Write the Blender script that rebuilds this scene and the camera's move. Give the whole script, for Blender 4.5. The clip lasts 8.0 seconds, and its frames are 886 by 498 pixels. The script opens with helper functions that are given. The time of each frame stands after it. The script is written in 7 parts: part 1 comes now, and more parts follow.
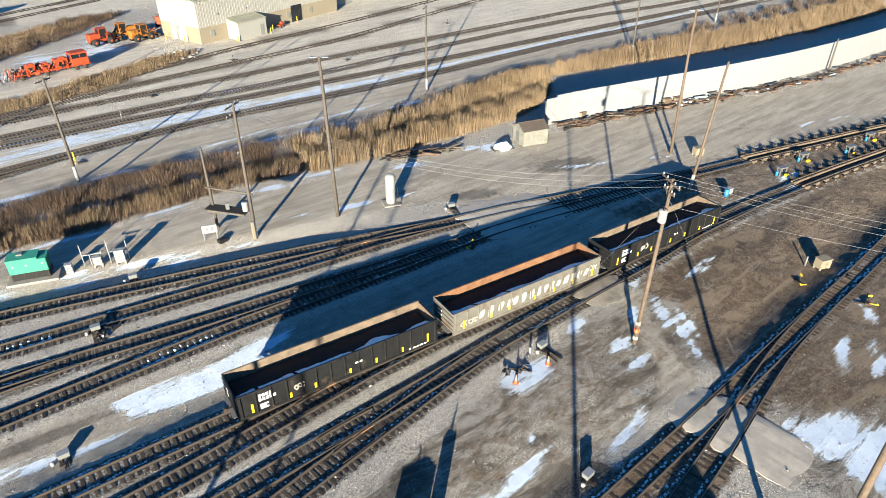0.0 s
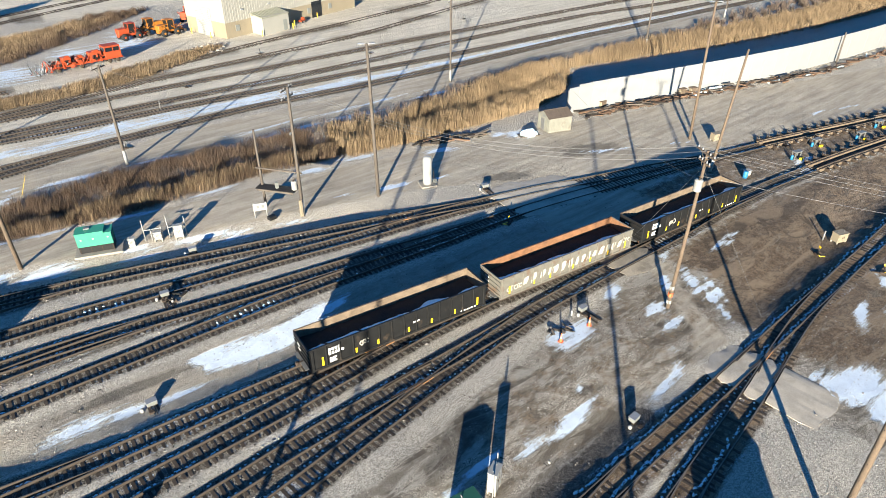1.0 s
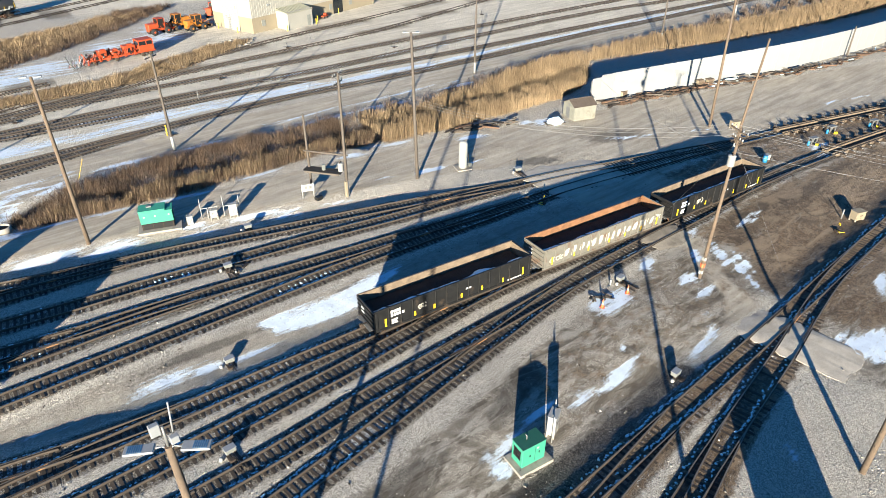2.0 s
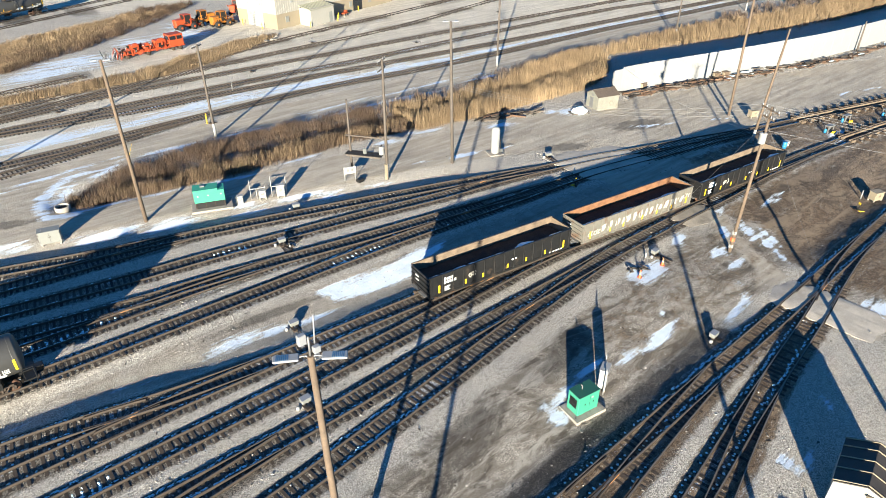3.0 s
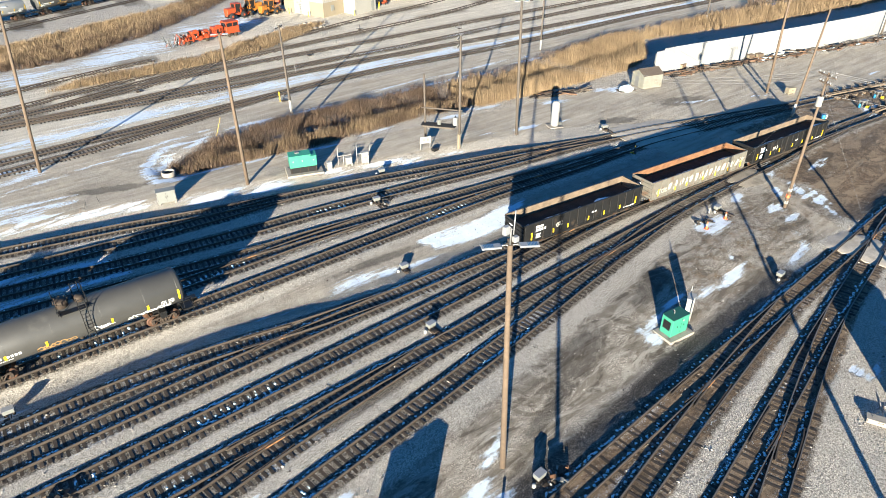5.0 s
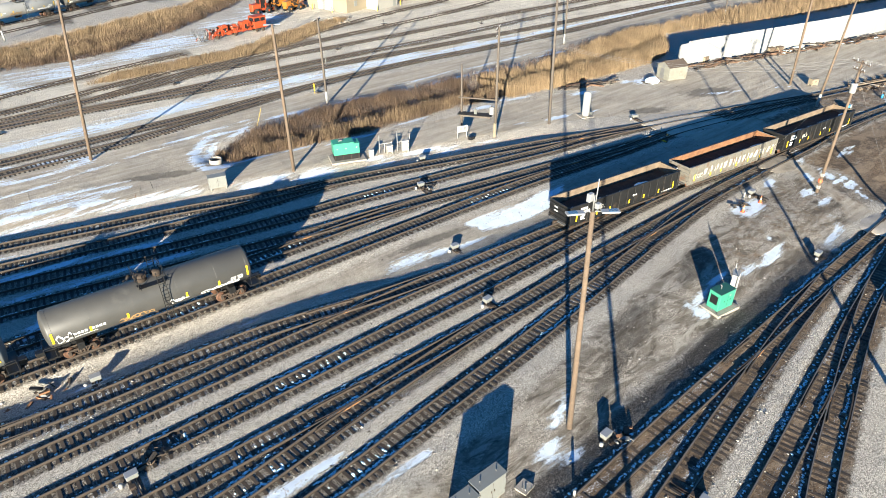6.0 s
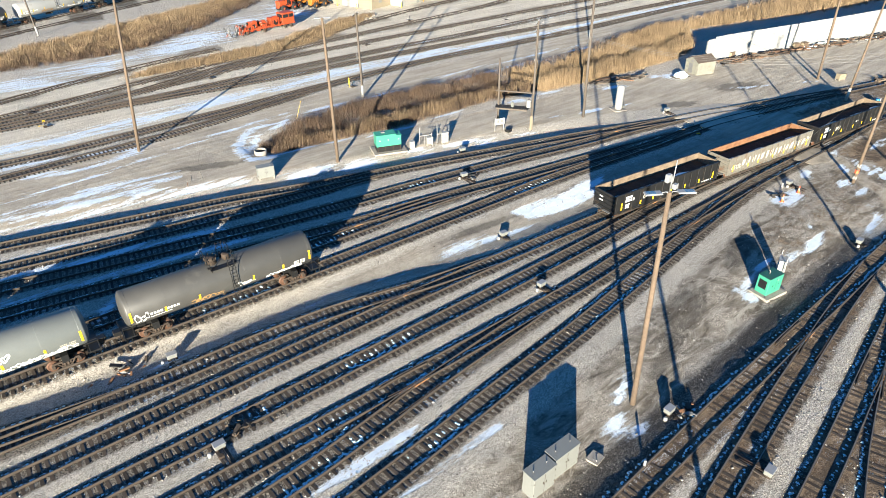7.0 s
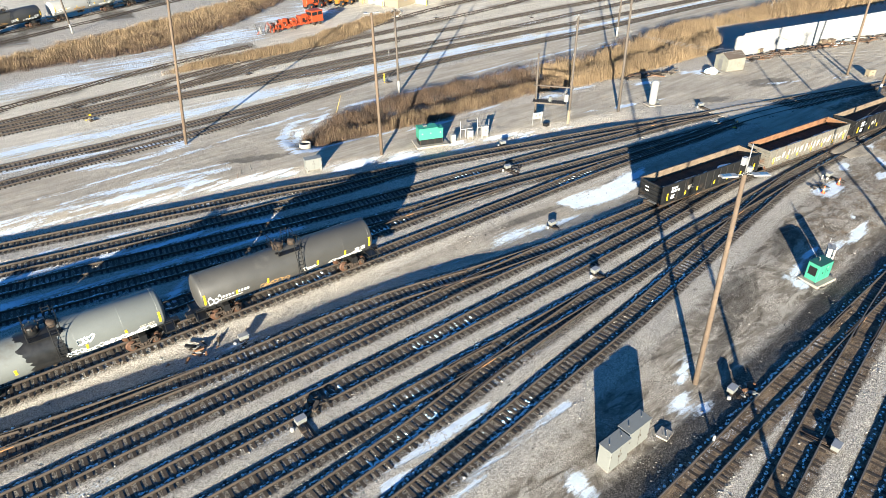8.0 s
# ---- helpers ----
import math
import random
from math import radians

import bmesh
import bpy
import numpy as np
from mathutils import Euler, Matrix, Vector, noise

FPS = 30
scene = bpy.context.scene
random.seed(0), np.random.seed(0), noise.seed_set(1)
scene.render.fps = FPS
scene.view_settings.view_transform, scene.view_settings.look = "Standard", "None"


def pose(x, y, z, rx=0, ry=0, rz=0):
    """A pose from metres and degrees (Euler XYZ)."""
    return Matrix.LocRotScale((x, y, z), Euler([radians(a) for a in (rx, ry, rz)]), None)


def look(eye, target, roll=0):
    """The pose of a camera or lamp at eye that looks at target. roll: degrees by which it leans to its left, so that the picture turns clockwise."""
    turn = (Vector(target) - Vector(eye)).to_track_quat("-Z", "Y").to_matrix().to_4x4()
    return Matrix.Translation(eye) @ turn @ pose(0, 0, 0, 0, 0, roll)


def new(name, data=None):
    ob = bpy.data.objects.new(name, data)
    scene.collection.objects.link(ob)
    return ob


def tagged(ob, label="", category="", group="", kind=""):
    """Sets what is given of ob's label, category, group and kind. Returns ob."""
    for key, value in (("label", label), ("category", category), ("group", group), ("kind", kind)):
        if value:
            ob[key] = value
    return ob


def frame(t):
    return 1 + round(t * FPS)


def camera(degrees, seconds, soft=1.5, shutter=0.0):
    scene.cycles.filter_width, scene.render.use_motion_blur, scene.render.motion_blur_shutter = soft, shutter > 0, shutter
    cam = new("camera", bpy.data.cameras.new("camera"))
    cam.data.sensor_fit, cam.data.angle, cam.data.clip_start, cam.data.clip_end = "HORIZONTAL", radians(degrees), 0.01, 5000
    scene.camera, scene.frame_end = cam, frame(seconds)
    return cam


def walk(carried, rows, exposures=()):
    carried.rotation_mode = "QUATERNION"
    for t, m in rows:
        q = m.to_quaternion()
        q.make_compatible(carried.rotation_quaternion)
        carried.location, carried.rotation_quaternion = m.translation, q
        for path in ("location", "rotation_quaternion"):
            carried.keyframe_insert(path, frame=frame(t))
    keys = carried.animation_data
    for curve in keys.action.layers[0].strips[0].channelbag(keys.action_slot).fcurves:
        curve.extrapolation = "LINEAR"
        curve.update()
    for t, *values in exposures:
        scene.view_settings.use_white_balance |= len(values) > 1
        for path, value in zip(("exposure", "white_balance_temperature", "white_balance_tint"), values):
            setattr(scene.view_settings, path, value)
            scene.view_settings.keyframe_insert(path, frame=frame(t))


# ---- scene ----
cam = camera(69.2, 8.0, soft=0.45)
# seconds, x, y, z in metres, yaw, pitch, roll in degrees
ROWS = [
    (0.0, 0.001, 0.001, 35.0, -39.394, -32.185, 0.168),
    (0.5, -3.081, -0.54, 34.935, -39.354, -32.14, 0.051),
    (1.0, -6.329, -0.985, 34.806, -39.527, -32.092, 0.181),
    (1.5, -9.517, -1.443, 34.911, -39.482, -32.15, 0.126),
    (3.0, -18.831, -2.364, 34.173, -39.531, -31.797, 0.176),
    (3.5, -21.826, -2.701, 34.029, -39.42, -31.799, 0.044),
    (4.0, -24.876, -2.923, 33.855, -39.416, -31.789, 0.016),
    (4.5, -27.755, -3.026, 33.933, -39.401, -31.996, -0.035),
    (6.0, -36.193, -2.291, 33.614, -39.128, -32.102, -0.226),
    (6.5, -38.585, -1.756, 33.563, -38.851, -32.114, -0.306),
    (7.0, -41.093, -1.04, 33.558, -38.704, -32.199, -0.315),
    (7.5, -43.659, -0.292, 33.612, -38.565, -32.255, -0.303),
    (8.0, -45.952, 0.342, 33.335, -38.151, -32.12, -0.473),
]
CAMERA_ROWS = []
for t, x, y, z, yaw, pitch, roll in ROWS:
    a, b = radians(yaw), radians(pitch)
    ahead = Vector((-math.sin(a) * math.cos(b), math.cos(a) * math.cos(b), math.sin(b)))
    CAMERA_ROWS.append((t, look((x, y, z), Vector((x, y, z)) + ahead, roll)))

SUN_ELEVATION, SHADOW_HEADING = 10.7, 41.7  # degrees; the heading is where shadows fall, from +x towards +y
EXPOSURE = 1.93
walk(cam, CAMERA_ROWS, exposures=((0.0, EXPOSURE - 0.16), (3.0, EXPOSURE - 0.05), (8.0, EXPOSURE + 0.02)))

# ---- sky and sun ----
world = bpy.data.worlds.new("sky")
scene.world = world
world.use_nodes = True
sky = world.node_tree.nodes.new("ShaderNodeTexSky")
sky.sky_type, sky.sun_disc = "NISHITA", False
sky.sun_elevation = radians(SUN_ELEVATION)
sky.sun_rotation = radians(270.0 - SHADOW_HEADING)
sky.air_density, sky.dust_density, sky.ozone_density = 1.0, 0.0, 3.0
background = world.node_tree.nodes["Background"]
background.inputs["Strength"].default_value = 0.037
clear = world.node_tree.nodes.new("ShaderNodeMix")  # a deep clear winter blue
clear.data_type, clear.blend_type = "RGBA", "MULTIPLY"
clear.inputs["Factor"].default_value, clear.inputs["B"].default_value = 1.0, (0.38, 1.04, 1.6, 1.0)
world.node_tree.links.new(sky.outputs["Color"], clear.inputs["A"])
world.node_tree.links.new(clear.outputs["Result"], background.inputs["Color"])

sun_data = bpy.data.lights.new("sun", "SUN")
sun_data.energy, sun_data.angle, sun_data.color = 5.0, radians(0.53), (1.0, 0.92, 0.75)
sun = new("sun", sun_data)
e, h = radians(SUN_ELEVATION), radians(SHADOW_HEADING)
sun_way = Vector((math.cos(e) * math.cos(h), math.cos(e) * math.sin(h), -math.sin(e)))
sun.rotation_mode = "QUATERNION"
sun.rotation_quaternion = sun_way.to_track_quat("-Z", "Y")
sun.location = (-60, -50, 60)

# ---- materials ----
def mat(name, color, rough=0.8, metal=0.0, var=0.25, scale=6.0, fine=60.0, bump=0.02, dirt=None, dirt_amount=0.3, per_object=0.0, per_island=0.0):
    """A node material: base colour with grain at two scales, stains of a second colour, a fine bump."""
    m = bpy.data.materials.new(name)
    m.use_nodes = True
    nt = m.node_tree
    n, l = nt.nodes, nt.links
    bsdf = n["Principled BSDF"]
    bsdf.inputs["Metallic"].default_value = metal
    co = n.new("ShaderNodeTexCoord")
    big, small = n.new("ShaderNodeTexNoise"), n.new("ShaderNodeTexNoise")
    for node, s, d in ((big, scale, 6), (small, fine, 3)):
        node.inputs["Scale"].default_value, node.inputs["Detail"].default_value = s, d
        l.new(co.outputs["Object"], node.inputs["Vector"])
    mix = n.new("ShaderNodeMix")
    mix.data_type = "RGBA"
    mix.inputs["A"].default_value = (*[c * (1 - var) for c in color], 1)
    mix.inputs["B"].default_value = (*[min(1, c * (1 + var)) for c in color], 1)
    half = n.new("ShaderNodeMath")
    half.operation = "ADD"
    l.new(big.outputs["Fac"], half.inputs[0])
    l.new(small.outputs["Fac"], half.inputs[1])
    stretch = n.new("ShaderNodeMapRange")
    stretch.inputs["From Min"].default_value, stretch.inputs["From Max"].default_value = 0.7, 1.3
    l.new(half.outputs[0], stretch.inputs["Value"])
    l.new(stretch.outputs["Result"], mix.inputs["Factor"])
    out = mix.outputs["Result"]
    if dirt:
        stain = n.new("ShaderNodeTexNoise")
        stain.inputs["Scale"].default_value, stain.inputs["Detail"].default_value = scale * 0.45, 8
        stain.inputs["Roughness"].default_value = 0.65
        l.new(co.outputs["Object"], stain.inputs["Vector"])
        edge = n.new("ShaderNodeMapRange")
        edge.inputs["From Min"].default_value, edge.inputs["From Max"].default_value = 0.62 - 0.3 * dirt_amount, 0.72 - 0.2 * dirt_amount
        edge.inputs["To Max"].default_value = 0.85
        l.new(stain.outputs["Fac"], edge.inputs["Value"])
        over = n.new("ShaderNodeMix")
        over.data_type = "RGBA"
        over.inputs["B"].default_value = (*dirt, 1)
        l.new(edge.outputs["Result"], over.inputs["Factor"])
        l.new(out, over.inputs["A"])
        out = over.outputs["Result"]
    if per_object or per_island:
        source = n.new("ShaderNodeObjectInfo") if per_object else n.new("ShaderNodeNewGeometry")
        amount = per_object or per_island
        span = n.new("ShaderNodeMapRange")
        span.inputs["To Min"].default_value, span.inputs["To Max"].default_value = 1 - amount, 1 + amount
        l.new(source.outputs["Random" if per_object else "Random Per Island"], span.inputs["Value"])
        hsv = n.new("ShaderNodeHueSaturation")
        l.new(span.outputs["Result"], hsv.inputs["Value"])
        l.new(out, hsv.inputs["Color"])
        out = hsv.outputs["Color"]
    l.new(out, bsdf.inputs["Base Color"])
    rr = n.new("ShaderNodeMapRange")
    rr.inputs["To Min"].default_value, rr.inputs["To Max"].default_value = max(0.05, rough - 0.12), min(1, rough + 0.12)
    l.new(big.outputs["Fac"], rr.inputs["Value"])
    l.new(rr.outputs["Result"], bsdf.inputs["Roughness"])
    if bump:
        b = n.new("ShaderNodeBump")
        b.inputs["Strength"].default_value, b.inputs["Distance"].default_value = 0.6, bump
        l.new(half.outputs[0], b.inputs["Height"])
        l.new(b.outputs["Normal"], bsdf.inputs["Normal"])
    return m


TIE = mat("creosoted_tie_wood", (0.05, 0.037, 0.027), 0.9, var=0.45, scale=3, fine=40, bump=0.012, per_object=0.5)
TIE_FAR = mat("weathered_tie_wood", (0.036, 0.028, 0.022), 0.9, var=0.4, scale=3, fine=40, bump=0.01, per_island=0.45)
RAIL = mat("rusty_rail_steel", (0.05, 0.037, 0.027), 0.8, 0.0, var=0.3, scale=2, fine=40, bump=0.002)
RAIL_TOP = mat("worn_rail_head", (0.15, 0.13, 0.108), 0.45, 0.3, var=0.2, scale=1, fine=20, bump=0.0)
# the blue that snow takes on in shade is put into its base colour
SNOW = mat("shade_blue_snow", (0.74, 0.93, 1.0), 0.7, var=0.04, scale=5, fine=50, bump=0.03)
GON_BLACK = mat("black_gondola_paint", (0.009, 0.009, 0.009), 0.55, var=0.35, scale=2.5, fine=30, bump=0.004, dirt=(0.0476, 0.034, 0.0238), dirt_amount=0.15)
GON_GREY = mat("faded_grey_gondola_paint", (0.136, 0.126, 0.105), 0.75, var=0.2, scale=2.0, fine=25, bump=0.004, dirt=(0.116, 0.0612, 0.034), dirt_amount=0.3)
RUST = mat("rusted_steel", (0.204, 0.0986, 0.0462), 0.85, var=0.3, scale=1.6, fine=25, bump=0.006, dirt=(0.109, 0.0544, 0.0306), dirt_amount=0.35)
RUST_DARK = mat("dusty_inner_steel", (0.17, 0.126, 0.085), 0.85, var=0.3, scale=1.6, fine=25, bump=0.006, dirt=(0.068, 0.0476, 0.034), dirt_amount=0.3)
TRUCK = mat("grimy_cast_steel", (0.05, 0.035, 0.025), 0.8, 0.2, var=0.4, scale=6, fine=40, bump=0.006)
WHEEL = mat("rusty_wheel_steel", (0.102, 0.051, 0.0306), 0.65, 0.3, var=0.3, scale=6, fine=40, bump=0.003)
TANK_DARK = mat("dark_olive_grey_tank_paint", (0.0578, 0.0564, 0.0524), 0.5, var=0.1, scale=0.8, fine=20, bump=0.001, dirt=(0.0952, 0.0918, 0.0816), dirt_amount=0.12)
TANK_LIGHT = mat("pale_grey_tank_paint", (0.136, 0.146, 0.139), 0.45, var=0.08, scale=0.8, fine=20, bump=0.001, dirt=(0.102, 0.0952, 0.0816), dirt_amount=0.2)
TANK_BAND = mat("black_spill_band", (0.0136, 0.0136, 0.0136), 0.4, var=0.4, scale=3, fine=25, bump=0.001)
WHITE_MARK = mat("white_paint_marks", (0.75, 0.75, 0.72), 0.7, var=0.1, bump=0)
CREAM_MARK = mat("cream_spray_paint", (0.408, 0.381, 0.32), 0.75, var=0.15, scale=3, bump=0)
ORANGE_MARK = mat("orange_spray_paint", (0.33, 0.2, 0.085), 0.75, var=0.15, bump=0)
YELLOW = mat("yellow_reflector", (0.8, 0.52, 0.02), 0.5, var=0.08, bump=0)
WOOD = mat("weathered_pole_wood", (0.129, 0.0918, 0.0626), 0.9, var=0.3, scale=3, fine=25, bump=0.01, dirt=(0.116, 0.0816, 0.0578), dirt_amount=0.3)
WOOD_GREY = mat("grey_pole_wood", (0.0952, 0.0782, 0.0632), 0.9, var=0.3, scale=3, fine=25, bump=0.01)
LAMP_GREY = mat("pale_lamp_housing", (0.272, 0.279, 0.286), 0.45, 0.2, var=0.08, bump=0)
LAMP_GLASS = mat("blue_lamp_lens", (0.068, 0.163, 0.286), 0.2, var=0.1, bump=0)
GALV = mat("galvanised_sheet", (0.19, 0.19, 0.184), 0.5, 0.3, var=0.12, scale=2, fine=20, bump=0.002, dirt=(0.204, 0.184, 0.15), dirt_amount=0.1)
CAB_GREY = mat("pale_grey_cabinet_paint", (0.2, 0.206, 0.19), 0.5, 0.1, var=0.08, scale=2, fine=20, bump=0.001, dirt=(0.102, 0.0986, 0.085), dirt_amount=0.12)
WHITE = mat("white_enamel", (0.286, 0.286, 0.272), 0.5, var=0.06, scale=2, bump=0.001, dirt=(0.184, 0.17, 0.143), dirt_amount=0.08)
GREEN = mat("teal_generator_paint", (0.04, 0.26, 0.165), 0.5, var=0.08, scale=2, bump=0.001)
GREEN_DARK = mat("dark_green_roof_paint", (0.0204, 0.0884, 0.0578), 0.45, var=0.15, scale=2, bump=0.001, dirt=(0.0816, 0.0748, 0.0544), dirt_amount=0.1)
BLACK = mat("black_steel", (0.0122, 0.0122, 0.0122), 0.5, 0.2, var=0.3, bump=0.001)
CONCRETE = mat("concrete_pad", (0.286, 0.258, 0.218), 0.9, var=0.2, scale=2, fine=30, bump=0.008, dirt=(0.163, 0.143, 0.116), dirt_amount=0.2)
WALL_WHITE = mat("white_wall_panel", (0.255, 0.255, 0.25), 0.7, var=0.05, scale=0.6, fine=10, bump=0.004, dirt=(0.245, 0.231, 0.204), dirt_amount=0.06)
STUCCO = mat("cream_metal_cladding", (0.24, 0.2, 0.138), 0.7, var=0.06, scale=0.6, fine=10, bump=0.003)
STUCCO_PALE = mat("white_metal_cladding", (0.29, 0.278, 0.243), 0.7, var=0.05, scale=0.6, fine=10, bump=0.003)
ROOF = mat("ribbed_roof_sheet", (0.272, 0.272, 0.211), 0.5, 0.2, var=0.1, scale=0.6, fine=10, bump=0.002)
ROOF_DARK = mat("dark_bitumen_roof", (0.034, 0.0286, 0.0258), 0.7, var=0.25, scale=2, fine=20, bump=0.004)
SHED_ROOF = mat("dull_shed_roof", (0.085, 0.066, 0.052), 0.7, var=0.25, scale=2, fine=20, bump=0.004)
SHED_WALL = mat("dull_shed_sheet", (0.215, 0.21, 0.175), 0.6, 0.1, var=0.15, scale=1.5, fine=20, bump=0.003, dirt=(0.15, 0.122, 0.0884), dirt_amount=0.15)
ORANGE = mat("orange_machine_paint", (0.34, 0.0476, 0.0102), 0.6, var=0.15, scale=2, bump=0.002, dirt=(0.136, 0.0544, 0.0204), dirt_amount=0.2)
ORANGE_YELLOW = mat("amber_machine_paint", (0.34, 0.122, 0.0136), 0.6, var=0.15, scale=2, bump=0.002, dirt=(0.136, 0.068, 0.0204), dirt_amount=0.2)
RUBBER = mat("black_rubber", (0.0136, 0.0136, 0.0136), 0.85, var=0.3, bump=0.004)
SCRAP = mat("rusty_scrap", (0.115, 0.066, 0.04), 0.9, var=0.4, scale=1.5, fine=25, bump=0.006, per_island=0.4)
STONE = mat("ballast_stone", (0.36, 0.33, 0.285), 0.95, var=0.2, scale=8, fine=40, bump=0, per_island=0.6)
FROG_RUST = mat("bright_frog_rust", (0.3, 0.14, 0.05), 0.85, var=0.35, scale=5, fine=40, bump=0.003, dirt=(0.1, 0.06, 0.035), dirt_amount=0.3)
CONE = mat("orange_cone_plastic", (0.8, 0.17, 0.06), 0.6, var=0.1, bump=0.0)
BLUE = mat("blue_plastic", (0.0204, 0.17, 0.34), 0.5, var=0.15, bump=0.001)
WIRE = mat("aluminium_wire", (0.238, 0.238, 0.238), 0.5, 0.4, var=0.1, bump=0)
GLASS = mat("dark_window_glass", (0.0136, 0.017, 0.0204), 0.08, var=0.1, bump=0)
COAL = mat("dark_load_residue", (0.0204, 0.017, 0.015), 0.9, var=0.5, scale=2, fine=20, bump=0.05)


def reed_material(name, low, high):
    m = mat(name, low, 0.85, var=0.3, scale=0.35, fine=3.0, bump=0, per_island=0.16)
    mix = [n for n in m.node_tree.nodes if n.type == "MIX"][0]
    mix.inputs["B"].default_value = (*high, 1)
    return m


REED = reed_material("dry_reed_stalks", (0.18, 0.118, 0.063), (0.3, 0.215, 0.125))
BRUSH = reed_material("brown_dead_brush", (0.052, 0.032, 0.022), (0.165, 0.108, 0.066))
SCRUB = reed_material("bare_grey_twigs", (0.0748, 0.0544, 0.0428), (0.15, 0.109, 0.0816))
# ---- mesh helpers ----
def box(bm, x, y, z, sx, sy, sz, rz=0.0, bevel=0.0, mi=0, m=None):
    """A box whose base centre is (x, y, z)."""
    made = bmesh.ops.create_cube(bm, size=1.0)["verts"]
    base = (m or Matrix()) @ Matrix.Translation((x, y, z)) @ Matrix.Rotation(radians(rz), 4, "Z") @ Matrix.Translation((0, 0, sz / 2)) @ Matrix.Diagonal((sx, sy, sz, 1))
    bmesh.ops.transform(bm, matrix=base, verts=made)
    faces = list({f for v in made for f in v.link_faces})
    for f in faces:
        f.material_index = mi
    if bevel:
        edges = list({e for v in made for e in v.link_edges})
        bmesh.ops.bevel(bm, geom=edges, offset=bevel, segments=1, affect="EDGES")


def rod(bm, a, b, r0, r1=None, n=8, mi=0, caps=True):
    """A tapered round bar from a to b."""
    a, b = Vector(a), Vector(b)
    r1 = r0 if r1 is None else r1
    turn = (b - a).to_track_quat("Z", "Y").to_matrix()
    rings = []
    for p, r in ((a, r0), (b, r1)):
        rings.append([bm.verts.new(p + turn @ Vector((r * math.cos(2 * math.pi * k / n), r * math.sin(2 * math.pi * k / n), 0))) for k in range(n)])
    for k in range(n):
        f = bm.faces.new((rings[0][k], rings[0][(k + 1) % n], rings[1][(k + 1) % n], rings[1][k]))
        f.material_index, f.smooth = mi, n > 6
    if caps:
        bm.faces.new(list(reversed(rings[0]))).material_index = mi
        bm.faces.new(rings[1]).material_index = mi


def lathe(bm, profile, n=24, axis="Z", m=None, mi=0):
    """Turns (radius, height) pairs round an axis; end radii of zero close it."""
    rings = []
    for r, h in profile:
        ring = []
        for k in range(n if r > 1e-6 else 1):
            a = 2 * math.pi * k / n
            p = Vector((r * math.cos(a), r * math.sin(a), h))
            if axis == "X":
                p = Vector((h, r * math.cos(a), r * math.sin(a)))
            ring.append(bm.verts.new((m or Matrix()) @ p))
        rings.append(ring)
    for p, q in zip(rings, rings[1:]):
        for k in range(n):
            vs = [p[k % len(p)], p[(k + 1) % len(p)], q[(k + 1) % len(q)], q[k % len(q)]]
            vs = [v for i, v in enumerate(vs) if v not in vs[:i]]
            if len(vs) > 2:
                f = bm.faces.new(vs)
                f.smooth, f.material_index = True, mi


def finish(bm, name, materials):
    bmesh.ops.recalc_face_normals(bm, faces=bm.faces[:])
    me = bpy.data.meshes.new(name)
    bm.to_mesh(me)
    bm.free()
    for m in materials if isinstance(materials, (list, tuple)) else [materials]:
        me.materials.append(m)
    return me


def part(name, bm, material, parent, label=""):
    """Links a bmesh as one mesh object under a thing or a part."""
    ob = new(name, finish(bm, name, material))
    ob.parent = parent
    return tagged(ob, label)


def thing(name, label, category, m=None, group="", kind="", bm=None, material=None):
    """A top-level object: an Empty at the thing's base, or one mesh."""
    ob = new(name, finish(bm, name, material) if bm else None)
    ob.matrix_world = m or Matrix()
    return tagged(ob, label, category, group, kind)


def boxes(*rows, **kw):
    bm = bmesh.new()
    for row in rows:
        box(bm, *row, **kw)
    return bm


def rods(*rows, n=8):
    bm = bmesh.new()
    for row in rows:
        rod(bm, *row, n=n)
    return bm


def each(name, rows, material, parent, label="", **kw):
    """One box part for every row."""
    return [part(name, boxes(row, **kw), material, parent, label) for row in rows]


def tube(points, r, n=5):
    """A round wire through points, as one unbroken skin."""
    bm = bmesh.new()
    last = None
    for k, p in enumerate(points):
        way = (points[min(k + 1, len(points) - 1)] - points[max(k - 1, 0)]).to_track_quat("Z", "Y").to_matrix()
        ring = [bm.verts.new(p + way @ Vector((r * math.cos(2 * math.pi * j / n), r * math.sin(2 * math.pi * j / n), 0))) for j in range(n)]
        if last:
            for j in range(n):
                bm.faces.new((last[j], last[(j + 1) % n], ring[(j + 1) % n], ring[j]))
        last = ring
    return bm


def smooth_line(points, step):
    """A Catmull-Rom line through plan points, sampled about every step metres."""
    p = [Vector((*q[:2], 0)) for q in points]
    p = [2 * p[0] - p[1], *p, 2 * p[-1] - p[-2]]
    out = []
    for a, b, c, d in zip(p, p[1:], p[2:], p[3:]):
        count = max(1, round((c - b).length / step))
        for k in range(count):
            t = k / count
            out.append(0.5 * (2 * b + (c - a) * t + (2 * a - 5 * b + 4 * c - d) * t * t + (3 * b - a - 3 * c + d) * t**3))
    out.append(p[-2])
    return out


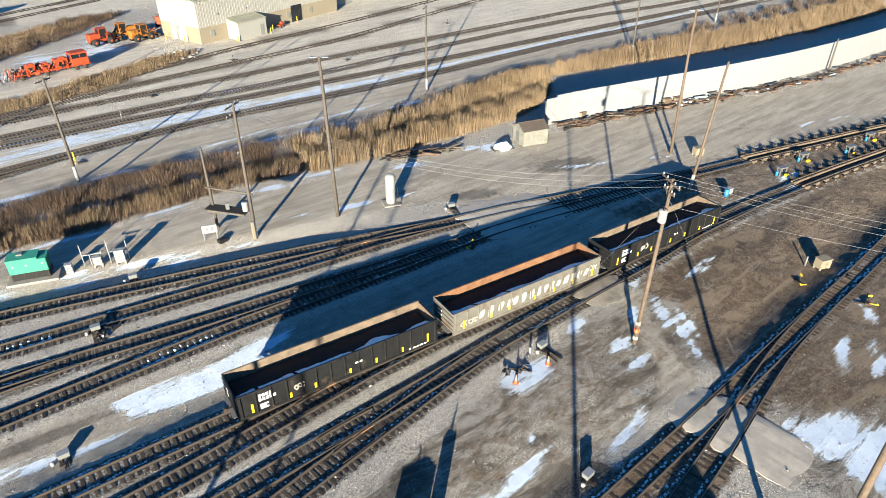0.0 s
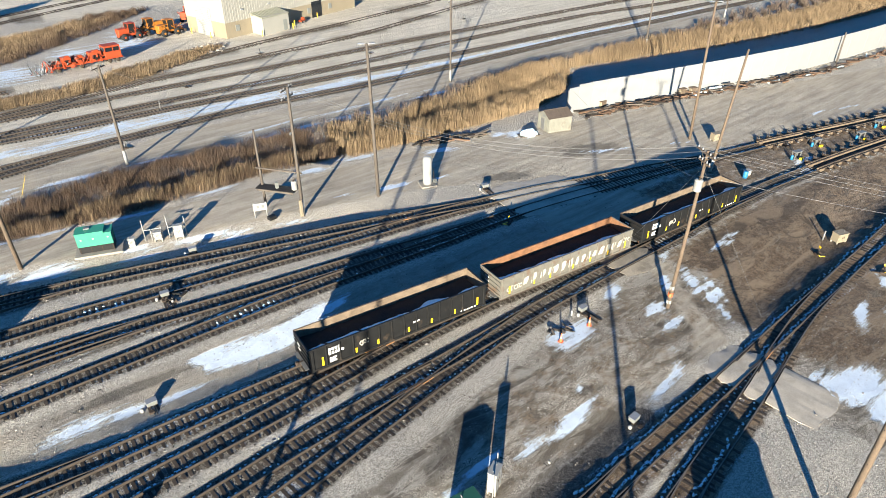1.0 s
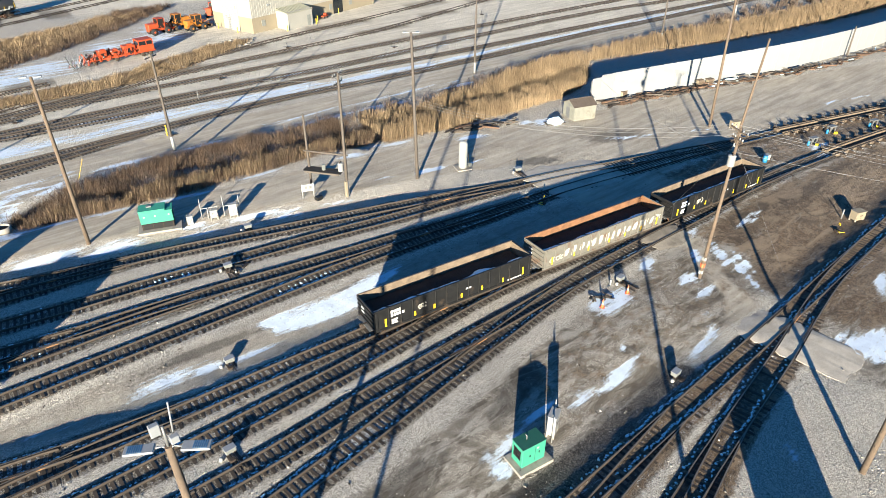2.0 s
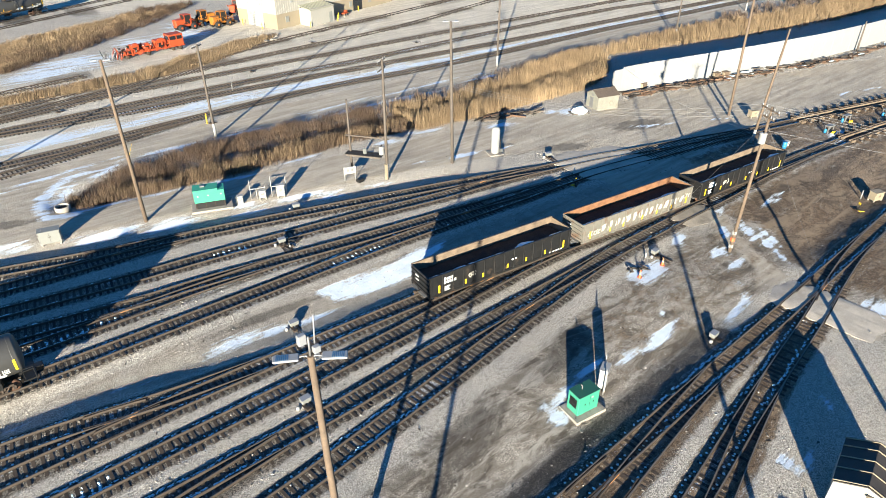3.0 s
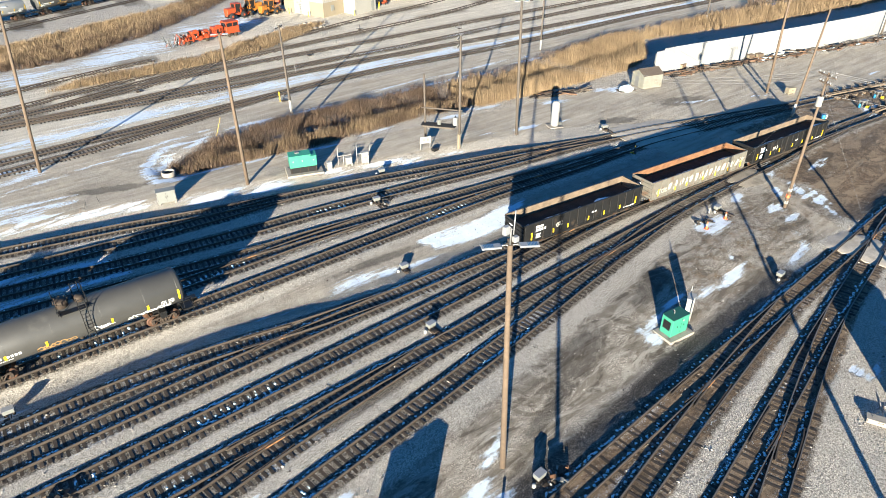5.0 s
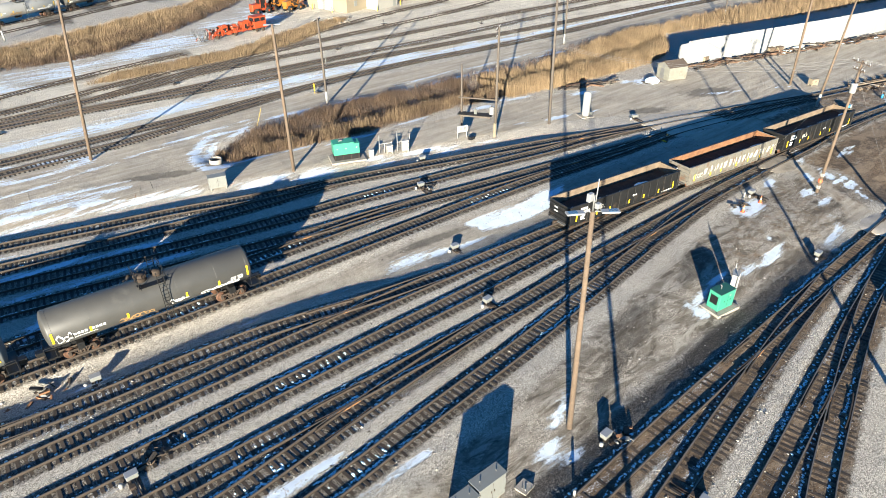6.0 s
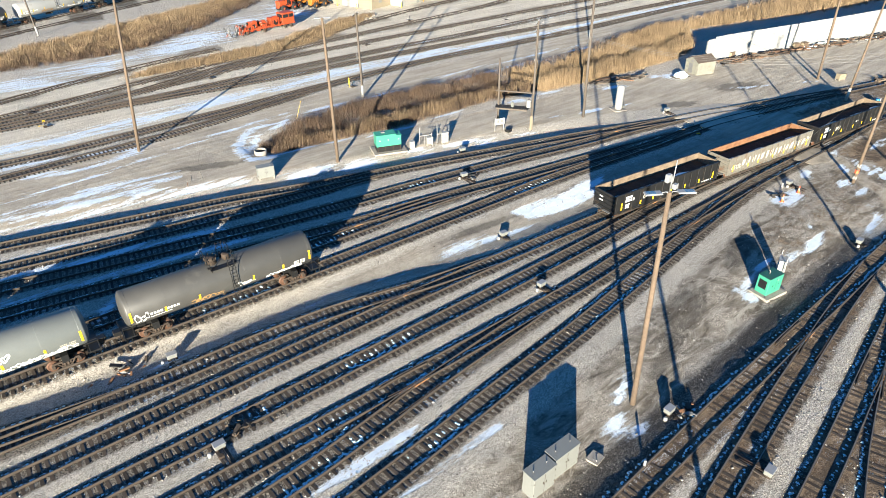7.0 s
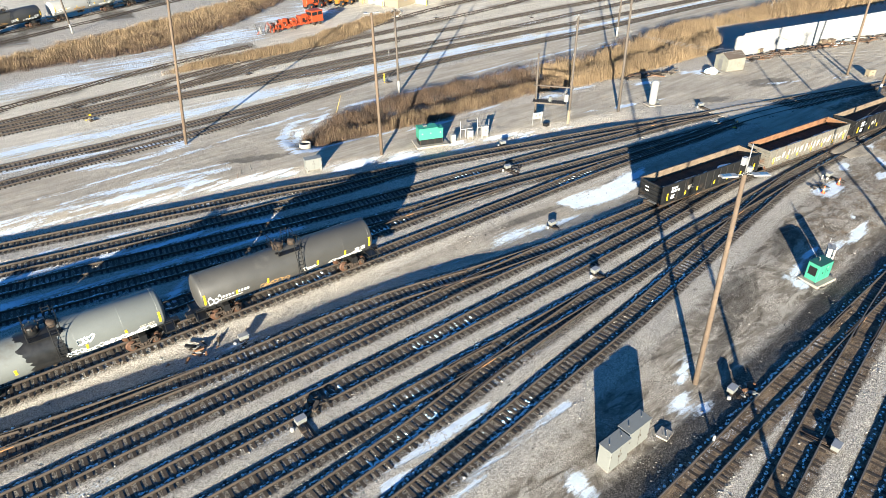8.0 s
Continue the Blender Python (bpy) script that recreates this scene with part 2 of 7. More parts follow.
def lumps(name, at, size, turn, material, seed, rough=0.3):
    """One mesh of many small six-sided lumps, each with its own uneven outline."""
    rng = np.random.default_rng(seed)
    n = len(at)
    k = np.arange(6) * math.pi / 3
    shape = np.array([(math.cos(a), math.sin(a), -0.25) for a in k] + [(0.0, 0.0, 1.0), (0.0, 0.0, -1.0)])
    v = shape[None] * np.asarray(size)[:, None, :] * rng.uniform(1 - rough, 1 + rough, (n, 8, 1))
    v[:, 6, :2] += rng.uniform(-0.5, 0.5, (n, 2)) * np.asarray(size)[:, :2]
    c, s = np.cos(turn)[:, None], np.sin(turn)[:, None]
    v = np.stack([v[..., 0] * c - v[..., 1] * s, v[..., 0] * s + v[..., 1] * c, v[..., 2]], -1) + np.asarray(at)[:, None, :]
    tri = np.array([(j, (j + 1) % 6, 6) for j in range(6)] + [((j + 1) % 6, j, 7) for j in range(6)])
    loops = (np.arange(n)[:, None, None] * 8 + tri[None]).ravel()
    me = bpy.data.meshes.new(name)
    me.vertices.add(n * 8)
    me.vertices.foreach_set("co", v.ravel())
    me.loops.add(len(loops))
    me.loops.foreach_set("vertex_index", loops)
    me.polygons.add(len(loops) // 3)
    me.polygons.foreach_set("loop_start", np.arange(0, len(loops), 3))
    me.update()
    me.materials.append(material)
    return me


# ---- track plan: centre lines in metres ----
TRACKS = {
    "n1": [(-90, 15.8), (-62, 18.4), (-29.5, 21.45), (-17, 22.9), (-7, 24.0), (2, 25.2), (10, 26.4), (17.6, 27.4), (24, 28.2), (30, 28.7)],
    "n2": [(-75, 28.0), (-40, 28.0), (-8, 27.9), (0, 28.1), (7, 28.5), (24, 28.65), (30, 28.7), (40, 28.6), (50, 28.4), (58, 28.5), (68, 27.9)],
    "n2b": [(-90, 20.2), (-62, 22.6), (-37, 24.7), (-29, 25.4), (-20.8, 26.5), (-14, 27.2), (-8, 27.75)],
    "n3": [(-75, 32.0), (-40, 32.0), (0, 32.0), (10, 32.3), (20, 32.7), (27, 32.5)],
    "n4": [(-75, 36.1), (-40, 36.15), (-17, 36.0), (-5, 35.6), (8.5, 34.75), (15, 34.1), (22, 33.25), (27, 32.5), (34, 31.6), (51, 29.75), (71, 27.7), (91, 24.9), (115, 20.5), (170, 9.0)],
    "n5": [(-75, 44.0), (-60, 42.8), (-51, 41.5), (-44, 40.4), (-36, 39.4), (-28, 39.1), (-21, 38.5), (-13, 36.9), (-5, 35.65)],
    "n5b": [(-75, 40.5), (-60, 40.4), (-51, 40.15), (-44, 39.85), (-36, 39.4)],
    "tt": [(-75, 46.8), (-50, 46.4), (-34, 45.85), (-17, 45.2), (-2, 44.85), (12, 44.5), (22, 43.8), (30, 43.15), (37, 42.8), (44, 42.0), (55, 40.0), (66, 38.0), (80, 34.7), (95, 30.7), (107, 27.5), (140, 18.0), (170, 9.0)],
    "t2": [(-75, 61.2), (-60, 58.9), (-45, 56.2), (-35, 54.6), (-13, 50.6), (-5, 49.6), (2, 48.5), (10, 47.1), (20, 45.6), (30, 43.9), (37, 42.8)],
    "t2b": [(-75, 50.4), (-60, 50.0), (-30, 49.5), (-15, 49.1), (-6, 48.9), (2, 48.45)],
    "t3": [(-75, 66.4), (-48, 61.2), (-41, 60.0), (-29, 57.7), (-20, 56.0), (-10, 54.4), (-3, 53.6), (5, 52.4), (14, 51.0), (23, 49.3), (31, 48.2), (38.5, 46.8), (46, 45.0), (52, 43.0), (61, 40.3), (72, 36.8)],
    "t4": [(-75, 75.8), (-47, 69.7), (-37, 67.5), (-26, 65.0), (-19.6, 63.5), (-13, 61.5), (-6, 59.6), (2.5, 57.5), (11.6, 55.0), (22, 52.1), (31, 49.4), (38.5, 46.8)],
    "t5": [(-75, 70.6), (-48, 65.1), (-39, 63.35), (-27, 61.3), (-18, 60.0), (-10, 59.2), (-2, 58.6)],
    "x1": [(-75, 7.6), (-40, 9.9), (-15, 11.35), (-5, 11.9), (10, 12.5), (26, 13.0), (38.5, 13.4), (57, 14.0), (66, 14.3), (100, 15.8), (170, 17)],
    "x1b": [(-90, -5.4), (-62, -0.5), (-40, 3.4), (-25, 5.8), (-15.3, 7.4), (-9.7, 8.35), (-3.5, 9.4), (3, 10.4), (9, 11.3), (15, 12.1), (21, 12.8)],
    "x2": [(-90, -7.7), (-62, -3.6), (-30, 1.1), (-12, 3.75), (-4, 5.0), (3, 6.2), (12, 7.75), (18, 8.8), (24, 9.7), (33.5, 11.1), (41, 12.4), (48, 13.4), (57, 14.0)],
    "x2b": [(-90, -26.6), (-55, -14.9), (-24, -4.5), (-5, 1.9), (0, 3.5), (5.9, 5.15), (11.5, 6.7), (18, 8.35), (24, 9.7)],
    "far_a": [(-90, 93.0), (-44, 91.0), (-31, 90.4), (-17, 91.0), (-7, 91.3), (10.5, 92.4), (32, 93.0), (52, 91.4), (74, 90.3), (104, 89.9), (124, 88.6), (157, 87.0), (200, 83)],
    "far_a2": [(-90, 83.5), (-45, 85.7), (-32, 86.4), (-16.5, 87.4), (-4, 89.5), (10.5, 92.4)],
    "far_b": [(-90, 104.0), (-42, 104.2), (-19, 103.6), (-4, 102.0), (10, 100.9), (20, 100.7), (37, 99.5), (57, 98.0), (78, 96.3), (120, 94.0), (200, 89)],
    "far_c": [(-42, 104.2), (-18, 104.2), (5, 104.6), (29, 104.1), (49, 103.2), (85, 103.6), (120, 103.0), (157, 98.5), (200, 96)],
    "far_d": [(-90, 108.0), (-42, 106.6), (-18, 108.2), (-4, 110.2), (6.6, 111.3), (23, 111.3), (42, 110.7), (65, 110.5), (90, 110), (150, 108), (200, 107)],
    "far_e": [(-18, 108.2), (0, 113.0), (22, 116.4), (45, 118.6), (70, 121), (108, 130), (170, 145)],
    "far_f": [(-90, 103), (-42, 108.5), (-8, 114.6), (8, 118.6), (26, 122.1), (49, 128.0), (78, 133.0), (114, 141), (170, 154)],
    "far_g": [(-90, 101), (-40.6, 115.4), (-23, 120.3), (-8, 123.6), (4, 125.2)],
    "far_h": [(-90, 143.5), (-50, 161), (-30, 169.8), (-23.4, 172.8), (-5.5, 180.2), (20, 192), (60, 210)],
    "far_i": [(-90, 134), (-50, 152.8), (-27.6, 163.1), (-9.6, 171.2), (9.5, 180.2), (60, 204)],
}
NEAR = ("n1", "n2", "n2b", "n3", "n4", "n5", "n5b", "tt", "t2", "t3", "x1", "x1b", "x2", "x2b")
LINES = {k: smooth_line(v, 1.0) for k, v in TRACKS.items()}


def along_line(xs, line):
    """Height y of a plan line at each x."""
    p = sorted((q.x, q.y) for q in line)
    return np.interp(xs, [a for a, _ in p], [b for _, b in p])


def shoulder(d, depth, rise):
    """A bed's far shoulder: d metres beyond the track centre the ground falls, then climbs back."""
    return np.interp(d, [1.35, 2.3, 3.6, 3.6 + rise], [0.0, -0.6 * depth, -depth, 0.0])


def relief(x, y):
    """The ground's height."""
    x, y = np.asarray(x, float), np.asarray(y, float)
    z = shoulder(y - along_line(x, LINES["n5"]), 0.46, 4.0) * np.clip((-x - 4) / 8, 0, 1)
    z = z + shoulder(y - along_line(x, LINES["n4"]), 0.34, 4.0) * np.clip((x + 8) / 6, 0, 1) * np.clip((24 - x) / 8, 0, 1)
    z = z + shoulder(y - along_line(x, LINES["t4"]), 0.44, 2.5) * np.clip((34 - x) / 8, 0, 1)
    z = z + shoulder(y - along_line(x, LINES["x1"]), 0.4, 4.5) * np.clip((34 - x) / 6, 0, 1)
    z = z + shoulder(y - along_line(x, LINES["x1"]), 0.45, 4.5) * np.clip((x - 40) / 6, 0, 1)
    # the reed ditch
    ditch = np.clip(1 - np.abs(y - np.interp(x, [-12, 0, 25, 55, 75, 95, 120, 160], [75, 75.5, 75, 71, 72, 68, 64, 60])) / 5.0, 0, 1)
    z = z - 0.9 * ditch * ditch * (3 - 2 * ditch) * np.clip((x + 13) / 4, 0, 1)
    return z


def ground_at(x, y):
    return float(relief(x, y))


def inside(x, y, polygon, soft):
    """1 inside a plan polygon, fading to 0 over soft metres on either side of its edge."""
    hit = np.zeros(x.shape, bool)
    far = np.full(x.shape, 1e9)
    for (ax, ay), (bx, by) in zip(polygon, polygon[1:] + polygon[:1]):
        t = np.clip(((x - ax) * (bx - ax) + (y - ay) * (by - ay)) / ((bx - ax) ** 2 + (by - ay) ** 2 + 1e-9), 0, 1)
        far = np.minimum(far, np.hypot(x - ax - t * (bx - ax), y - ay - t * (by - ay)))
        if ay != by:
            hit ^= ((ay > y) != (by > y)) & (x < (bx - ax) * (y - ay) / (by - ay) + ax)
    return np.clip(0.5 + np.where(hit, far, -far) / (2 * soft), 0, 1)


def strip(x, y, line, half, soft):
    """1 within half a width of a plan line, fading over soft metres."""
    far = np.full(x.shape, 1e9)
    for (ax, ay), (bx, by) in zip(line, line[1:]):
        t = np.clip(((x - ax) * (bx - ax) + (y - ay) * (by - ay)) / ((bx - ax) ** 2 + (by - ay) ** 2 + 1e-9), 0, 1)
        far = np.minimum(far, np.hypot(x - ax - t * (bx - ax), y - ay - t * (by - ay)))
    return np.clip(0.5 + (half - far) / (2 * soft), 0, 1)


def blob(x, y, cx, cy, rx, ry, turn=0.0):
    c, s = math.cos(radians(turn)), math.sin(radians(turn))
    u, v = (x - cx) * c + (y - cy) * s, -(x - cx) * s + (y - cy) * c
    return np.clip(1.25 - np.hypot(u / rx, v / ry), 0, 1)


SNOW_FIELDS = [
    [(2.5, 42.2), (7.7, 41.8), (17.4, 41.3), (15.2, 39.8), (9.1, 38.5), (3.4, 39.8)],
    [(39.5, 9.3), (38.6, 8.4), (38.4, 6.8), (38.9, 3.9), (38.2, 1.0), (46, 1.5), (44.6, 4.8), (42.6, 5.6), (44.5, 6.4), (43, 7.4), (41, 8.7)],
    [(25.8, 24.7), (28, 25.6), (31.2, 24.8), (30.8, 23.4), (27, 23.6)],
]
SNOW_BLOBS = [
    (24.4, 6.0, 0.9, 0.5, 20), (18.2, 4.4, 1.4, 0.35, 20), (16.8, 5.0, 0.7, 0.9, 0), (10.0, 18.6, 2.4, 0.5, 10),
    (42.9, 20.0, 2.4, 0.5, 60), (44.3, 20.6, 2.0, 0.45, 65), (41.6, 18.0, 1.2, 0.4, 60), (50.4, 10.0, 3.0, 0.6, 20), (52.2, 24.6, 2.8, 0.4, 10), (31.8, 16.3, 1.9, 0.7, 10), (45.2, 26.7, 1.4, 0.5, 0),
    (-26, 71.2, 4.0, 0.6, -20), (-31, 73.0, 5.0, 0.5, -15),
    (36.2, 25.9, 2.0, 0.8, 35), (37.4, 22.0, 1.5, 1.1, 0), (36.6, 20.0, 1.6, 0.7, 0), (33.8, 17.9, 0.7, 0.4, 0), (29.6, 16.0, 2.4, 0.5, 10), (32.3, 16.7, 1.2, 0.5, 20),
    (22.0, 18.3, 3.0, 0.55, 5), (24.5, 20.0, 0.9, 0.3, 30), (8.4, 18.0, 0.9, 1.0, 0), (14.0, 19.4, 2.2, 0.5, 5), (17.5, 18.6, 2.0, 0.4, 0), (-9.4, 17.6, 2.2, 0.45, 20), (-12.6, 15.6, 1.7, 1.0, 10),
    (-11.6, 14.3, 1.3, 0.6, 0), (-23.4, 15.6, 0.9, 1.2, 0), (-25, 14.2, 1.4, 0.6, 0), (41.5, 24.0, 1.6, 0.5, 40), (43.5, 22.4, 2.4, 0.8, 50), (54.0, 24.3, 2.0, 0.3, 10), (47.6, 28.2, 1.2, 0.4, 0),
    (57.3, 58.8, 3.2, 1.6, -25), (54.6, 60.6, 1.5, 0.8, 0), (44.5, 61.6, 3.2, 0.9, -15), (38.2, 55.2, 2.8, 0.5, -10), (33.8, 56.4, 2.6, 0.5, -15), (27.8, 58.2, 2.6, 0.4, -12),
    (28.2, 66.6, 2.6, 1.0, -15), (34.6, 66.4, 3.2, 0.9, -15), (31, 80.2, 6.0, 1.0, 3), (43.5, 79.7, 5.0, 1.1, -6), (58, 80, 4, 0.8, -5), (104, 77.0, 5.0, 1.3, -3), (140, 75.5, 12, 2.2, -3),
    (-3.2, 63.0, 3.6, 1.2, -14), (-9.0, 64.8, 5.0, 1.1, -14), (5.2, 61.6, 1.8, 0.6, -15), (12, 59.6, 4.0, 0.5, -18), (20, 57.0, 3.0, 0.4, -18), (-7, 71.9, 4.0, 0.5, -14), (5, 69.3, 5.0, 0.45, -10), (16, 68.9, 4.0, 0.4, -3), (4.2, 60.3, 2.6, 0.5, -15), (9.5, 58.8, 2.6, 0.35, -15), (14, 57.8, 2.6, 0.35, -15), (-34.4, 41.6, 1.8, 0.4, 0), (-23, 41.2, 3.0, 0.35, -8),
    (-14, 40.2, 3.6, 0.4, -8), (-6, 39.8, 3.6, 0.9, -5), (-3.0, 39.4, 1.8, 0.7, 5), (1, 38.6, 3.0, 0.6, -5), (62, 47.4, 3.6, 0.6, -25), (72, 42.6, 2.0, 0.3, -25), (79.5, 29.0, 2.4, 0.6, -10), (77, 27.4, 1.2, 0.4, -10), (58, 11.2, 2.0, 0.7, 40), (52, 8.0, 2.6, 0.8, 20), (66, 8.5, 3.6, 0.8, 10),
    (-4.5, 81.4, 3.4, 0.9, 35), (-10.2, 77.8, 2.6, 0.8, 50), (-12.8, 75.0, 1.0, 1.5, 0), (-9.5, 72.5, 2.6, 0.4, -15), (-1.5, 70.6, 3.2, 0.4, -12), (2.8, 83.0, 5.0, 0.6, 0), (14, 82.6, 4, 0.7, 0),
]
SNOW_STRIPS = [
    ([(-10.9, 71.5), (-12.8, 72.2), (-13.6, 74.5), (-12.4, 78.0), (-9.9, 81.0), (-7.0, 81.9), (-3.6, 81.1)], 0.75, 0.5), ([(-32.4, 76.4), (-27.1, 75.6), (-21.6, 74.8)], 0.35, 0.5), ([(-37, 76.3), (-32.6, 75.6)], 0.3, 0.4), ([(-36.2, 84.7), (-30.5, 82.9), (-23.7, 83.9)], 0.6, 0.6), ([(-32, 124), (-26.8, 122.6), (-16.5, 124.4)], 2.2, 1.5),
    ([(-50, 63.8), (-44.8, 62.6), (-39.9, 61.7), (-34.4, 60.5), (-27.1, 59.1), (-23, 58.1)], 0.55, 0.4), ([(-44, 66.1), (-41, 65.7), (-35.4, 64.6)], 0.3, 0.35), ([(-48.6, 58.8), (-41.5, 57.5), (-34, 56)], 0.2, 0.3),
    ([(-50, 55.2), (-45.7, 55.4), (-40.3, 56.0)], 0.35, 0.4), ([(-37, 50.3), (-34.6, 53)], 0.6, 0.5), ([(-49, 90.6), (-34, 88.6), (-24, 85.6)], 0.6, 0.7),
    ([(-46.6, 73.4), (-36, 71.4), (-28, 70.3), (-21.5, 69.1), (-16.5, 67.9)], 0.6, 0.7),
    ([(-62, 79), (-46, 75.4), (-34, 73.2), (-26, 72.4)], 0.6, 0.8), ([(-42, 79.2), (-30, 80.0), (-21, 81.5)], 0.35, 0.6), ([(-40, 76.0), (-30, 75.0), (-22, 73.0)], 0.35, 0.6),
    ([(-45, 96.0), (-25, 95.4), (-5, 96.2), (12, 97.0), (28, 96.8), (45, 95.0), (62, 93.4)], 1.7, 1.5),
    ([(62, 93.4), (80, 92.9), (110, 91.6), (150, 89.3)], 0.8, 0.7), ([(30, 104.0), (50, 102.9), (85, 103.0)], 0.5, 0.5), ([(-8, 102.6), (10, 101.2)], 0.6, 0.5),
    ([(-46, 122.0), (-25, 128.0), (-5, 129.5), (10, 134.5)], 2.6, 2.0), ([(-30, 134), (-8, 132.6), (6, 137), (18, 143.5), (30, 151)], 1.8, 1.5), ([(20, 141), (30, 143), (38, 150)], 2.2, 1.5),
    ([(-60, 59.4), (-46, 58.2), (-32, 56.2), (-22, 54.6)], 0.4, 0.45), ([(-62, 63.6), (-46, 63.0)], 0.3, 0.4),
    ([(-33, 22.9), (-29, 23.5), (-24, 24.1)], 0.4, 0.35), ([(-36, 18.9), (-28, 19.8), (-19, 20.6)], 0.25, 0.25), ([(-60, 33.9), (-46, 33.9)], 0.15, 0.3),
    ([(-20, 81.8), (-12, 83.4), (-2, 84.6)], 0.3, 0.5), ([(24, 84), (40, 83.6), (60, 82.5)], 0.25, 0.5), ([(98, 36.4), (108, 33.4)], 0.25, 0.4),
]


def build_ground():
    near_x, near_y = np.arange(-72, 112.1, 0.5), np.arange(-8, 100.1, 0.5)
    out = lambda a, s, k: a + s * np.cumsum(1.0 * 1.16 ** np.arange(k))
    xs = np.concatenate([out(-72, -1, 42)[::-1], near_x, out(112, 1, 42)])
    ys = np.concatenate([out(-8, -1, 42)[::-1], near_y, out(100, 1, 42)])
    X, Y = np.meshgrid(xs, ys)
    x, y = X.ravel(), Y.ravel()
    rng = np.random.default_rng(4)
    z = relief(x, y) + rng.normal(0, 0.016, x.shape)
    for s, a in ((0.35, 0.03), (1.1, 0.012)):
        z = z + a * np.sin(s * x + 2 * np.sin(0.6 * s * y)) * np.cos(0.9 * s * y + np.sin(s * x))
    near_track = np.zeros(x.shape)
    dense = (x > -74) & (x < 175) & (y > -8) & (y < 190)
    for line in LINES.values():
        near_track[dense] = np.maximum(near_track[dense], strip(x[dense], y[dense], [(q.x, q.y) for q in line[::3] + line[-1:]], 1.45, 0.35))
    z = np.where(near_track > 0.3, relief(x, y) * (1 - near_track), z) - 0.015 * near_track
    nx, ny = len(xs), len(ys)
    i = np.arange(nx * ny).reshape(ny, nx)
    quads = np.stack([i[:-1, :-1], i[:-1, 1:], i[1:, 1:], i[1:, :-1]], -1).reshape(-1, 4)
    me = bpy.data.meshes.new("ground")
    me.vertices.add(nx * ny)
    me.vertices.foreach_set("co", np.stack([x, y, z], 1).ravel())
    me.loops.add(quads.size)
    me.loops.foreach_set("vertex_index", quads.ravel())
    me.polygons.add(len(quads))
    me.polygons.foreach_set("loop_start", np.arange(0, quads.size, 4))
    me.polygons.foreach_set("use_smooth", np.ones(len(quads), bool))
    me.update()

    snow = np.zeros(x.shape)
    for p in SNOW_FIELDS:
        snow = np.maximum(snow, inside(x, y, p, 0.6))
    for b in SNOW_BLOBS:
        snow = np.maximum(snow, blob(x, y, *b))
    for line, half, soft in SNOW_STRIPS:
        snow = np.maximum(snow, strip(x, y, line, half, soft) * 0.8)
    yard = inside(x, y, [(-45, 16.6), (-29, 17.9), (-17, 19.4), (0, 21.8), (14, 23.8), (27, 25.4), (46, 26.8), (62, 25.5), (70, 18), (62, 16.5), (40, 16.2), (20, 15.6), (0, 14.4), (-30, 13.4)], 0.9)
    yard = np.maximum(yard, inside(x, y, [(38, 14), (46, 12), (52, 4), (60, -8), (30, -8), (36, 4), (34, 9)], 0.8))
    yard = np.maximum(yard, 0.8 * inside(x, y, [(54, 58.5), (66, 53.5), (84, 47), (84, 45), (64, 49), (52, 52)], 1.5))
    road = inside(x, y, [(-90, 84), (-60, 79), (-40, 72.8), (-14, 67.6), (0, 63.6), (12, 60.4), (22, 58), (34, 54.5), (43, 50.5), (42, 47), (41, 37.5), (46, 33.2), (57, 33), (58, 37), (75, 38), (100, 32.5), (160, 17), (160, 33), (120, 43), (98, 49.5), (80, 53.5), (68, 57), (58, 60), (44, 63), (24, 66.5), (4, 69.2), (-8, 71.5), (-14, 74), (-12, 79), (0, 82.5), (30, 82), (60, 79), (90, 76), (160, 76), (160, 84), (100, 88), (60, 88.6), (20, 90), (-18, 88), (-50, 84)], 0.8)
    road = np.maximum(road, inside(x, y, [(33.5, 16), (38.4, 15.6), (39.8, 19), (42, 22.4), (45, 25.6), (43, 27), (39.6, 22.8), (37.4, 18.4)], 0.7))
    road = np.maximum(road, inside(x, y, [(34, 12.5), (34.6, 9), (32.6, 9), (35.2, 6.2), (38.8, 8.6), (39.2, 11.4), (38.2, 13)], 0.6))
    pale = np.clip((y - np.interp(x, [-90, -20, 20, 60, 160], [90, 89, 91, 89.5, 86])) / 2.0, 0, 1)
    pale = pale * (1 - 0.9 * inside(x, y, [(-50, 117), (-14, 125), (6, 127), (26, 134), (40, 146), (60, 170), (0, 190), (-60, 160)], 2.0))
    brown = inside(x, y, [(45, 26.6), (60, 27.0), (80, 25), (110, 19.6), (170, 10), (170, -6), (47, -6), (46, 5), (41.5, 9.6), (41, 14.6), (41.5, 17.5), (46, 21)], 1.6)
    brown = np.maximum(brown, 0.4 * inside(x, y, [(12, 16), (44, 16.5), (46, 26.5), (30, 26), (14, 24)], 2.0))
    brown = np.maximum(brown, 0.7 * inside(x, y, [(62, 37), (76, 38), (92, 35), (120, 28), (120, 20), (92, 26), (80, 26.5), (66, 29.5), (56, 31), (54, 38)], 1.5))
    plain = inside(x, y, [(-20, 42.6), (0, 42.6), (20, 41.6), (40, 39.8), (56, 36.6), (60, 31), (44, 32), (30, 34.2), (16, 36.2), (0, 37.2), (-14, 39.2)], 0.8)
    wet = np.zeros(x.shape)
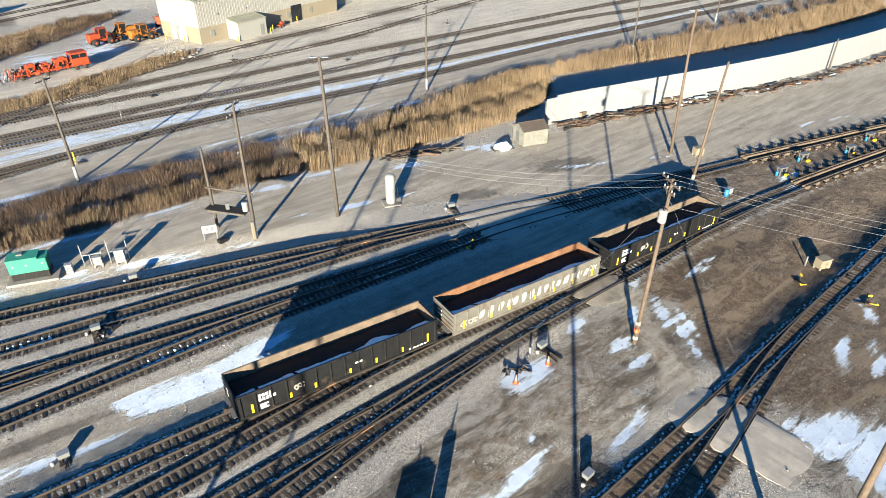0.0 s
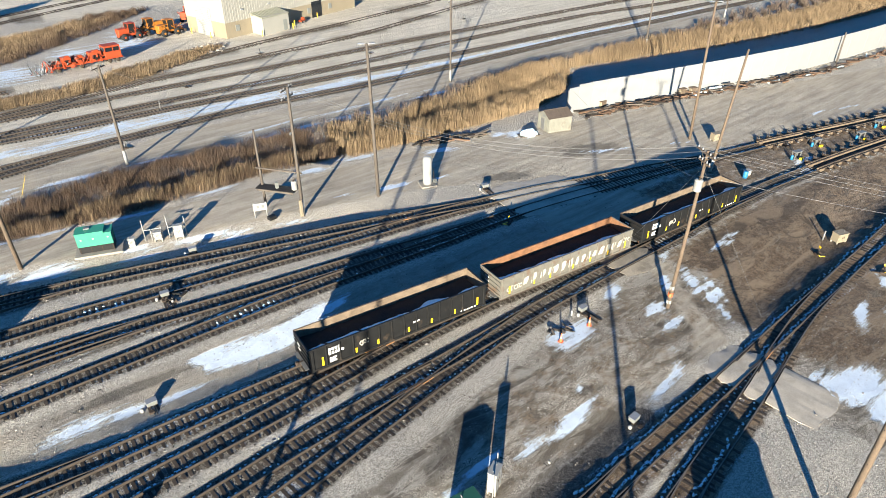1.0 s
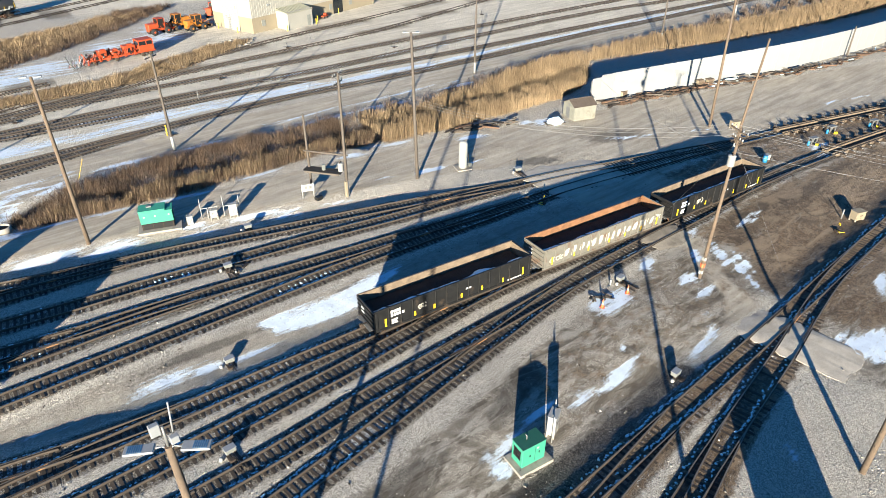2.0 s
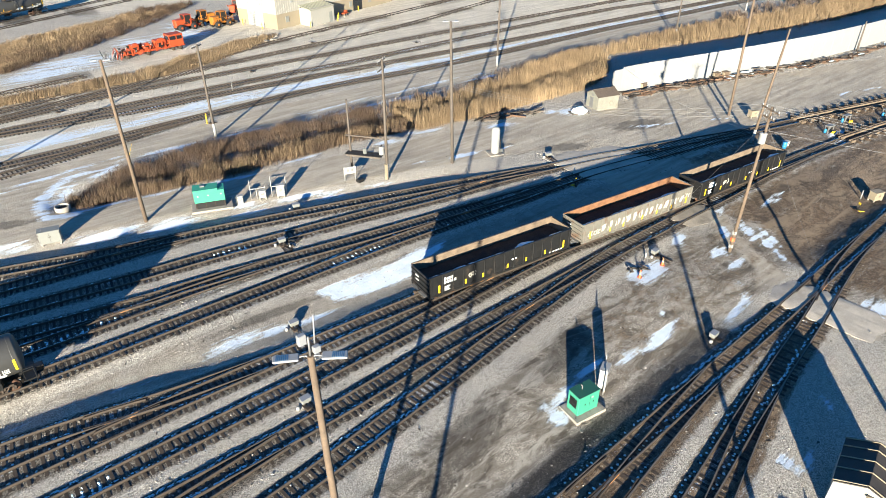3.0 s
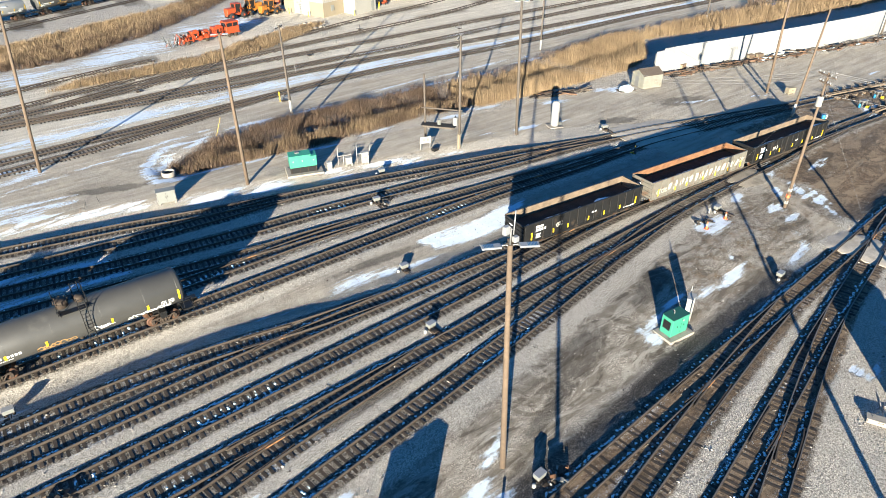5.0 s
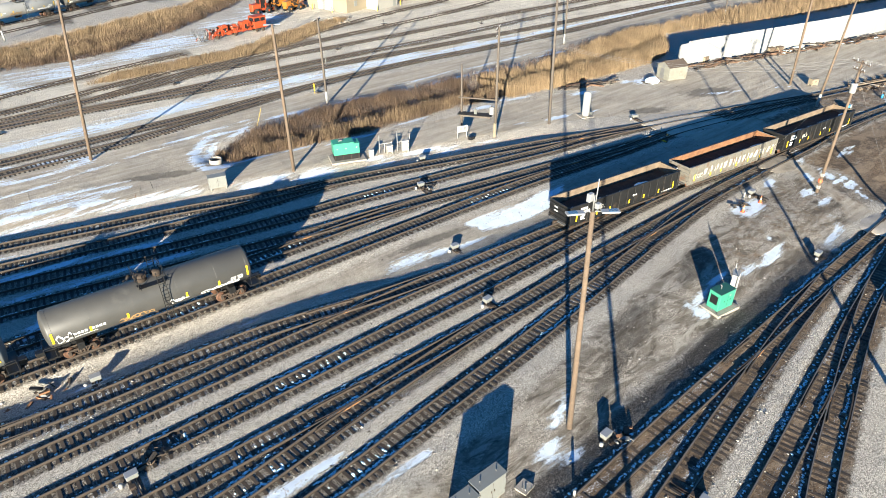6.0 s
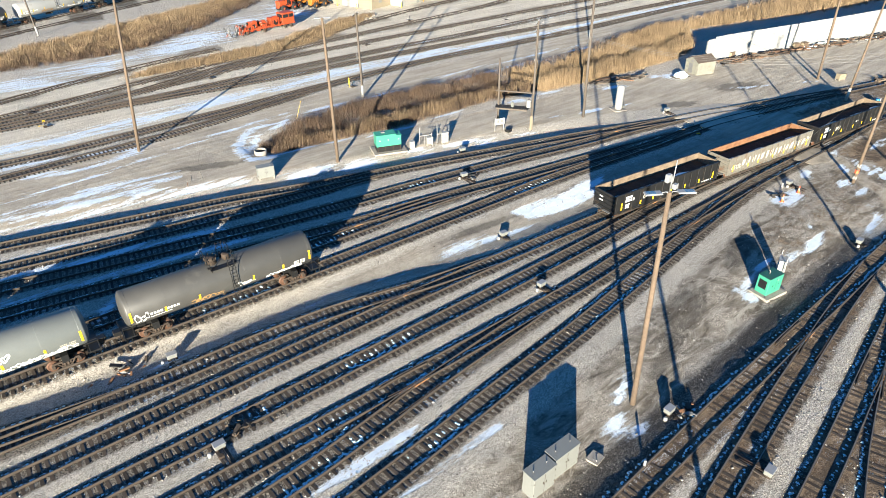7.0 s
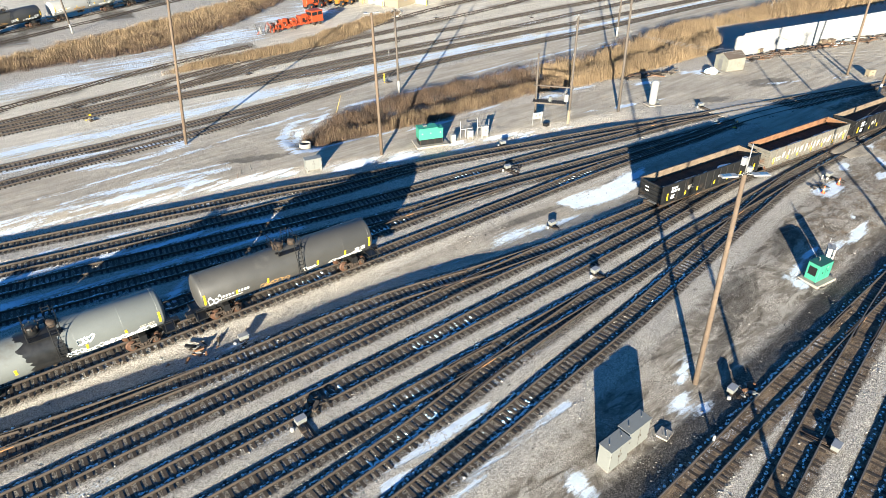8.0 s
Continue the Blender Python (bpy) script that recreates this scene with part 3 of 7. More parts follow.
    for b in [(24.6, 19.6, 0.9, 0.8, 0), (53.2, 25.0, 1.8, 0.9, 0), (56.6, 25.0, 2.0, 0.9, 10), (60.5, 49.0, 6.0, 2.4, -20), (6, 15, 6, 1.0, 5), (-4, 17.6, 5, 0.8, 15), (14, 22, 5, 1.5, 20), (2, 20, 5, 1.8, 20), (-30, 15.4, 5.0, 1.6, 8), (12, 41.5, 5, 0.3, -5), (-2, 41.4, 7, 0.7, -5), (-18, 73.8, 6, 1.2, -20), (-7.6, 77, 2.4, 1.6, 40), (46, 50, 4, 1.6, -25)]:
        wet = np.maximum(wet, blob(x, y, *b))
    cinder = strip(x, y, [(-40, 12.7), (-15, 13.6), (10, 14.7), (26, 15.3)], 1.0, 0.6)
    for k in ("x1", "x2", "x1b", "x2b"):
        brown = np.maximum(brown, 0.85 * strip(x, y, [(q.x, q.y) for q in LINES[k][::3]], 1.4, 0.6))
    cinder = np.maximum(cinder, 0.9 * strip(x, y, [(-10, 13.8), (-17, 13.4)], 1.0, 1.0))
    for k, (r, g, b) in {"ground_a": (snow, yard, road), "ground_b": (pale, brown, plain), "ground_c": (wet, cinder, near_track)}.items():
        a = me.attributes.new(k, "FLOAT_COLOR", "POINT")
        a.data.foreach_set("color", np.stack([r, g, b, np.ones(x.shape)], 1).astype(np.float32).ravel())
    me.materials.append(ground_material())
    return tagged(new("ground", me), "grey ballast, packed dirt and old snow of a railway yard", "ground", kind="structure")


def ground_material():
    m = bpy.data.materials.new("yard_ground")
    m.use_nodes = True
    n, l = m.node_tree.nodes, m.node_tree.links
    bsdf = n["Principled BSDF"]
    co = n.new("ShaderNodeTexCoord").outputs["Object"]

    def noise_at(scale, detail=6, rough=0.6, stretch=None, turn=0.0, swirl=0.0):
        node = n.new("ShaderNodeTexNoise")
        node.inputs["Scale"].default_value, node.inputs["Detail"].default_value, node.inputs["Roughness"].default_value = scale, detail, rough
        node.inputs["Distortion"].default_value = swirl
        if stretch:
            mp = n.new("ShaderNodeMapping")
            mp.inputs["Scale"].default_value = stretch
            mp.inputs["Rotation"].default_value = (0, 0, radians(turn))
            l.new(co, mp.inputs["Vector"])
            l.new(mp.outputs["Vector"], node.inputs["Vector"])
        else:
            l.new(co, node.inputs["Vector"])
        return node.outputs["Fac"]

    def ramp(value, lo, hi, a=0.0, b=1.0):
        node = n.new("ShaderNodeMapRange")
        for key, v in (("From Min", lo), ("From Max", hi), ("To Min", a), ("To Max", b)):
            node.inputs[key].default_value = v
        l.new(value, node.inputs["Value"])
        return node.outputs["Result"]

    def calc(op, a, b):
        node = n.new("ShaderNodeMath")
        node.operation = op
        for k, v in enumerate((a, b)):
            if isinstance(v, (int, float)):
                node.inputs[k].default_value = v
            else:
                l.new(v, node.inputs[k])
        return node.outputs[0]

    def mix(f, a, b):
        node = n.new("ShaderNodeMix")
        node.data_type = "RGBA"
        for key, v in (("A", a), ("B", b)):
            if isinstance(v, tuple):
                node.inputs[key].default_value = (*v, 1)
            else:
                l.new(v, node.inputs[key])
        if isinstance(f, (int, float)):
            node.inputs["Factor"].default_value = f
        else:
            l.new(f, node.inputs["Factor"])
        return node.outputs["Result"]

    masks = []
    for k in ("ground_a", "ground_b", "ground_c"):
        a, s = n.new("ShaderNodeAttribute"), n.new("ShaderNodeSeparateColor")
        a.attribute_name = k
        l.new(a.outputs["Color"], s.inputs["Color"])
        masks += [s.outputs[c] for c in ("Red", "Green", "Blue")]
    snow, yard, road, pale, brown, plain, wet, cinder, bed = masks

    big, mid, fine = noise_at(0.12, 5), noise_at(0.9, 8, 0.7), noise_at(12.0, 6, 0.7)
    clod = noise_at(2.8, 8, 0.78)
    streak = noise_at(0.6, 8, 0.7, (0.16, 1.6, 1.0), 6)
    streak2 = noise_at(0.42, 9, 0.68, (0.35, 1.2, 1.0), 18, 1.2)
    streak3 = noise_at(0.5, 9, 0.7, (0.3, 1.5, 1.0), -28, 1.6)
    ruts = noise_at(0.3, 9, 0.7, (0.5, 1.0, 1.0), 30, 2.2)
    cells = n.new("ShaderNodeTexVoronoi")
    cells.inputs["Scale"].default_value = 19.0
    l.new(co, cells.inputs["Vector"])
    stone = n.new("ShaderNodeSeparateColor")
    l.new(cells.outputs["Color"], stone.inputs["Color"])
    speck = stone.outputs["Red"]

    def edge(mask, rough, noise_value, width=0.18):
        return ramp(calc("ADD", mask, calc("MULTIPLY", calc("SUBTRACT", noise_value, 0.5), rough)), 0.5 - width, 0.5 + width)

    def grit(dark, pale):
        """Loose stones: pale and dark cells broken by finer grain."""
        c = mix(ramp(speck, 0.12, 0.8), dark, pale)
        return mix(ramp(fine, 0.46, 0.62, 0.0, 0.5), c, tuple(0.45 * a + 0.1 * b for a, b in zip(dark, pale)))

    gravel = grit((0.23, 0.206, 0.173), (0.75, 0.69, 0.595))
    gravel = mix(ramp(clod, 0.54, 0.7, 0.0, 0.28), gravel, (0.204, 0.178, 0.143))
    gravel = mix(ramp(mid, 0.52, 0.75, 0.0, 0.22), gravel, (0.224, 0.197, 0.16))
    tie_bed = grit((0.022, 0.019, 0.015), (0.33, 0.293, 0.243))
    tie_bed = mix(ramp(clod, 0.5, 0.66, 0.0, 0.65), tie_bed, (0.116, 0.0918, 0.0707))
    color = mix(edge(bed, 0.7, mid), gravel, tie_bed)
    packed = mix(ramp(ruts, 0.38, 0.58), (0.135, 0.115, 0.09), (0.33, 0.295, 0.247))
    packed = mix(ramp(streak2, 0.5, 0.57, 0.0, 0.85), packed, (0.43, 0.395, 0.34))
    packed = mix(ramp(streak3, 0.54, 0.6, 0.0, 0.8), packed, (0.095, 0.079, 0.061))
    packed = mix(calc("MULTIPLY", ramp(ruts, 0.5, 0.56), ramp(clod, 0.38, 0.56, 0.2, 1.0)), packed, grit((0.09, 0.076, 0.06), (0.68, 0.62, 0.53)))
    packed = mix(ramp(clod, 0.56, 0.68, 0.0, 0.35), packed, (0.085, 0.071, 0.056))
    packed = mix(ramp(fine, 0.52, 0.62, 0.0, 0.5), packed, (0.1, 0.085, 0.067))
    color = mix(edge(yard, 1.6, clod), color, packed)
    dusty = mix(ramp(mid, 0.35, 0.7), (0.42, 0.38, 0.32), (0.25, 0.222, 0.184))
    dusty = mix(ramp(clod, 0.52, 0.68, 0.0, 0.6), dusty, (0.16, 0.139, 0.113))
    dusty = mix(ramp(speck, 0.6, 1.0, 0.0, 0.6), dusty, (0.55, 0.5, 0.425))
    dusty = mix(ramp(streak, 0.5, 0.62, 0.0, 0.6), dusty, (0.2, 0.172, 0.138))
    color = mix(edge(plain, 1.5, clod), color, dusty)
    lane = mix(ramp(streak, 0.38, 0.64), (0.32, 0.277, 0.218), (0.53, 0.47, 0.382))
    lane = mix(ramp(mid, 0.48, 0.7, 0.0, 0.5), lane, (0.31, 0.265, 0.2))
    lane = mix(ramp(streak2, 0.56, 0.63, 0.0, 0.6), lane, (0.48, 0.425, 0.33))
    lane = mix(ramp(fine, 0.52, 0.66, 0.0, 0.3), lane, (0.191, 0.16, 0.116))
    color = mix(edge(road, 1.2, mid), color, lane)
    far_gravel = mix(ramp(streak, 0.35, 0.65), (0.5, 0.445, 0.36), (0.73, 0.67, 0.565))
    far_gravel = mix(ramp(fine, 0.48, 0.66, 0.0, 0.45), far_gravel, (0.238, 0.204, 0.16))
    far_gravel = mix(ramp(bed, 0.3, 0.9, 0.0, 0.85), far_gravel, mix(ramp(clod, 0.4, 0.65), (0.25, 0.215, 0.17), (0.09, 0.075, 0.058)))
    color = mix(edge(pale, 0.5, mid), color, far_gravel)
    soil = mix(ramp(mid, 0.35, 0.66), (0.109, 0.068, 0.0408), (0.272, 0.197, 0.129))
    soil = mix(ramp(clod, 0.45, 0.6, 0.0, 0.85), soil, (0.051, 0.036, 0.0252))
    soil = mix(ramp(fine, 0.5, 0.62, 0.0, 0.6), soil, (0.0612, 0.0449, 0.032))
    soil = mix(ramp(speck, 0.75, 1.0, 0.0, 0.5), soil, (0.34, 0.292, 0.231))
    soil = mix(ramp(streak2, 0.5, 0.58, 0.0, 0.7), soil, (0.27, 0.2, 0.135))
    soil = mix(ramp(ruts, 0.52, 0.6, 0.0, 0.7), soil, (0.055, 0.04, 0.028))
    soil = mix(ramp(streak3, 0.58, 0.64, 0.0, 0.6), soil, (0.3, 0.27, 0.225))
    color = mix(calc("MULTIPLY", edge(brown, 1.8, mid), 0.92), color, soil)
    color = mix(calc("MULTIPLY", edge(cinder, 1.3, clod), 0.85), color, mix(ramp(speck, 0.5, 1.0), (0.0238, 0.0204, 0.0177), (0.231, 0.197, 0.16)))
    color = mix(calc("MULTIPLY", edge(wet, 1.2, mid), 0.6), color, (0.0544, 0.0476, 0.0408))
    color = mix(ramp(big, 0.45, 0.7, 0.0, 0.12), color, (0.102, 0.0884, 0.0714))
    ragged = calc("ADD", calc("MULTIPLY", streak, 0.65), calc("ADD", calc("MULTIPLY", fine, 0.1), calc("MULTIPLY", clod, 0.25)))
    white = edge(calc("MULTIPLY", snow, 0.95), 5.5, ragged, 0.18)
    white = calc("MULTIPLY", calc("MULTIPLY", white, ramp(snow, 0.02, 0.2)), ramp(calc("ADD", fine, calc("MULTIPLY", clod, 0.6)), 0.6, 0.74, 0.85, 1.0))
    color = mix(white, color, mix(ramp(mid, 0.45, 0.7), (0.66, 0.74, 0.82), (0.56, 0.63, 0.71)))
    frost = calc("MULTIPLY", ramp(calc("ADD", streak, fine), 1.12, 1.22, 0.0, 0.75), ramp(bed, 0.1, 0.5))
    color = mix(frost, color, (0.8, 0.9, 1.0))
    l.new(color, bsdf.inputs["Base Color"])
    l.new(ramp(white, 0, 1, 0.95, 0.6), bsdf.inputs["Roughness"])
    bsdf.inputs["Specular IOR Level"].default_value = 0.2
    grain = calc("ADD", calc("MULTIPLY", speck, 0.1), calc("MULTIPLY", fine, 0.24))
    grain = calc("MULTIPLY", grain, ramp(calc("ADD", white, calc("MULTIPLY", road, 0.8)), 0.0, 1.0, 1.0, 0.2))
    height = calc("ADD", grain, calc("MULTIPLY", calc("ADD", calc("MULTIPLY", mid, 0.7), calc("MULTIPLY", clod, ramp(white, 0.0, 1.0, 1.0, 0.15))), 0.17))
    bump = n.new("ShaderNodeBump")
    bump.inputs["Strength"].default_value, bump.inputs["Distance"].default_value = 1.0, 0.4
    l.new(height, bump.inputs["Height"])
    l.new(bump.outputs["Normal"], bsdf.inputs["Normal"])
    return m


build_ground()

# ---- rails and ties ----
GAUGE = 1.505
tie_bm = bmesh.new()
box(tie_bm, 0, 0, -0.14, 0.22, 2.6, 0.16)
TIE_MESH = finish(tie_bm, "tie", TIE)
RAIL_PROFILE = [(-0.075, 0.0), (-0.02, 0.03), (-0.02, 0.12), (-0.037, 0.135), (-0.037, 0.172), (0.037, 0.172), (0.037, 0.135), (0.02, 0.12), (0.02, 0.03), (0.075, 0.0)]


def rail_mesh(line, side, lift):
    bm = bmesh.new()
    last = None
    for k, p in enumerate(line):
        ahead = (line[min(k + 1, len(line) - 1)] - line[max(k - 1, 0)]).normalized()
        left = Vector((-ahead.y, ahead.x, 0))
        ring = [bm.verts.new(p + left * (side * GAUGE / 2 + u) + Vector((0, 0, 0.03 + lift + v))) for u, v in RAIL_PROFILE]
        if last:
            for j in range(len(ring) - 1):
                f = bm.faces.new((last[j], last[j + 1], ring[j + 1], ring[j]))
                f.material_index = 1 if j == 4 else 0
        last = ring
    return bm


SNOWED_TIES = [("n3", -24.5, -18.0), ("n3", -34, -31), ("t2b", -19.5, -12.0), ("n1", -26.0, -20.5), ("tt", -30, -24), ("t3", -4, 1.5), ("tt", 6, 12), ("n2b", -33, -27), ("n2", -31, -26)]


def too_near(p, done):
    return any(abs(p.x - q.x) < 1.2 and (p - q).length < 1.15 for q in done)


def build_track(key, done):
    line = LINES[key]
    near = key in NEAR
    lift = 0.002 * (list(TRACKS).index(key) % 3)
    track = thing("rail_track", "rusty steel rails on dark wooden ties in gravel ballast", "railway track", kind="structure")
    for side in (1, -1):
        part("rail", rail_mesh(line, side, lift), [RAIL, RAIL_TOP], track)
    rng = random.Random(key)
    joined, flakes = bmesh.new(), []
    others = [q for k in done for q in LINES[k]]
    step, carry, count = 0.53, 0.0, 0
    for a, b in zip(line, line[1:]):
        gap = (b - a).length
        while carry < gap:
            p = a.lerp(b, carry / gap)
            carry += step
            if p.x < -90 or p.x > 175 or too_near(p, others):
                continue
            yaw = math.atan2(b.y - a.y, b.x - a.x) + rng.gauss(0, 0.028)
            m = Matrix.Translation((p.x + rng.gauss(0, 0.02), p.y + rng.gauss(0, 0.08), rng.uniform(-0.05, -0.005) if key[0] == "x" else rng.uniform(-0.035, 0.012))) @ Matrix.Rotation(yaw, 4, "Z")
            if near and -58 < p.x < 62 and count < 300:
                ob = new("tie", TIE_MESH)
                ob.parent, ob.matrix_world = track, m
                count += 1
            else:
                box(joined, 0, 0, -0.14, 0.22, 2.6, 0.16, m=m)
            run = noise.noise(Vector((0.07 * p.x, 0.35 * p.y, 1.0)))
            if key[0] == "f" and rng.random() < 0.6:
                continue
            dots = {"x": 0.95, "n": 0.8, "t": 0.3, "f": 0.25}[key[0]] + 0.4 * run
            drift = max(0.0, {"x": 0.4, "n": 0.38, "t": 0.12, "f": -0.2}[key[0]] + 2.0 * run + (0.4 if key[:2] in ("t2", "t3") and p.x < -22 else 0.0))
            snowed = any(k == key and x0 < p.x < x1 for k, x0, x1 in SNOWED_TIES)
            drift += 1.2 if snowed else 0.0
            for side in (1, -1):
                edge = side * GAUGE / 2
                if rng.random() < dots:
                    flakes.append((m @ Vector((rng.gauss(0, 0.02), edge + rng.uniform(0.31, 0.36), 0.035)), rng.uniform(0.09, 0.13), rng.uniform(0.09, 0.13), 0.035, yaw))
                for piece in range(int(7 * drift + rng.random())):
                    flakes.append((m @ Vector((rng.uniform(-0.27, 0.27), edge + rng.uniform(0.24, 0.42), 0.02)), rng.uniform(0.04, 0.12), rng.uniform(0.04, 0.08), rng.uniform(0.025, 0.04), yaw))
            for piece in range(rng.randrange(1, 5) if snowed else 0):
                flakes.append((m @ Vector((step / 2 + rng.gauss(0, 0.04), rng.uniform(-0.45, 0.4), 0.0)), rng.uniform(0.06, 0.14), rng.uniform(0.08, 0.26), 0.035, yaw))
        carry -= gap
    if joined.faces:
        tagged(part("ties", joined, TIE_FAR, track), kind="stuff")
    else:
        joined.free()
    if flakes:
        spot, size = [q[0] for q in flakes], [q[1:4] for q in flakes]
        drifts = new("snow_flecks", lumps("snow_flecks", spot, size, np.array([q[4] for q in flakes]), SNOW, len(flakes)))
        drifts.parent = track
        tagged(drifts, "small drifts of snow in the shade of the rails", kind="stuff")


laid = []
for track_key in TRACKS:
    build_track(track_key, laid)
    laid.append(track_key)


# ---- turnout frogs ----
def short_rail(line, offset):
    """A short piece of rail beside a centre line."""
    bm = bmesh.new()
    last = None
    for k, p in enumerate(line):
        ahead = (line[min(k + 1, len(line) - 1)] - line[max(k - 1, 0)]).normalized()
        left = Vector((-ahead.y, ahead.x, 0))
        flare = 0.07 if k in (0, len(line) - 1) else 0.0
        ring = [bm.verts.new(p + left * (offset - math.copysign(flare, offset) + u) + Vector((0, 0, 0.026 + v))) for u, v in RAIL_PROFILE]
        for j in range(len(ring) - 1) if last else ():
            bm.faces.new((last[j], last[j + 1], ring[j + 1], ring[j]))
        if k in (0, len(line) - 1):
            bm.faces.new(ring)
        last = ring
    return bm


def frog(main, branch):
    """The rusty crossing piece where two tracks' inner rails meet, with its guard rails."""
    a, b = LINES[main], LINES[branch]
    gap = lambda q: q.y - float(along_line(np.array([q.x]), a)[0])
    k = min(range(3, len(b) - 3), key=lambda i: abs(abs(gap(b[i])) - GAUGE) + (9 if not a[0].x < b[i].x < a[-1].x else 0))
    if abs(abs(gap(b[k])) - GAUGE) > 0.25:
        return
    side = math.copysign(1.0, gap(b[k]))
    near = min(range(len(a)), key=lambda i: (a[i] - b[k]).length)
    mid = (a[near] + b[k]) / 2
    turn = math.degrees(math.atan2(b[k + 2].y - b[k - 2].y, b[k + 2].x - b[k - 2].x) + math.atan2(a[near + 1].y - a[near - 1].y, a[near + 1].x - a[near - 1].x)) / 2
    piece = thing("rail_frog", "rusty cast steel frog with guard rails in a turnout", "rail frog", kind="structure")
    m = pose(mid.x, mid.y, 0, 0, 0, turn)
    bm = bmesh.new()
    box(bm, 0, 0, 0.02, 3.2, 0.3, 0.1, bevel=0.02, m=m)
    for s in (-1, 1):
        box(bm, 0.5 * s, 0.0, 0.1, 1.3, 0.1, 0.1, rz=3 * s, bevel=0.02, m=m)
    part("casting", bm, FROG_RUST, piece, "orange-brown rusted casting")
    for line, at_k, s in ((a, near, -side), (b, k, side)):
        part("guard_rail", short_rail(line[max(0, at_k - 2) : at_k + 3], s * (GAUGE / 2 - 0.14)), RAIL, piece)
        part("wing_rail", short_rail(line[max(0, at_k - 2) : at_k + 3], -s * (GAUGE / 2 - 0.15)), RAIL, piece)


for pair in (("n2", "n1"), ("n2", "n2b"), ("n4", "n3"), ("n4", "n5"), ("n5", "n5b"), ("tt", "t2"), ("t2", "t2b"), ("t3", "t4"), ("t4", "t5"), ("x1", "x1b"), ("x1", "x2"), ("x2", "x2b")):
    frog(*pair)

# ---- rolling stock ----
def on_line(key, x):
    """A pose on a track's centre line at plan x."""
    line = LINES[key]
    for a, b in zip(line, line[1:]):
        if a.x <= x <= b.x:
            p = a.lerp(b, (x - a.x) / (b.x - a.x))
            ends = [along_line(np.array([x - 6.0, x + 6.0]), line)]
            return pose(p.x, float(ends[0].mean()) * 0.5 + p.y * 0.5, 0, 0, 0, math.degrees(math.atan2(ends[0][1] - ends[0][0], 12.0)))


RAIL_Z = 0.204


def letters(bm, x, z, y, height, count, wide=0.7, gap=0.25, tilt=0.0, side=-1):
    """A row of plain bars, one for each character."""
    for k in range(count):
        box(bm, x + k * height * (wide + gap), y, z, height * wide, 0.012, height * (0.92 if k % 3 else 1.0))


def scrawl(bm, x0, x1, z, high, y, seed, follow=None):
    """Looping painted strokes along a side: short flat bars bent into curls."""
    rng = random.Random(seed)
    x = x0
    while x < x1:
        w, h0 = rng.uniform(0.22, 0.5), high * rng.uniform(0.55, 1.0)
        turns = rng.choice((5, 6, 7))
        last = None
        for k in range(turns + 1):
            a = rng.uniform(0, 0.6) + k * 2 * math.pi / turns * rng.choice((0.7, 0.9, 1.0))
            px, pz = x + w * 0.5 * (1 + math.cos(a)), z + h0 * 0.5 * (1 + math.sin(a))
            p = follow(px, pz) if follow else Vector((px, y, pz))
            if last is not None and (p - last).length > 0.03:
                mid, way = (p + last) / 2, p - last
                up = (follow(px, pz + 0.05) - p).normalized() if follow else Vector((0, 0, 1))
                out = way.cross(up).normalized() * 0.006
                across = way.normalized().cross(out.normalized()) * 0.045 * rng.uniform(0.7, 1.6)
                quad = [last - across, p - across, p + across, last + across]
                low, top = [bm.verts.new(v - out) for v in quad], [bm.verts.new(v + out) for v in quad]
                bm.faces.new(top)
                bm.faces.new(low[::-1])
                for j in range(4):
                    bm.faces.new((low[j], low[(j + 1) % 4], top[(j + 1) % 4], top[j]))
            last = p
        x += w * rng.uniform(0.75, 1.15)


def truck(parent, x):
    """A four-wheel truck: two side frames, a bolster and two wheelsets."""
    bm = bmesh.new()
    for s in (1, -1):
        box(bm, x, s * 1.0, RAIL_Z + 0.42, 0.7, 0.16, 0.36, bevel=0.03)
        box(bm, x, s * 1.0, RAIL_Z + 0.62, 1.9, 0.14, 0.16, bevel=0.03)
        box(bm, x, s * 1.0, RAIL_Z + 0.22, 0.8, 0.14, 0.16, bevel=0.03)
        for e in (1, -1):
            box(bm, x + e * 0.89, s * 1.02, RAIL_Z + 0.3, 0.28, 0.2, 0.34, bevel=0.04)
            rod(bm, (x + e * 0.62, s * 1.0, RAIL_Z + 0.66), (x + e * 0.3, s * 1.0, RAIL_Z + 0.26), 0.06, n=6)
        for k in (-0.12, 0.12):
            rod(bm, (x + k, s * 1.03, RAIL_Z + 0.3), (x + k, s * 1.03, RAIL_Z + 0.62), 0.09, n=8)
    box(bm, x, 0, RAIL_Z + 0.42, 0.4, 2.1, 0.24)
    frame_part = part("truck", bm, TRUCK, parent, "grimy cast steel truck frame")
    for e in (1, -1):
        for s in (1, -1):
            wb = bmesh.new()
            m = Matrix.Translation((x + e * 0.89, s * 0.76, RAIL_Z + 0.43)) @ Matrix.Rotation(radians(90 * s), 4, "X") @ Matrix.Translation((0, 0, -0.05))
            lathe(wb, [(0, -0.02), (0.14, -0.03), (0.18, 0.0), (0.36, 0.01), (0.43, 0.0), (0.43, 0.1), (0.465, 0.12), (0.465, 0.15), (0, 0.15)], n=20, m=m)
            part("wheel", wb, WHEEL, frame_part)
        part("axle", rods(((x + e * 0.89, -0.72, RAIL_Z + 0.43), (x + e * 0.89, 0.72, RAIL_Z + 0.43), 0.08)), TRUCK, frame_part)


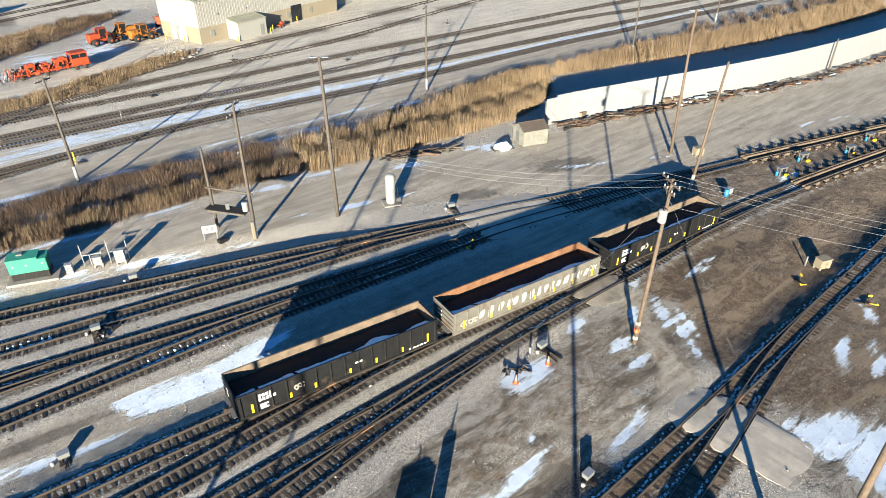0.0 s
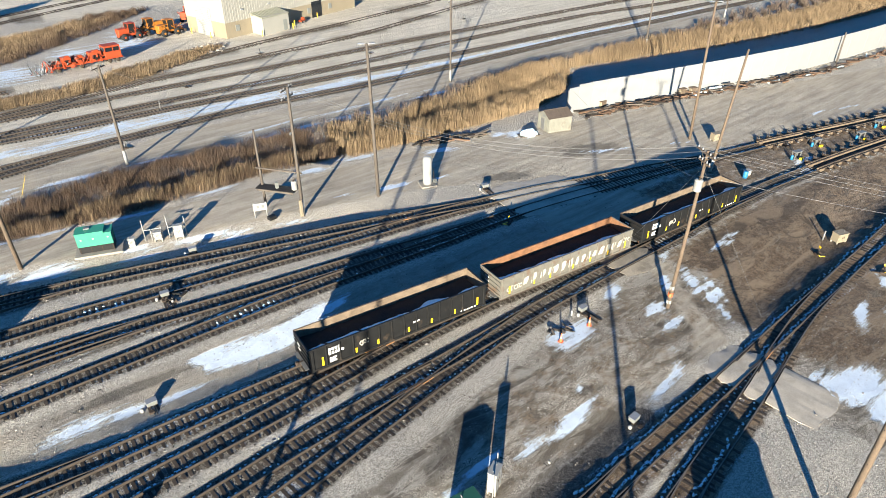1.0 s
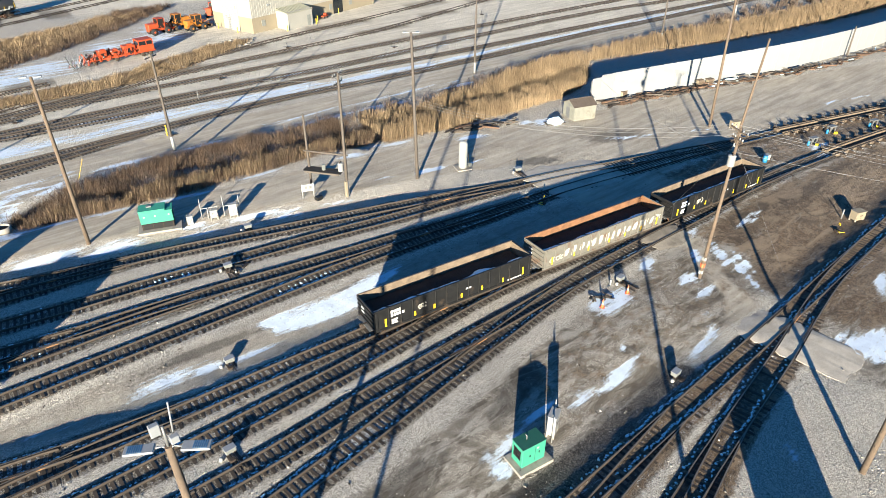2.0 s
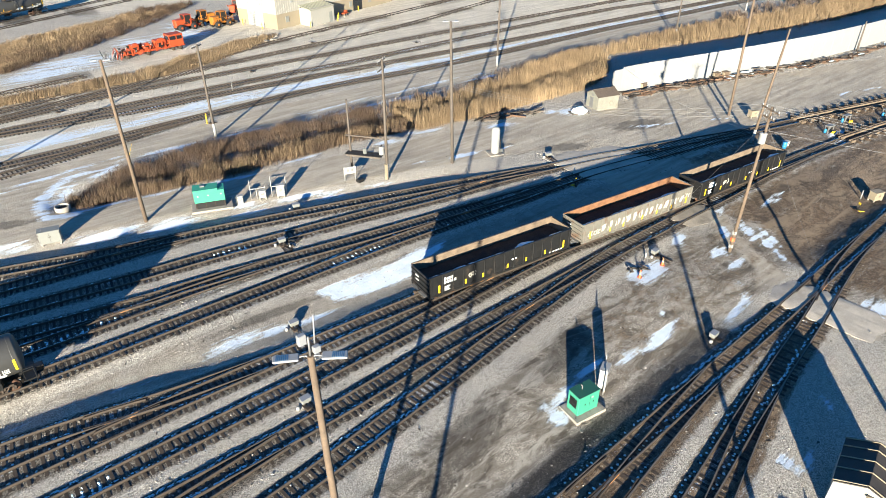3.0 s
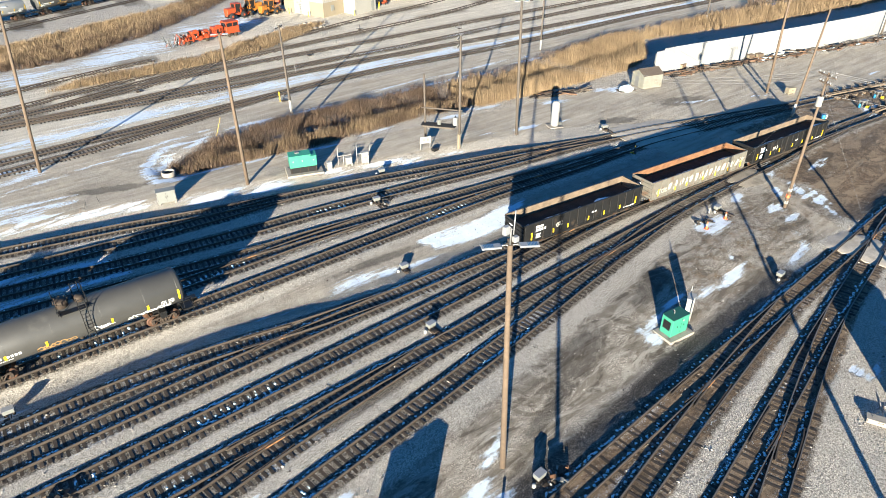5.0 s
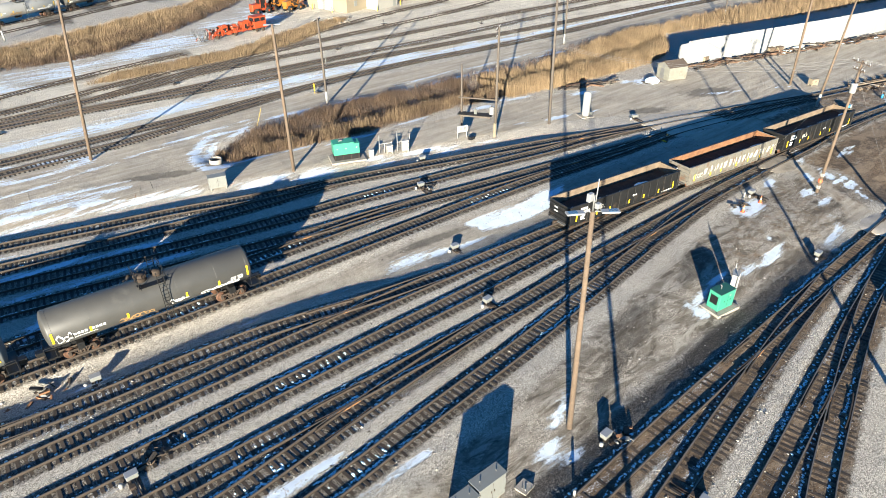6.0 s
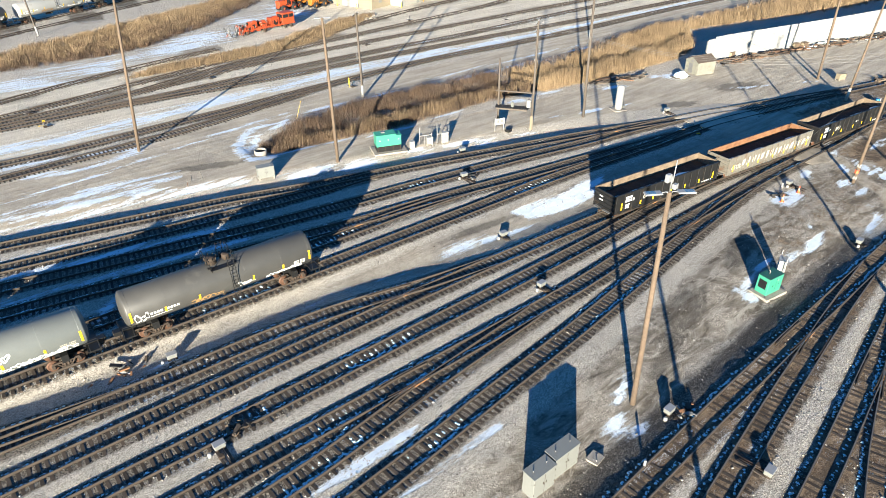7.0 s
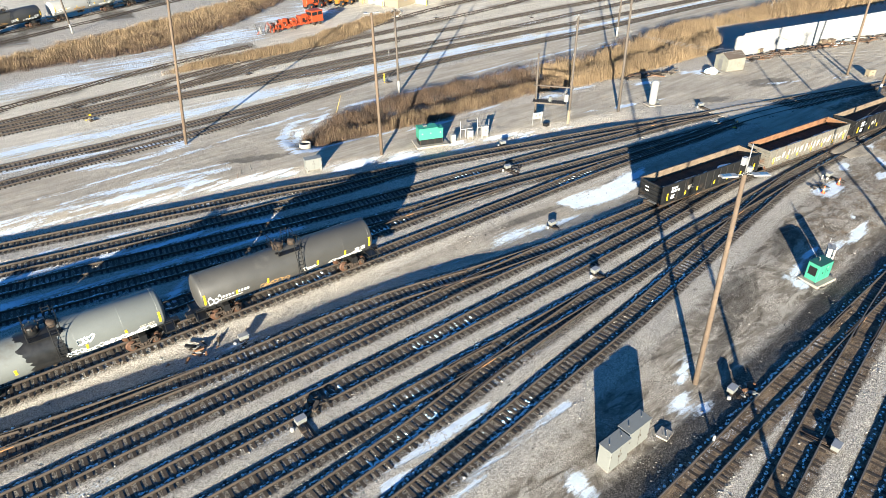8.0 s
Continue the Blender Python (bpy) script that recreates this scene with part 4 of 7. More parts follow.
def coupler(parent, x, s):
    bm = bmesh.new()
    box(bm, x + s * 0.22, 0, 0.88, 0.55, 0.2, 0.2, bevel=0.02)
    box(bm, x + s * 0.56, 0.03, 0.82, 0.24, 0.3, 0.32, bevel=0.05)
    rod(bm, (x - s * 0.1, 0.7, 1.0), (x + s * 0.12, 0.1, 1.1), 0.018, n=6)
    rod(bm, (x + s * 0.05, 0.3, 0.85), (x + s * 0.5, 0.35, 0.5), 0.03, n=6)
    part("coupler", bm, TRUCK, parent, "rusty knuckle coupler with air hose")


GON_L, GON_W, GON_FLOOR, GON_TOP = 16.3, 3.06, 1.2, 3.05


def gondola(m, outer, inner, label, seed, painted=False):
    car = thing("gondola_car", label, "railcar", m, group="coupled gondola cars")
    L, W, lo, hi = GON_L, GON_W, GON_FLOOR, GON_TOP
    for s in (1, -1):
        bm = bmesh.new()
        box(bm, 0, s * (W / 2 - 0.08), lo - 0.12, L - 0.1, 0.05, hi - lo + 0.1)
        for f in bm.faces:
            if f.normal.y * s < -0.5:
                f.material_index = 1
        wall = part("side_wall", bm, [outer, inner], car)
        part("top_chord", boxes((0, s * (W / 2 - 0.075), hi - 0.1, L, 0.15, 0.12), bevel=0.015), inner if s > 0 else outer, wall)
        part("side_sill", boxes((0, s * (W / 2 - 0.07), lo - 0.3, L, 0.14, 0.2), bevel=0.015), outer, wall)
        count = 14
        for k in range(count + 1):
            x = -L / 2 + 0.25 + k * (L - 0.5) / count
            wide = 0.2 if k in (0, count) else 0.11
            rb = bmesh.new()
            box(rb, x, s * (W / 2 - 0.0), lo - 0.12, wide, 0.11, hi - lo + 0.04, bevel=0.02)
            part("rib", rb, outer, wall)
        for x in (-7.1, -4.3, -2.4, 0.4, 2.6, 4.9, 7.2):
            tall_mark = 0.8 if abs(x) > 7 else 0.45
            part("reflector", boxes((x, s * (W / 2 + 0.01), lo + 0.05, 0.17, 0.02, tall_mark)), YELLOW, wall, "yellow reflector strip")
        if not painted:
            tx = bmesh.new()
            for row, (z, n_letters, h) in enumerate(((2.38, 4, 0.28), (2.02, 5, 0.28), (1.62, 5, 0.13), (1.45, 4, 0.13), (1.28, 5, 0.13))):
                letters(tx, -6.5 if s < 0 else 5.1, z, s * (W / 2 + 0.0), h, n_letters)
            letters(tx, 0.9, 1.95, s * (W / 2), 0.16, 4)
            letters(tx, 5.6, 1.15, s * (W / 2), 0.14, 5, wide=1.6, gap=0.8)
            tagged(part("lettering", tx, WHITE_MARK, wall, "white painted marks"), kind="stuff")
            sc = bmesh.new()
            scrawl(sc, -4.0, -3.3, 1.75, 0.6, s * (W / 2 + 0.012), seed + s)
            tagged(part("scrawl", sc, CREAM_MARK, wall), kind="stuff")
        else:
            sc = bmesh.new()
            rng = random.Random(seed)
            x = -5.6
            while x < 6.4:
                w, h = rng.uniform(0.45, 0.75), rng.uniform(0.7, 1.15)
                ring = []
                for k in range(9):
                    a = 2 * math.pi * k / 9
                    square = lambda v: math.copysign(abs(v) ** 0.45, v)
                    ring.append((x + w / 2 + w / 2 * square(math.cos(a)) * rng.uniform(0.55, 1.1) + 0.12 * math.sin(a), 1.95 + h / 2 * square(math.sin(a)) * rng.uniform(0.7, 1.1)))
                y = s * (W / 2 - 0.04)
                low, top = [sc.verts.new((px, y, pz)) for px, pz in ring], [sc.verts.new((px, y + s * 0.012, pz)) for px, pz in ring]
                sc.faces.new(top)
                for k in range(9):
                    sc.faces.new((low[k], low[(k + 1) % 9], top[(k + 1) % 9], top[k]))
                x += w + rng.uniform(0.1, 0.35)
            scrawl(sc, -7.4, -5.9, 1.5, 0.7, s * (W / 2 + 0.012), seed + 3)
            scrawl(sc, 6.3, 7.6, 1.9, 0.6, s * (W / 2 + 0.012), seed + 4)
            tagged(part("graffiti", sc, CREAM_MARK, wall, "bulbous cream graffiti along the side"), kind="stuff")
    for s in (1, -1):
        bm = bmesh.new()
        box(bm, s * (L / 2 - 0.08), 0, lo - 0.12, 0.06, W - 0.12, hi - lo + 0.1)
        for f in bm.faces:
            if f.normal.x * s < -0.5:
                f.material_index = 1
        end = part("end_wall", bm, [outer, inner], car)
        for z in (1.25, 1.7, 2.15, 2.6, 2.93):
            part("end_rib", boxes((s * (L / 2 - 0.0), 0, z, 0.1, W - 0.1, 0.13), bevel=0.02), outer, end)
        for z in (0.9, 1.3, 1.7, 2.1, 2.5, 2.9):
            part("rung", rods(((s * (L / 2 + 0.1), -s * 1.0, z), (s * (L / 2 + 0.1), -s * 1.4, z), 0.02), n=6), outer, end)
        part("end_platform", boxes((s * (L / 2 + 0.12), 0, 1.02, 0.3, 2.3, 0.05)), GALV, end, "grey steel end step")
        each("end_mark", [(s * (L / 2 + 0.052), 0.4, z, 0.012, 0.5, 0.13) for z in (2.36, 1.94)], WHITE_MARK, end)
        wheel_box = bmesh.new()
        lathe(wheel_box, [(0.2, 0), (0.24, 0.0), (0.24, 0.04), (0.2, 0.04)], n=14, m=Matrix.Translation((s * (L / 2 + 0.12), 0.9, 1.9)) @ Matrix.Rotation(radians(90), 4, "Y"))
        part("brake_wheel", wheel_box, outer, end)
        coupler(car, s * (L / 2 - 0.05), s)
        truck(car, s * (L / 2 - 2.1))
    part("floor", boxes((0, 0, lo - 0.1, L - 0.2, W - 0.2, 0.1)), COAL, car, "dark dirty floor")
    under = bmesh.new()
    box(under, 0, 0, 0.75, L - 0.4, 0.5, 0.36)
    for x in (-4, -1.5, 1.5, 4):
        box(under, x, 0, 0.95, 0.12, W - 0.3, 0.15)
    rod(under, (-1.0, -0.7, 0.75), (0.2, -0.7, 0.75), 0.22, n=12)
    part("underframe", under, TRUCK, car)
    rng = random.Random(seed)
    drift, load = bmesh.new(), bmesh.new()
    for bmx, (y0, y1), top, gap in ((drift, (-1.4, -0.2), 0.74, 0.07), (load, (-1.42, 1.42), 0.25, 0.0)):
        nx = 60
        rows = []
        for k in range(nx + 1):
            x = -L / 2 + 0.3 + k * (L - 0.6) / nx
            far = y1 + (0.5 * noise.noise(Vector((0.45 * x, seed, 0))) + 0.08 * rng.random() if gap else 0)
            row = []
            for j in range(5):
                y = y0 + (far - y0) * j / 4
                wave = 0.5 + 0.5 * noise.noise(Vector((0.5 * x, y, seed)))
                row.append(bmx.verts.new((x, y, lo + 0.88 + (top * (1 - 0.9 * (j / 4) ** 1.3) * (0.8 + 0.3 * wave) if gap else top * 0.6 * rng.random()))))
            rows.append(row)
        for p, q in zip(rows, rows[1:]):
            if gap and rng.random() < gap:
                continue
            for j in range(4):
                bmx.faces.new((p[j], q[j], q[j + 1], p[j + 1])).smooth = True
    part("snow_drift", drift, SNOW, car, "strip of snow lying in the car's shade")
    part("residue", load, COAL, car, "dark crumbs of old load")
    return car


for gx, outer, inner, text, painted in (
    (17.3, GON_BLACK, RUST_DARK, "empty black steel gondola car with yellow reflectors on the rails", False),
    (34.8, GON_GREY, RUST, "empty faded grey gondola car with graffiti and a rusty inside", True),
    (52.3, GON_BLACK, RUST_DARK, "empty black steel gondola car coupled at the end of the string", False),
):
    gondola(on_line("n4", gx), outer, inner, text, int(gx), painted)


TANK_R, TANK_Z, TANK_L = 1.52, 2.9, 16.2


def tank_car(m, paint, label, seed, band=False, group="coupled tank cars"):
    car = thing("tank_car", label, "railcar", m, group=group)
    R, L = TANK_R, TANK_L
    bm = bmesh.new()
    ends = [(R * math.sin(a), (L / 2 - 0.38) + 0.38 * math.cos(a)) for a in [radians(d) for d in (0, 15, 30, 45, 60, 75, 90)]]
    lathe(bm, [(r, -h) for r, h in ends] + [(R + 0.004, -2.3), (R + 0.004, 2.3)] + [(r, h) for r, h in reversed(ends)], n=40, axis="X", m=Matrix.Translation((0, 0, TANK_Z)))
    shell = part("tank_shell", bm, paint, car)
    for x in (-L / 2 + 0.6, -4.9, -1.7, 1.7, 4.9, L / 2 - 0.6):
        seams = bmesh.new()
        lathe(seams, [(R, x - 0.02), (R + 0.008, x - 0.01), (R + 0.008, x + 0.01), (R, x + 0.02)], n=40, axis="X", m=Matrix.Translation((0, 0, TANK_Z)))
        part("weld_seam", seams, paint, shell)
    if band:
        bb = bmesh.new()
        lathe(bb, [(R + 0.012, -1.5), (R + 0.012, -1.0), (R + 0.012, 0.6), (R + 0.012, 1.1)], n=72, axis="X", m=Matrix.Translation((0, 0, TANK_Z)))
        for v in bb.verts:  # the spill runs down in uneven tongues
            if v.co.x < -1.3 or v.co.x > 0.9:
                v.co.x += 0.7 * noise.noise(Vector((3.0 + seed, 1.3 * v.co.y, 1.3 * v.co.z))) + 0.3 * noise.noise(Vector((seed, 5.0 * v.co.y, 5.0 * v.co.z)))
        part("spill_band", bb, TANK_BAND, shell, "black stained band round the middle")

    def side(x, z, lift=0.012, s=-1):
        a = math.asin(max(-0.98, min(0.98, (z - TANK_Z) / R)))
        return Vector((x, s * (R + lift) * math.cos(a), TANK_Z + (R + lift) * math.sin(a)))

    for s in (-1, 1):
        for x in (-7.6, -5.0, -2.3, 2.3, 5.0, 7.5):
            marks = bmesh.new()
            high = 0.95 if abs(x) > 7 else 0.5
            z0 = 2.35 if abs(x) > 7 else 2.3
            rows = [(side(x - 0.085, z0 + high * k / 5, 0.02, s), side(x + 0.085, z0 + high * k / 5, 0.02, s)) for k in range(6)]
            rows = [[marks.verts.new(v) for v in r] for r in rows]
            for p, q in zip(rows, rows[1:]):
                marks.faces.new((p[0], p[1], q[1], q[0]))
            part("reflector", marks, YELLOW, shell, "yellow reflector strip")
        text = bmesh.new()
        for x0, z, h, n_letters in ((-6.2, 2.5, 0.28, 9), (-6.2, 2.22, 0.13, 14), (6.0, 2.42, 0.13, 9), (6.0, 2.58, 0.13, 9), (6.0, 2.26, 0.13, 9), (1.6, 2.2, 0.12, 8), (4.2, 4.05, 0.36, 9)):
            if z > 4 and s < 0:
                continue
            for k in range(n_letters):
                if k == 4 and n_letters == 9:
                    continue
                x = x0 + k * h * 0.92
                q = [side(x, z, s=s), side(x + h * 0.66, z, s=s), side(x + h * 0.66, z + h * 0.8, s=s), side(x, z + h * 0.8, s=s)]
                text.faces.new([text.verts.new(v) for v in q])
        tagged(part("lettering", text, WHITE_MARK if not band else CREAM_MARK, shell, "painted car marks"), kind="stuff")
        sc = bmesh.new()
        follow = lambda x, z: side(x, z, 0.016, s)
        scrawl(sc, -7.4, -6.3, 2.05, 0.95, 0, seed + s, follow)
        scrawl(sc, 3.4, 6.4, 1.95, 0.4, 0, seed + 5 + s, follow)
        scrawl(sc, 0.9, 2.1, 2.1, 0.6, 0, seed + 9 + s, follow)
        if band:
            scrawl(sc, 1.9, 6.8, 1.9, 0.6, 0, seed + 13 + s, follow)
            scrawl(sc, 1.7, 2.8, 2.9, 0.8, 0, seed + 15 + s, follow)
        tagged(part("graffiti", sc, WHITE_MARK, shell, "white looping graffiti low on the side"), kind="stuff")
        if not band:
            so = bmesh.new()
            scrawl(so, -3.0, -0.4, 1.95, 0.5, 0, seed + 21 + s, follow)
            tagged(part("graffiti", so, ORANGE_MARK, shell, "orange graffiti low on the side"), kind="stuff")
    dome = bmesh.new()
    lathe(dome, [(0, 0.62), (0.42, 0.6), (0.46, 0.52), (0.46, 0.0), (0, 0)], n=20, m=Matrix.Translation((-0.5, 0, TANK_Z + R - 0.08)))
    manway = part("manway", dome, TRUCK if not band else TANK_BAND, car, "round bolted manway")
    for k in range(8):
        a = k * math.pi / 4
        dome = bmesh.new()
        rod(dome, (-0.5 + 0.5 * math.cos(a), 0.5 * math.sin(a), TANK_Z + R + 0.3), (-0.5 + 0.5 * math.cos(a), 0.5 * math.sin(a), TANK_Z + R + 0.6), 0.035, n=6)
        part("bolt", dome, TRUCK, manway)
    fit_bm = bmesh.new()
    lathe(fit_bm, [(0, 0.5), (0.3, 0.48), (0.34, 0.4), (0.34, 0.0), (0, 0)], n=16, m=Matrix.Translation((0.75, 0, TANK_Z + R - 0.06)))
    rod(fit_bm, (0.4, 0.4, TANK_Z + R - 0.1), (0.4, 0.4, TANK_Z + R + 0.4), 0.09, n=8)
    part("valve_housing", fit_bm, TRUCK, car)
    deck = bmesh.new()
    top = TANK_Z + R + 0.02
    for y in (-1.0, 1.0):
        box(deck, 0.1, y, top - 0.15, 2.0, 0.5, 0.04)
        for x in (-0.8, 1.0):
            rod(deck, (x, y, top), (x, y * 0.98, TANK_Z + 1.1), 0.03, n=6)
    for x in (-0.9, 1.1):
        box(deck, x, 0, top - 0.15, 0.25, 1.6, 0.04)
    part("platform", deck, BLACK, car, "steel walkway round the fittings")
    for x in (-0.95, 1.15):
        hoop = [(x, -1.2, top - 0.15), (x, -1.2, top + 0.75), (x, -0.95, top + 0.85), (x, -0.3, top + 0.85), (x, -0.3, top)]
        for side_of in (1, -1):
            part("railing_hoop", tube([Vector((p[0], p[1] * side_of, p[2])) for p in hoop], 0.03, 6), BLACK, car)
            part("railing_bar", rods(((x, -1.2 * side_of, top + 0.35), (x, -0.3 * side_of, top + 0.35), 0.022), n=6), BLACK, car)
    for s in (-1, 1):
        lad = bmesh.new()
        pts = [Vector((0, s * 1.3, top + 0.9)), Vector((0, s * 1.42, top)), Vector((0, s * 1.68, TANK_Z + 0.3)), Vector((0, s * 1.68, 1.0))]
        for a, b in zip(pts, pts[1:]):
            for x in (0.45, 0.95):
                rod(lad, a + Vector((x, 0, 0)), b + Vector((x, 0, 0)), 0.03, n=6)
            steps = max(1, int((b - a).length / 0.3))
            for k in range(steps):
                p = a.lerp(b, (k + 0.5) / steps)
                rod(lad, p + Vector((0.45, 0, 0)), p + Vector((0.95, 0, 0)), 0.02, n=6)
        part("ladder", lad, BLACK, car, "black steel side ladder")
    for s in (1, -1):
        fr = bmesh.new()
        box(fr, s * (L / 2 - 0.9), 0, 0.85, 3.6, 0.55, 0.35)
        box(fr, s * (L / 2 - 0.1), 0, 1.0, 0.9, 2.7, 0.12)
        box(fr, s * (L / 2 - 2.1), 0, 1.0, 0.5, 2.7, 0.6)
        box(fr, s * (L / 2 + 0.32), 0, 0.95, 0.08, 2.8, 0.25)
        for y in (-1.35, 1.35):
            rod(fr, (s * (L / 2 + 0.3), y, 1.1), (s * (L / 2 + 0.3), y, 2.1), 0.025, n=6)
            rod(fr, (s * (L / 2 - 0.4), y, 1.1), (s * (L / 2 - 0.4), y, 2.1), 0.025, n=6)
            rod(fr, (s * (L / 2 + 0.3), y, 2.1), (s * (L / 2 - 0.4), y, 2.1), 0.025, n=6)
            rod(fr, (s * (L / 2 + 0.25), y, 1.0), (s * (L / 2 + 0.25), y, 0.45), 0.025, n=6)
            rod(fr, (s * (L / 2 - 0.15), y, 1.0), (s * (L / 2 - 0.15), y, 0.45), 0.025, n=6)
            rod(fr, (s * (L / 2 + 0.25), y, 0.45), (s * (L / 2 - 0.15), y, 0.45), 0.025, n=6)
        part("end_frame", fr, BLACK, car, "end sill with hand rails and steps")
        coupler(car, s * (L / 2 + 0.25), s)
        truck(car, s * (L / 2 - 2.1))
    tray = bmesh.new()
    rod(tray, (-1.2, 0.5, 1.05), (0.2, 0.5, 1.05), 0.2, n=12)
    rod(tray, (0.0, 0, 1.4), (0.0, 0, 1.0), 0.18, n=10)
    part("bottom_outlet", tray, TRUCK, car)
    return car


tank_car(on_line("tt", -27.8), TANK_DARK, "dark olive grey tank car with graffiti and yellow reflectors", 3)
tank_car(on_line("tt", -46.4), TANK_LIGHT, "pale grey tank car with a black stained middle band", 8, True)
tank_car(on_line("tt", -65.0), TANK_LIGHT, "pale grey tank car coupled behind another tank car", 15, True)
for far_x, paint, text, seed in ((-31.6, TANK_DARK, "dark tank car standing on a far siding", 21), (-14.4, WHITE, "white tank car standing on a far siding", 31), (2.8, TANK_DARK, "dark tank car coupled behind a white one on a far siding", 29)):
    tank_car(on_line("far_h", far_x), paint, text, seed, group="tank cars on the far siding")


# ---- car retarders ----
def retarder(key, x0, x1):
    """Brake beams along both rails, with a heavy lever bracket on either side every two metres."""
    line = [p for p in LINES[key] if x0 <= p.x <= x1]
    unit = thing("car_retarder", "dusty steel car retarder with brake beams along both rails", "car retarder", group="car retarders")
    for side in (-1, 1):
        for off in (-0.2, 0.2):
            bm = bmesh.new()
            last = None
            for k, p in enumerate(line):
                way = (line[min(k + 1, len(line) - 1)] - line[max(k - 1, 0)]).normalized()
                left = Vector((-way.y, way.x, 0))
                c = p + left * (side * GAUGE / 2 + off)
                ring = [bm.verts.new(c + left * u + Vector((0, 0, z))) for u, z in ((-0.11, 0.02), (-0.11, 0.3), (-0.07, 0.36), (0.07, 0.36), (0.11, 0.3), (0.11, 0.02))]
                if last:
                    for j in range(6):
                        bm.faces.new((last[j], last[(j + 1) % 6], ring[(j + 1) % 6], ring[j]))
                if k in (0, len(line) - 1):
                    bm.faces.new(ring)
                last = ring
            part("brake_beam", bm, RUST_DARK, unit, "dusty brake beam")
        for k in range(1, len(line) - 1, 2):
            p, way = line[k], (line[k + 1] - line[k - 1]).normalized()
            left = Vector((-way.y, way.x, 0))
            c = p + left * side * 1.5
            m = Matrix.Translation(c) @ Matrix.Rotation(math.atan2(way.y, way.x), 4, "Z")
            bm = bmesh.new()
            box(bm, 0, 0, -0.1, 0.62, 0.5, 0.42, bevel=0.05, m=m)
            box(bm, -0.2, -side * 0.3, 0.05, 0.12, 0.7, 0.34, bevel=0.02, m=m)
            box(bm, 0.2, -side * 0.3, 0.05, 0.12, 0.7, 0.34, bevel=0.02, m=m)
            rod(bm, m @ Vector((-0.2, side * 0.1, 0.3)), m @ Vector((-0.28, side * 0.25, 0.62)), 0.06, n=6)
            rod(bm, m @ Vector((0.2, side * 0.1, 0.3)), m @ Vector((0.28, side * 0.25, 0.62)), 0.06, n=6)
            bracket = part("lever_bracket", bm, TRUCK, unit)
            cap = bmesh.new()
            rod(cap, m @ Vector((0, side * 0.1, 0.3)), m @ Vector((0, side * 0.1, 0.4)), 0.19, 0.17, n=10)
            part("cylinder_cap", cap, GALV, bracket, "pale cylinder cap")


retarder("tt", 79.0, 110.0)
retarder("n4", 77.5, 110.0)


def valve_stand(x, y, turn):
    """A small white framed valve table with a blue air bottle and a yellow box."""
    v = thing("valve_stand", "white valve table with a blue air bottle and yellow box", "valve stand", pose(x, y, 0, 0, 0, turn), group="valve stands")
    part("table_top", boxes((0, 0, 0.85, 1.3, 0.7, 0.14), bevel=0.02), GALV, v)
    for u in (-0.5, 0.5):
        for w in (-0.25, 0.25):
            part("leg", boxes((u, w, -0.1, 0.1, 0.1, 0.96)), GALV, v)
    bm = bmesh.new()
    lathe(bm, [(0, 0.62), (0.12, 0.6), (0.18, 0.5), (0.18, 0.0), (0, 0.0)], n=14, m=Matrix.Translation((-0.95, -0.15, 0)))
    part("air_bottle", bm, BLUE, v, "blue air bottle")
    part("valve_box", boxes((0.1, -0.75, 0, 0.5, 0.3, 0.3), bevel=0.03), YELLOW, v, "yellow valve box")


for row in ((86.0, 30.2, -15), (100.3, 27.6, -12), (93.4, 27.4, -15), (79.6, 29.9, -15)):
    valve_stand(*row)
# ---- poles and wires ----
def pole_shaft(pole, high, lean, r0, r1, wood, painted_foot=False):
    top = Vector((lean[0], lean[1], high))
    bm = bmesh.new()
    rod(bm, (0, 0, -0.4), top, r0, r1, n=12)
    part("shaft", bm, wood, pole)
    if painted_foot:
        fb = bmesh.new()
        rod(fb, top * (0.1 / high), top * (2.0 / high), r0 + 0.012, r0 + 0.008, n=12)
        part("painted_foot", fb, WHITE, pole, "white painted foot")
    steps = bmesh.new()
    for z in np.arange(2.6, high - 1.0, 1.3):
        p = top * (z / high)
        rod(steps, p + Vector((-r0, 0.02, 0)), p + Vector((-r0 - 0.12, 0.02, 0)), 0.014, n=5)
    rod(steps, top * 0.02 + Vector((r0 * 0.9, -0.05, 0)), top * 0.93 + Vector((r1, -0.05, 0)), 0.02, n=5)
    part("conduit", steps, BLACK, pole, "black cable run down the pole")
    return top


def lamp_head(parent, at, way, reach, size=1.0):
    way = Vector((math.cos(radians(way)), math.sin(radians(way)), 0))
    a, b = Vector(at), Vector(at) + way * reach + Vector((0, 0, 0.12))
    arm = part("lamp_arm", rods((a, a.lerp(b, 0.4) + Vector((0, 0, 0.12)), 0.035), (a.lerp(b, 0.4) + Vector((0, 0, 0.12)), b, 0.03)), LAMP_GREY, parent)
    turn = math.degrees(math.atan2(way.y, way.x))
    c = b + way * 0.5 * size
    head = part("lamp_head", boxes((c.x, c.y, c.z - 0.05, 1.05 * size, 0.46 * size, 0.11), rz=turn, bevel=0.03), LAMP_GREY, arm, "flat pale grey lamp head")
    fins = bmesh.new()
    m = Matrix.Translation(c) @ Matrix.Rotation(radians(turn), 4, "Z")
    for k in range(7):
        box(fins, (-0.08 + k * 0.075) * size, 0, 0.058, 0.04 * size, 0.34 * size, 0.02, m=m)
    head_fins = part("cooling_fins", fins, LAMP_GLASS, arm, "bluish cooling fins")
    return head


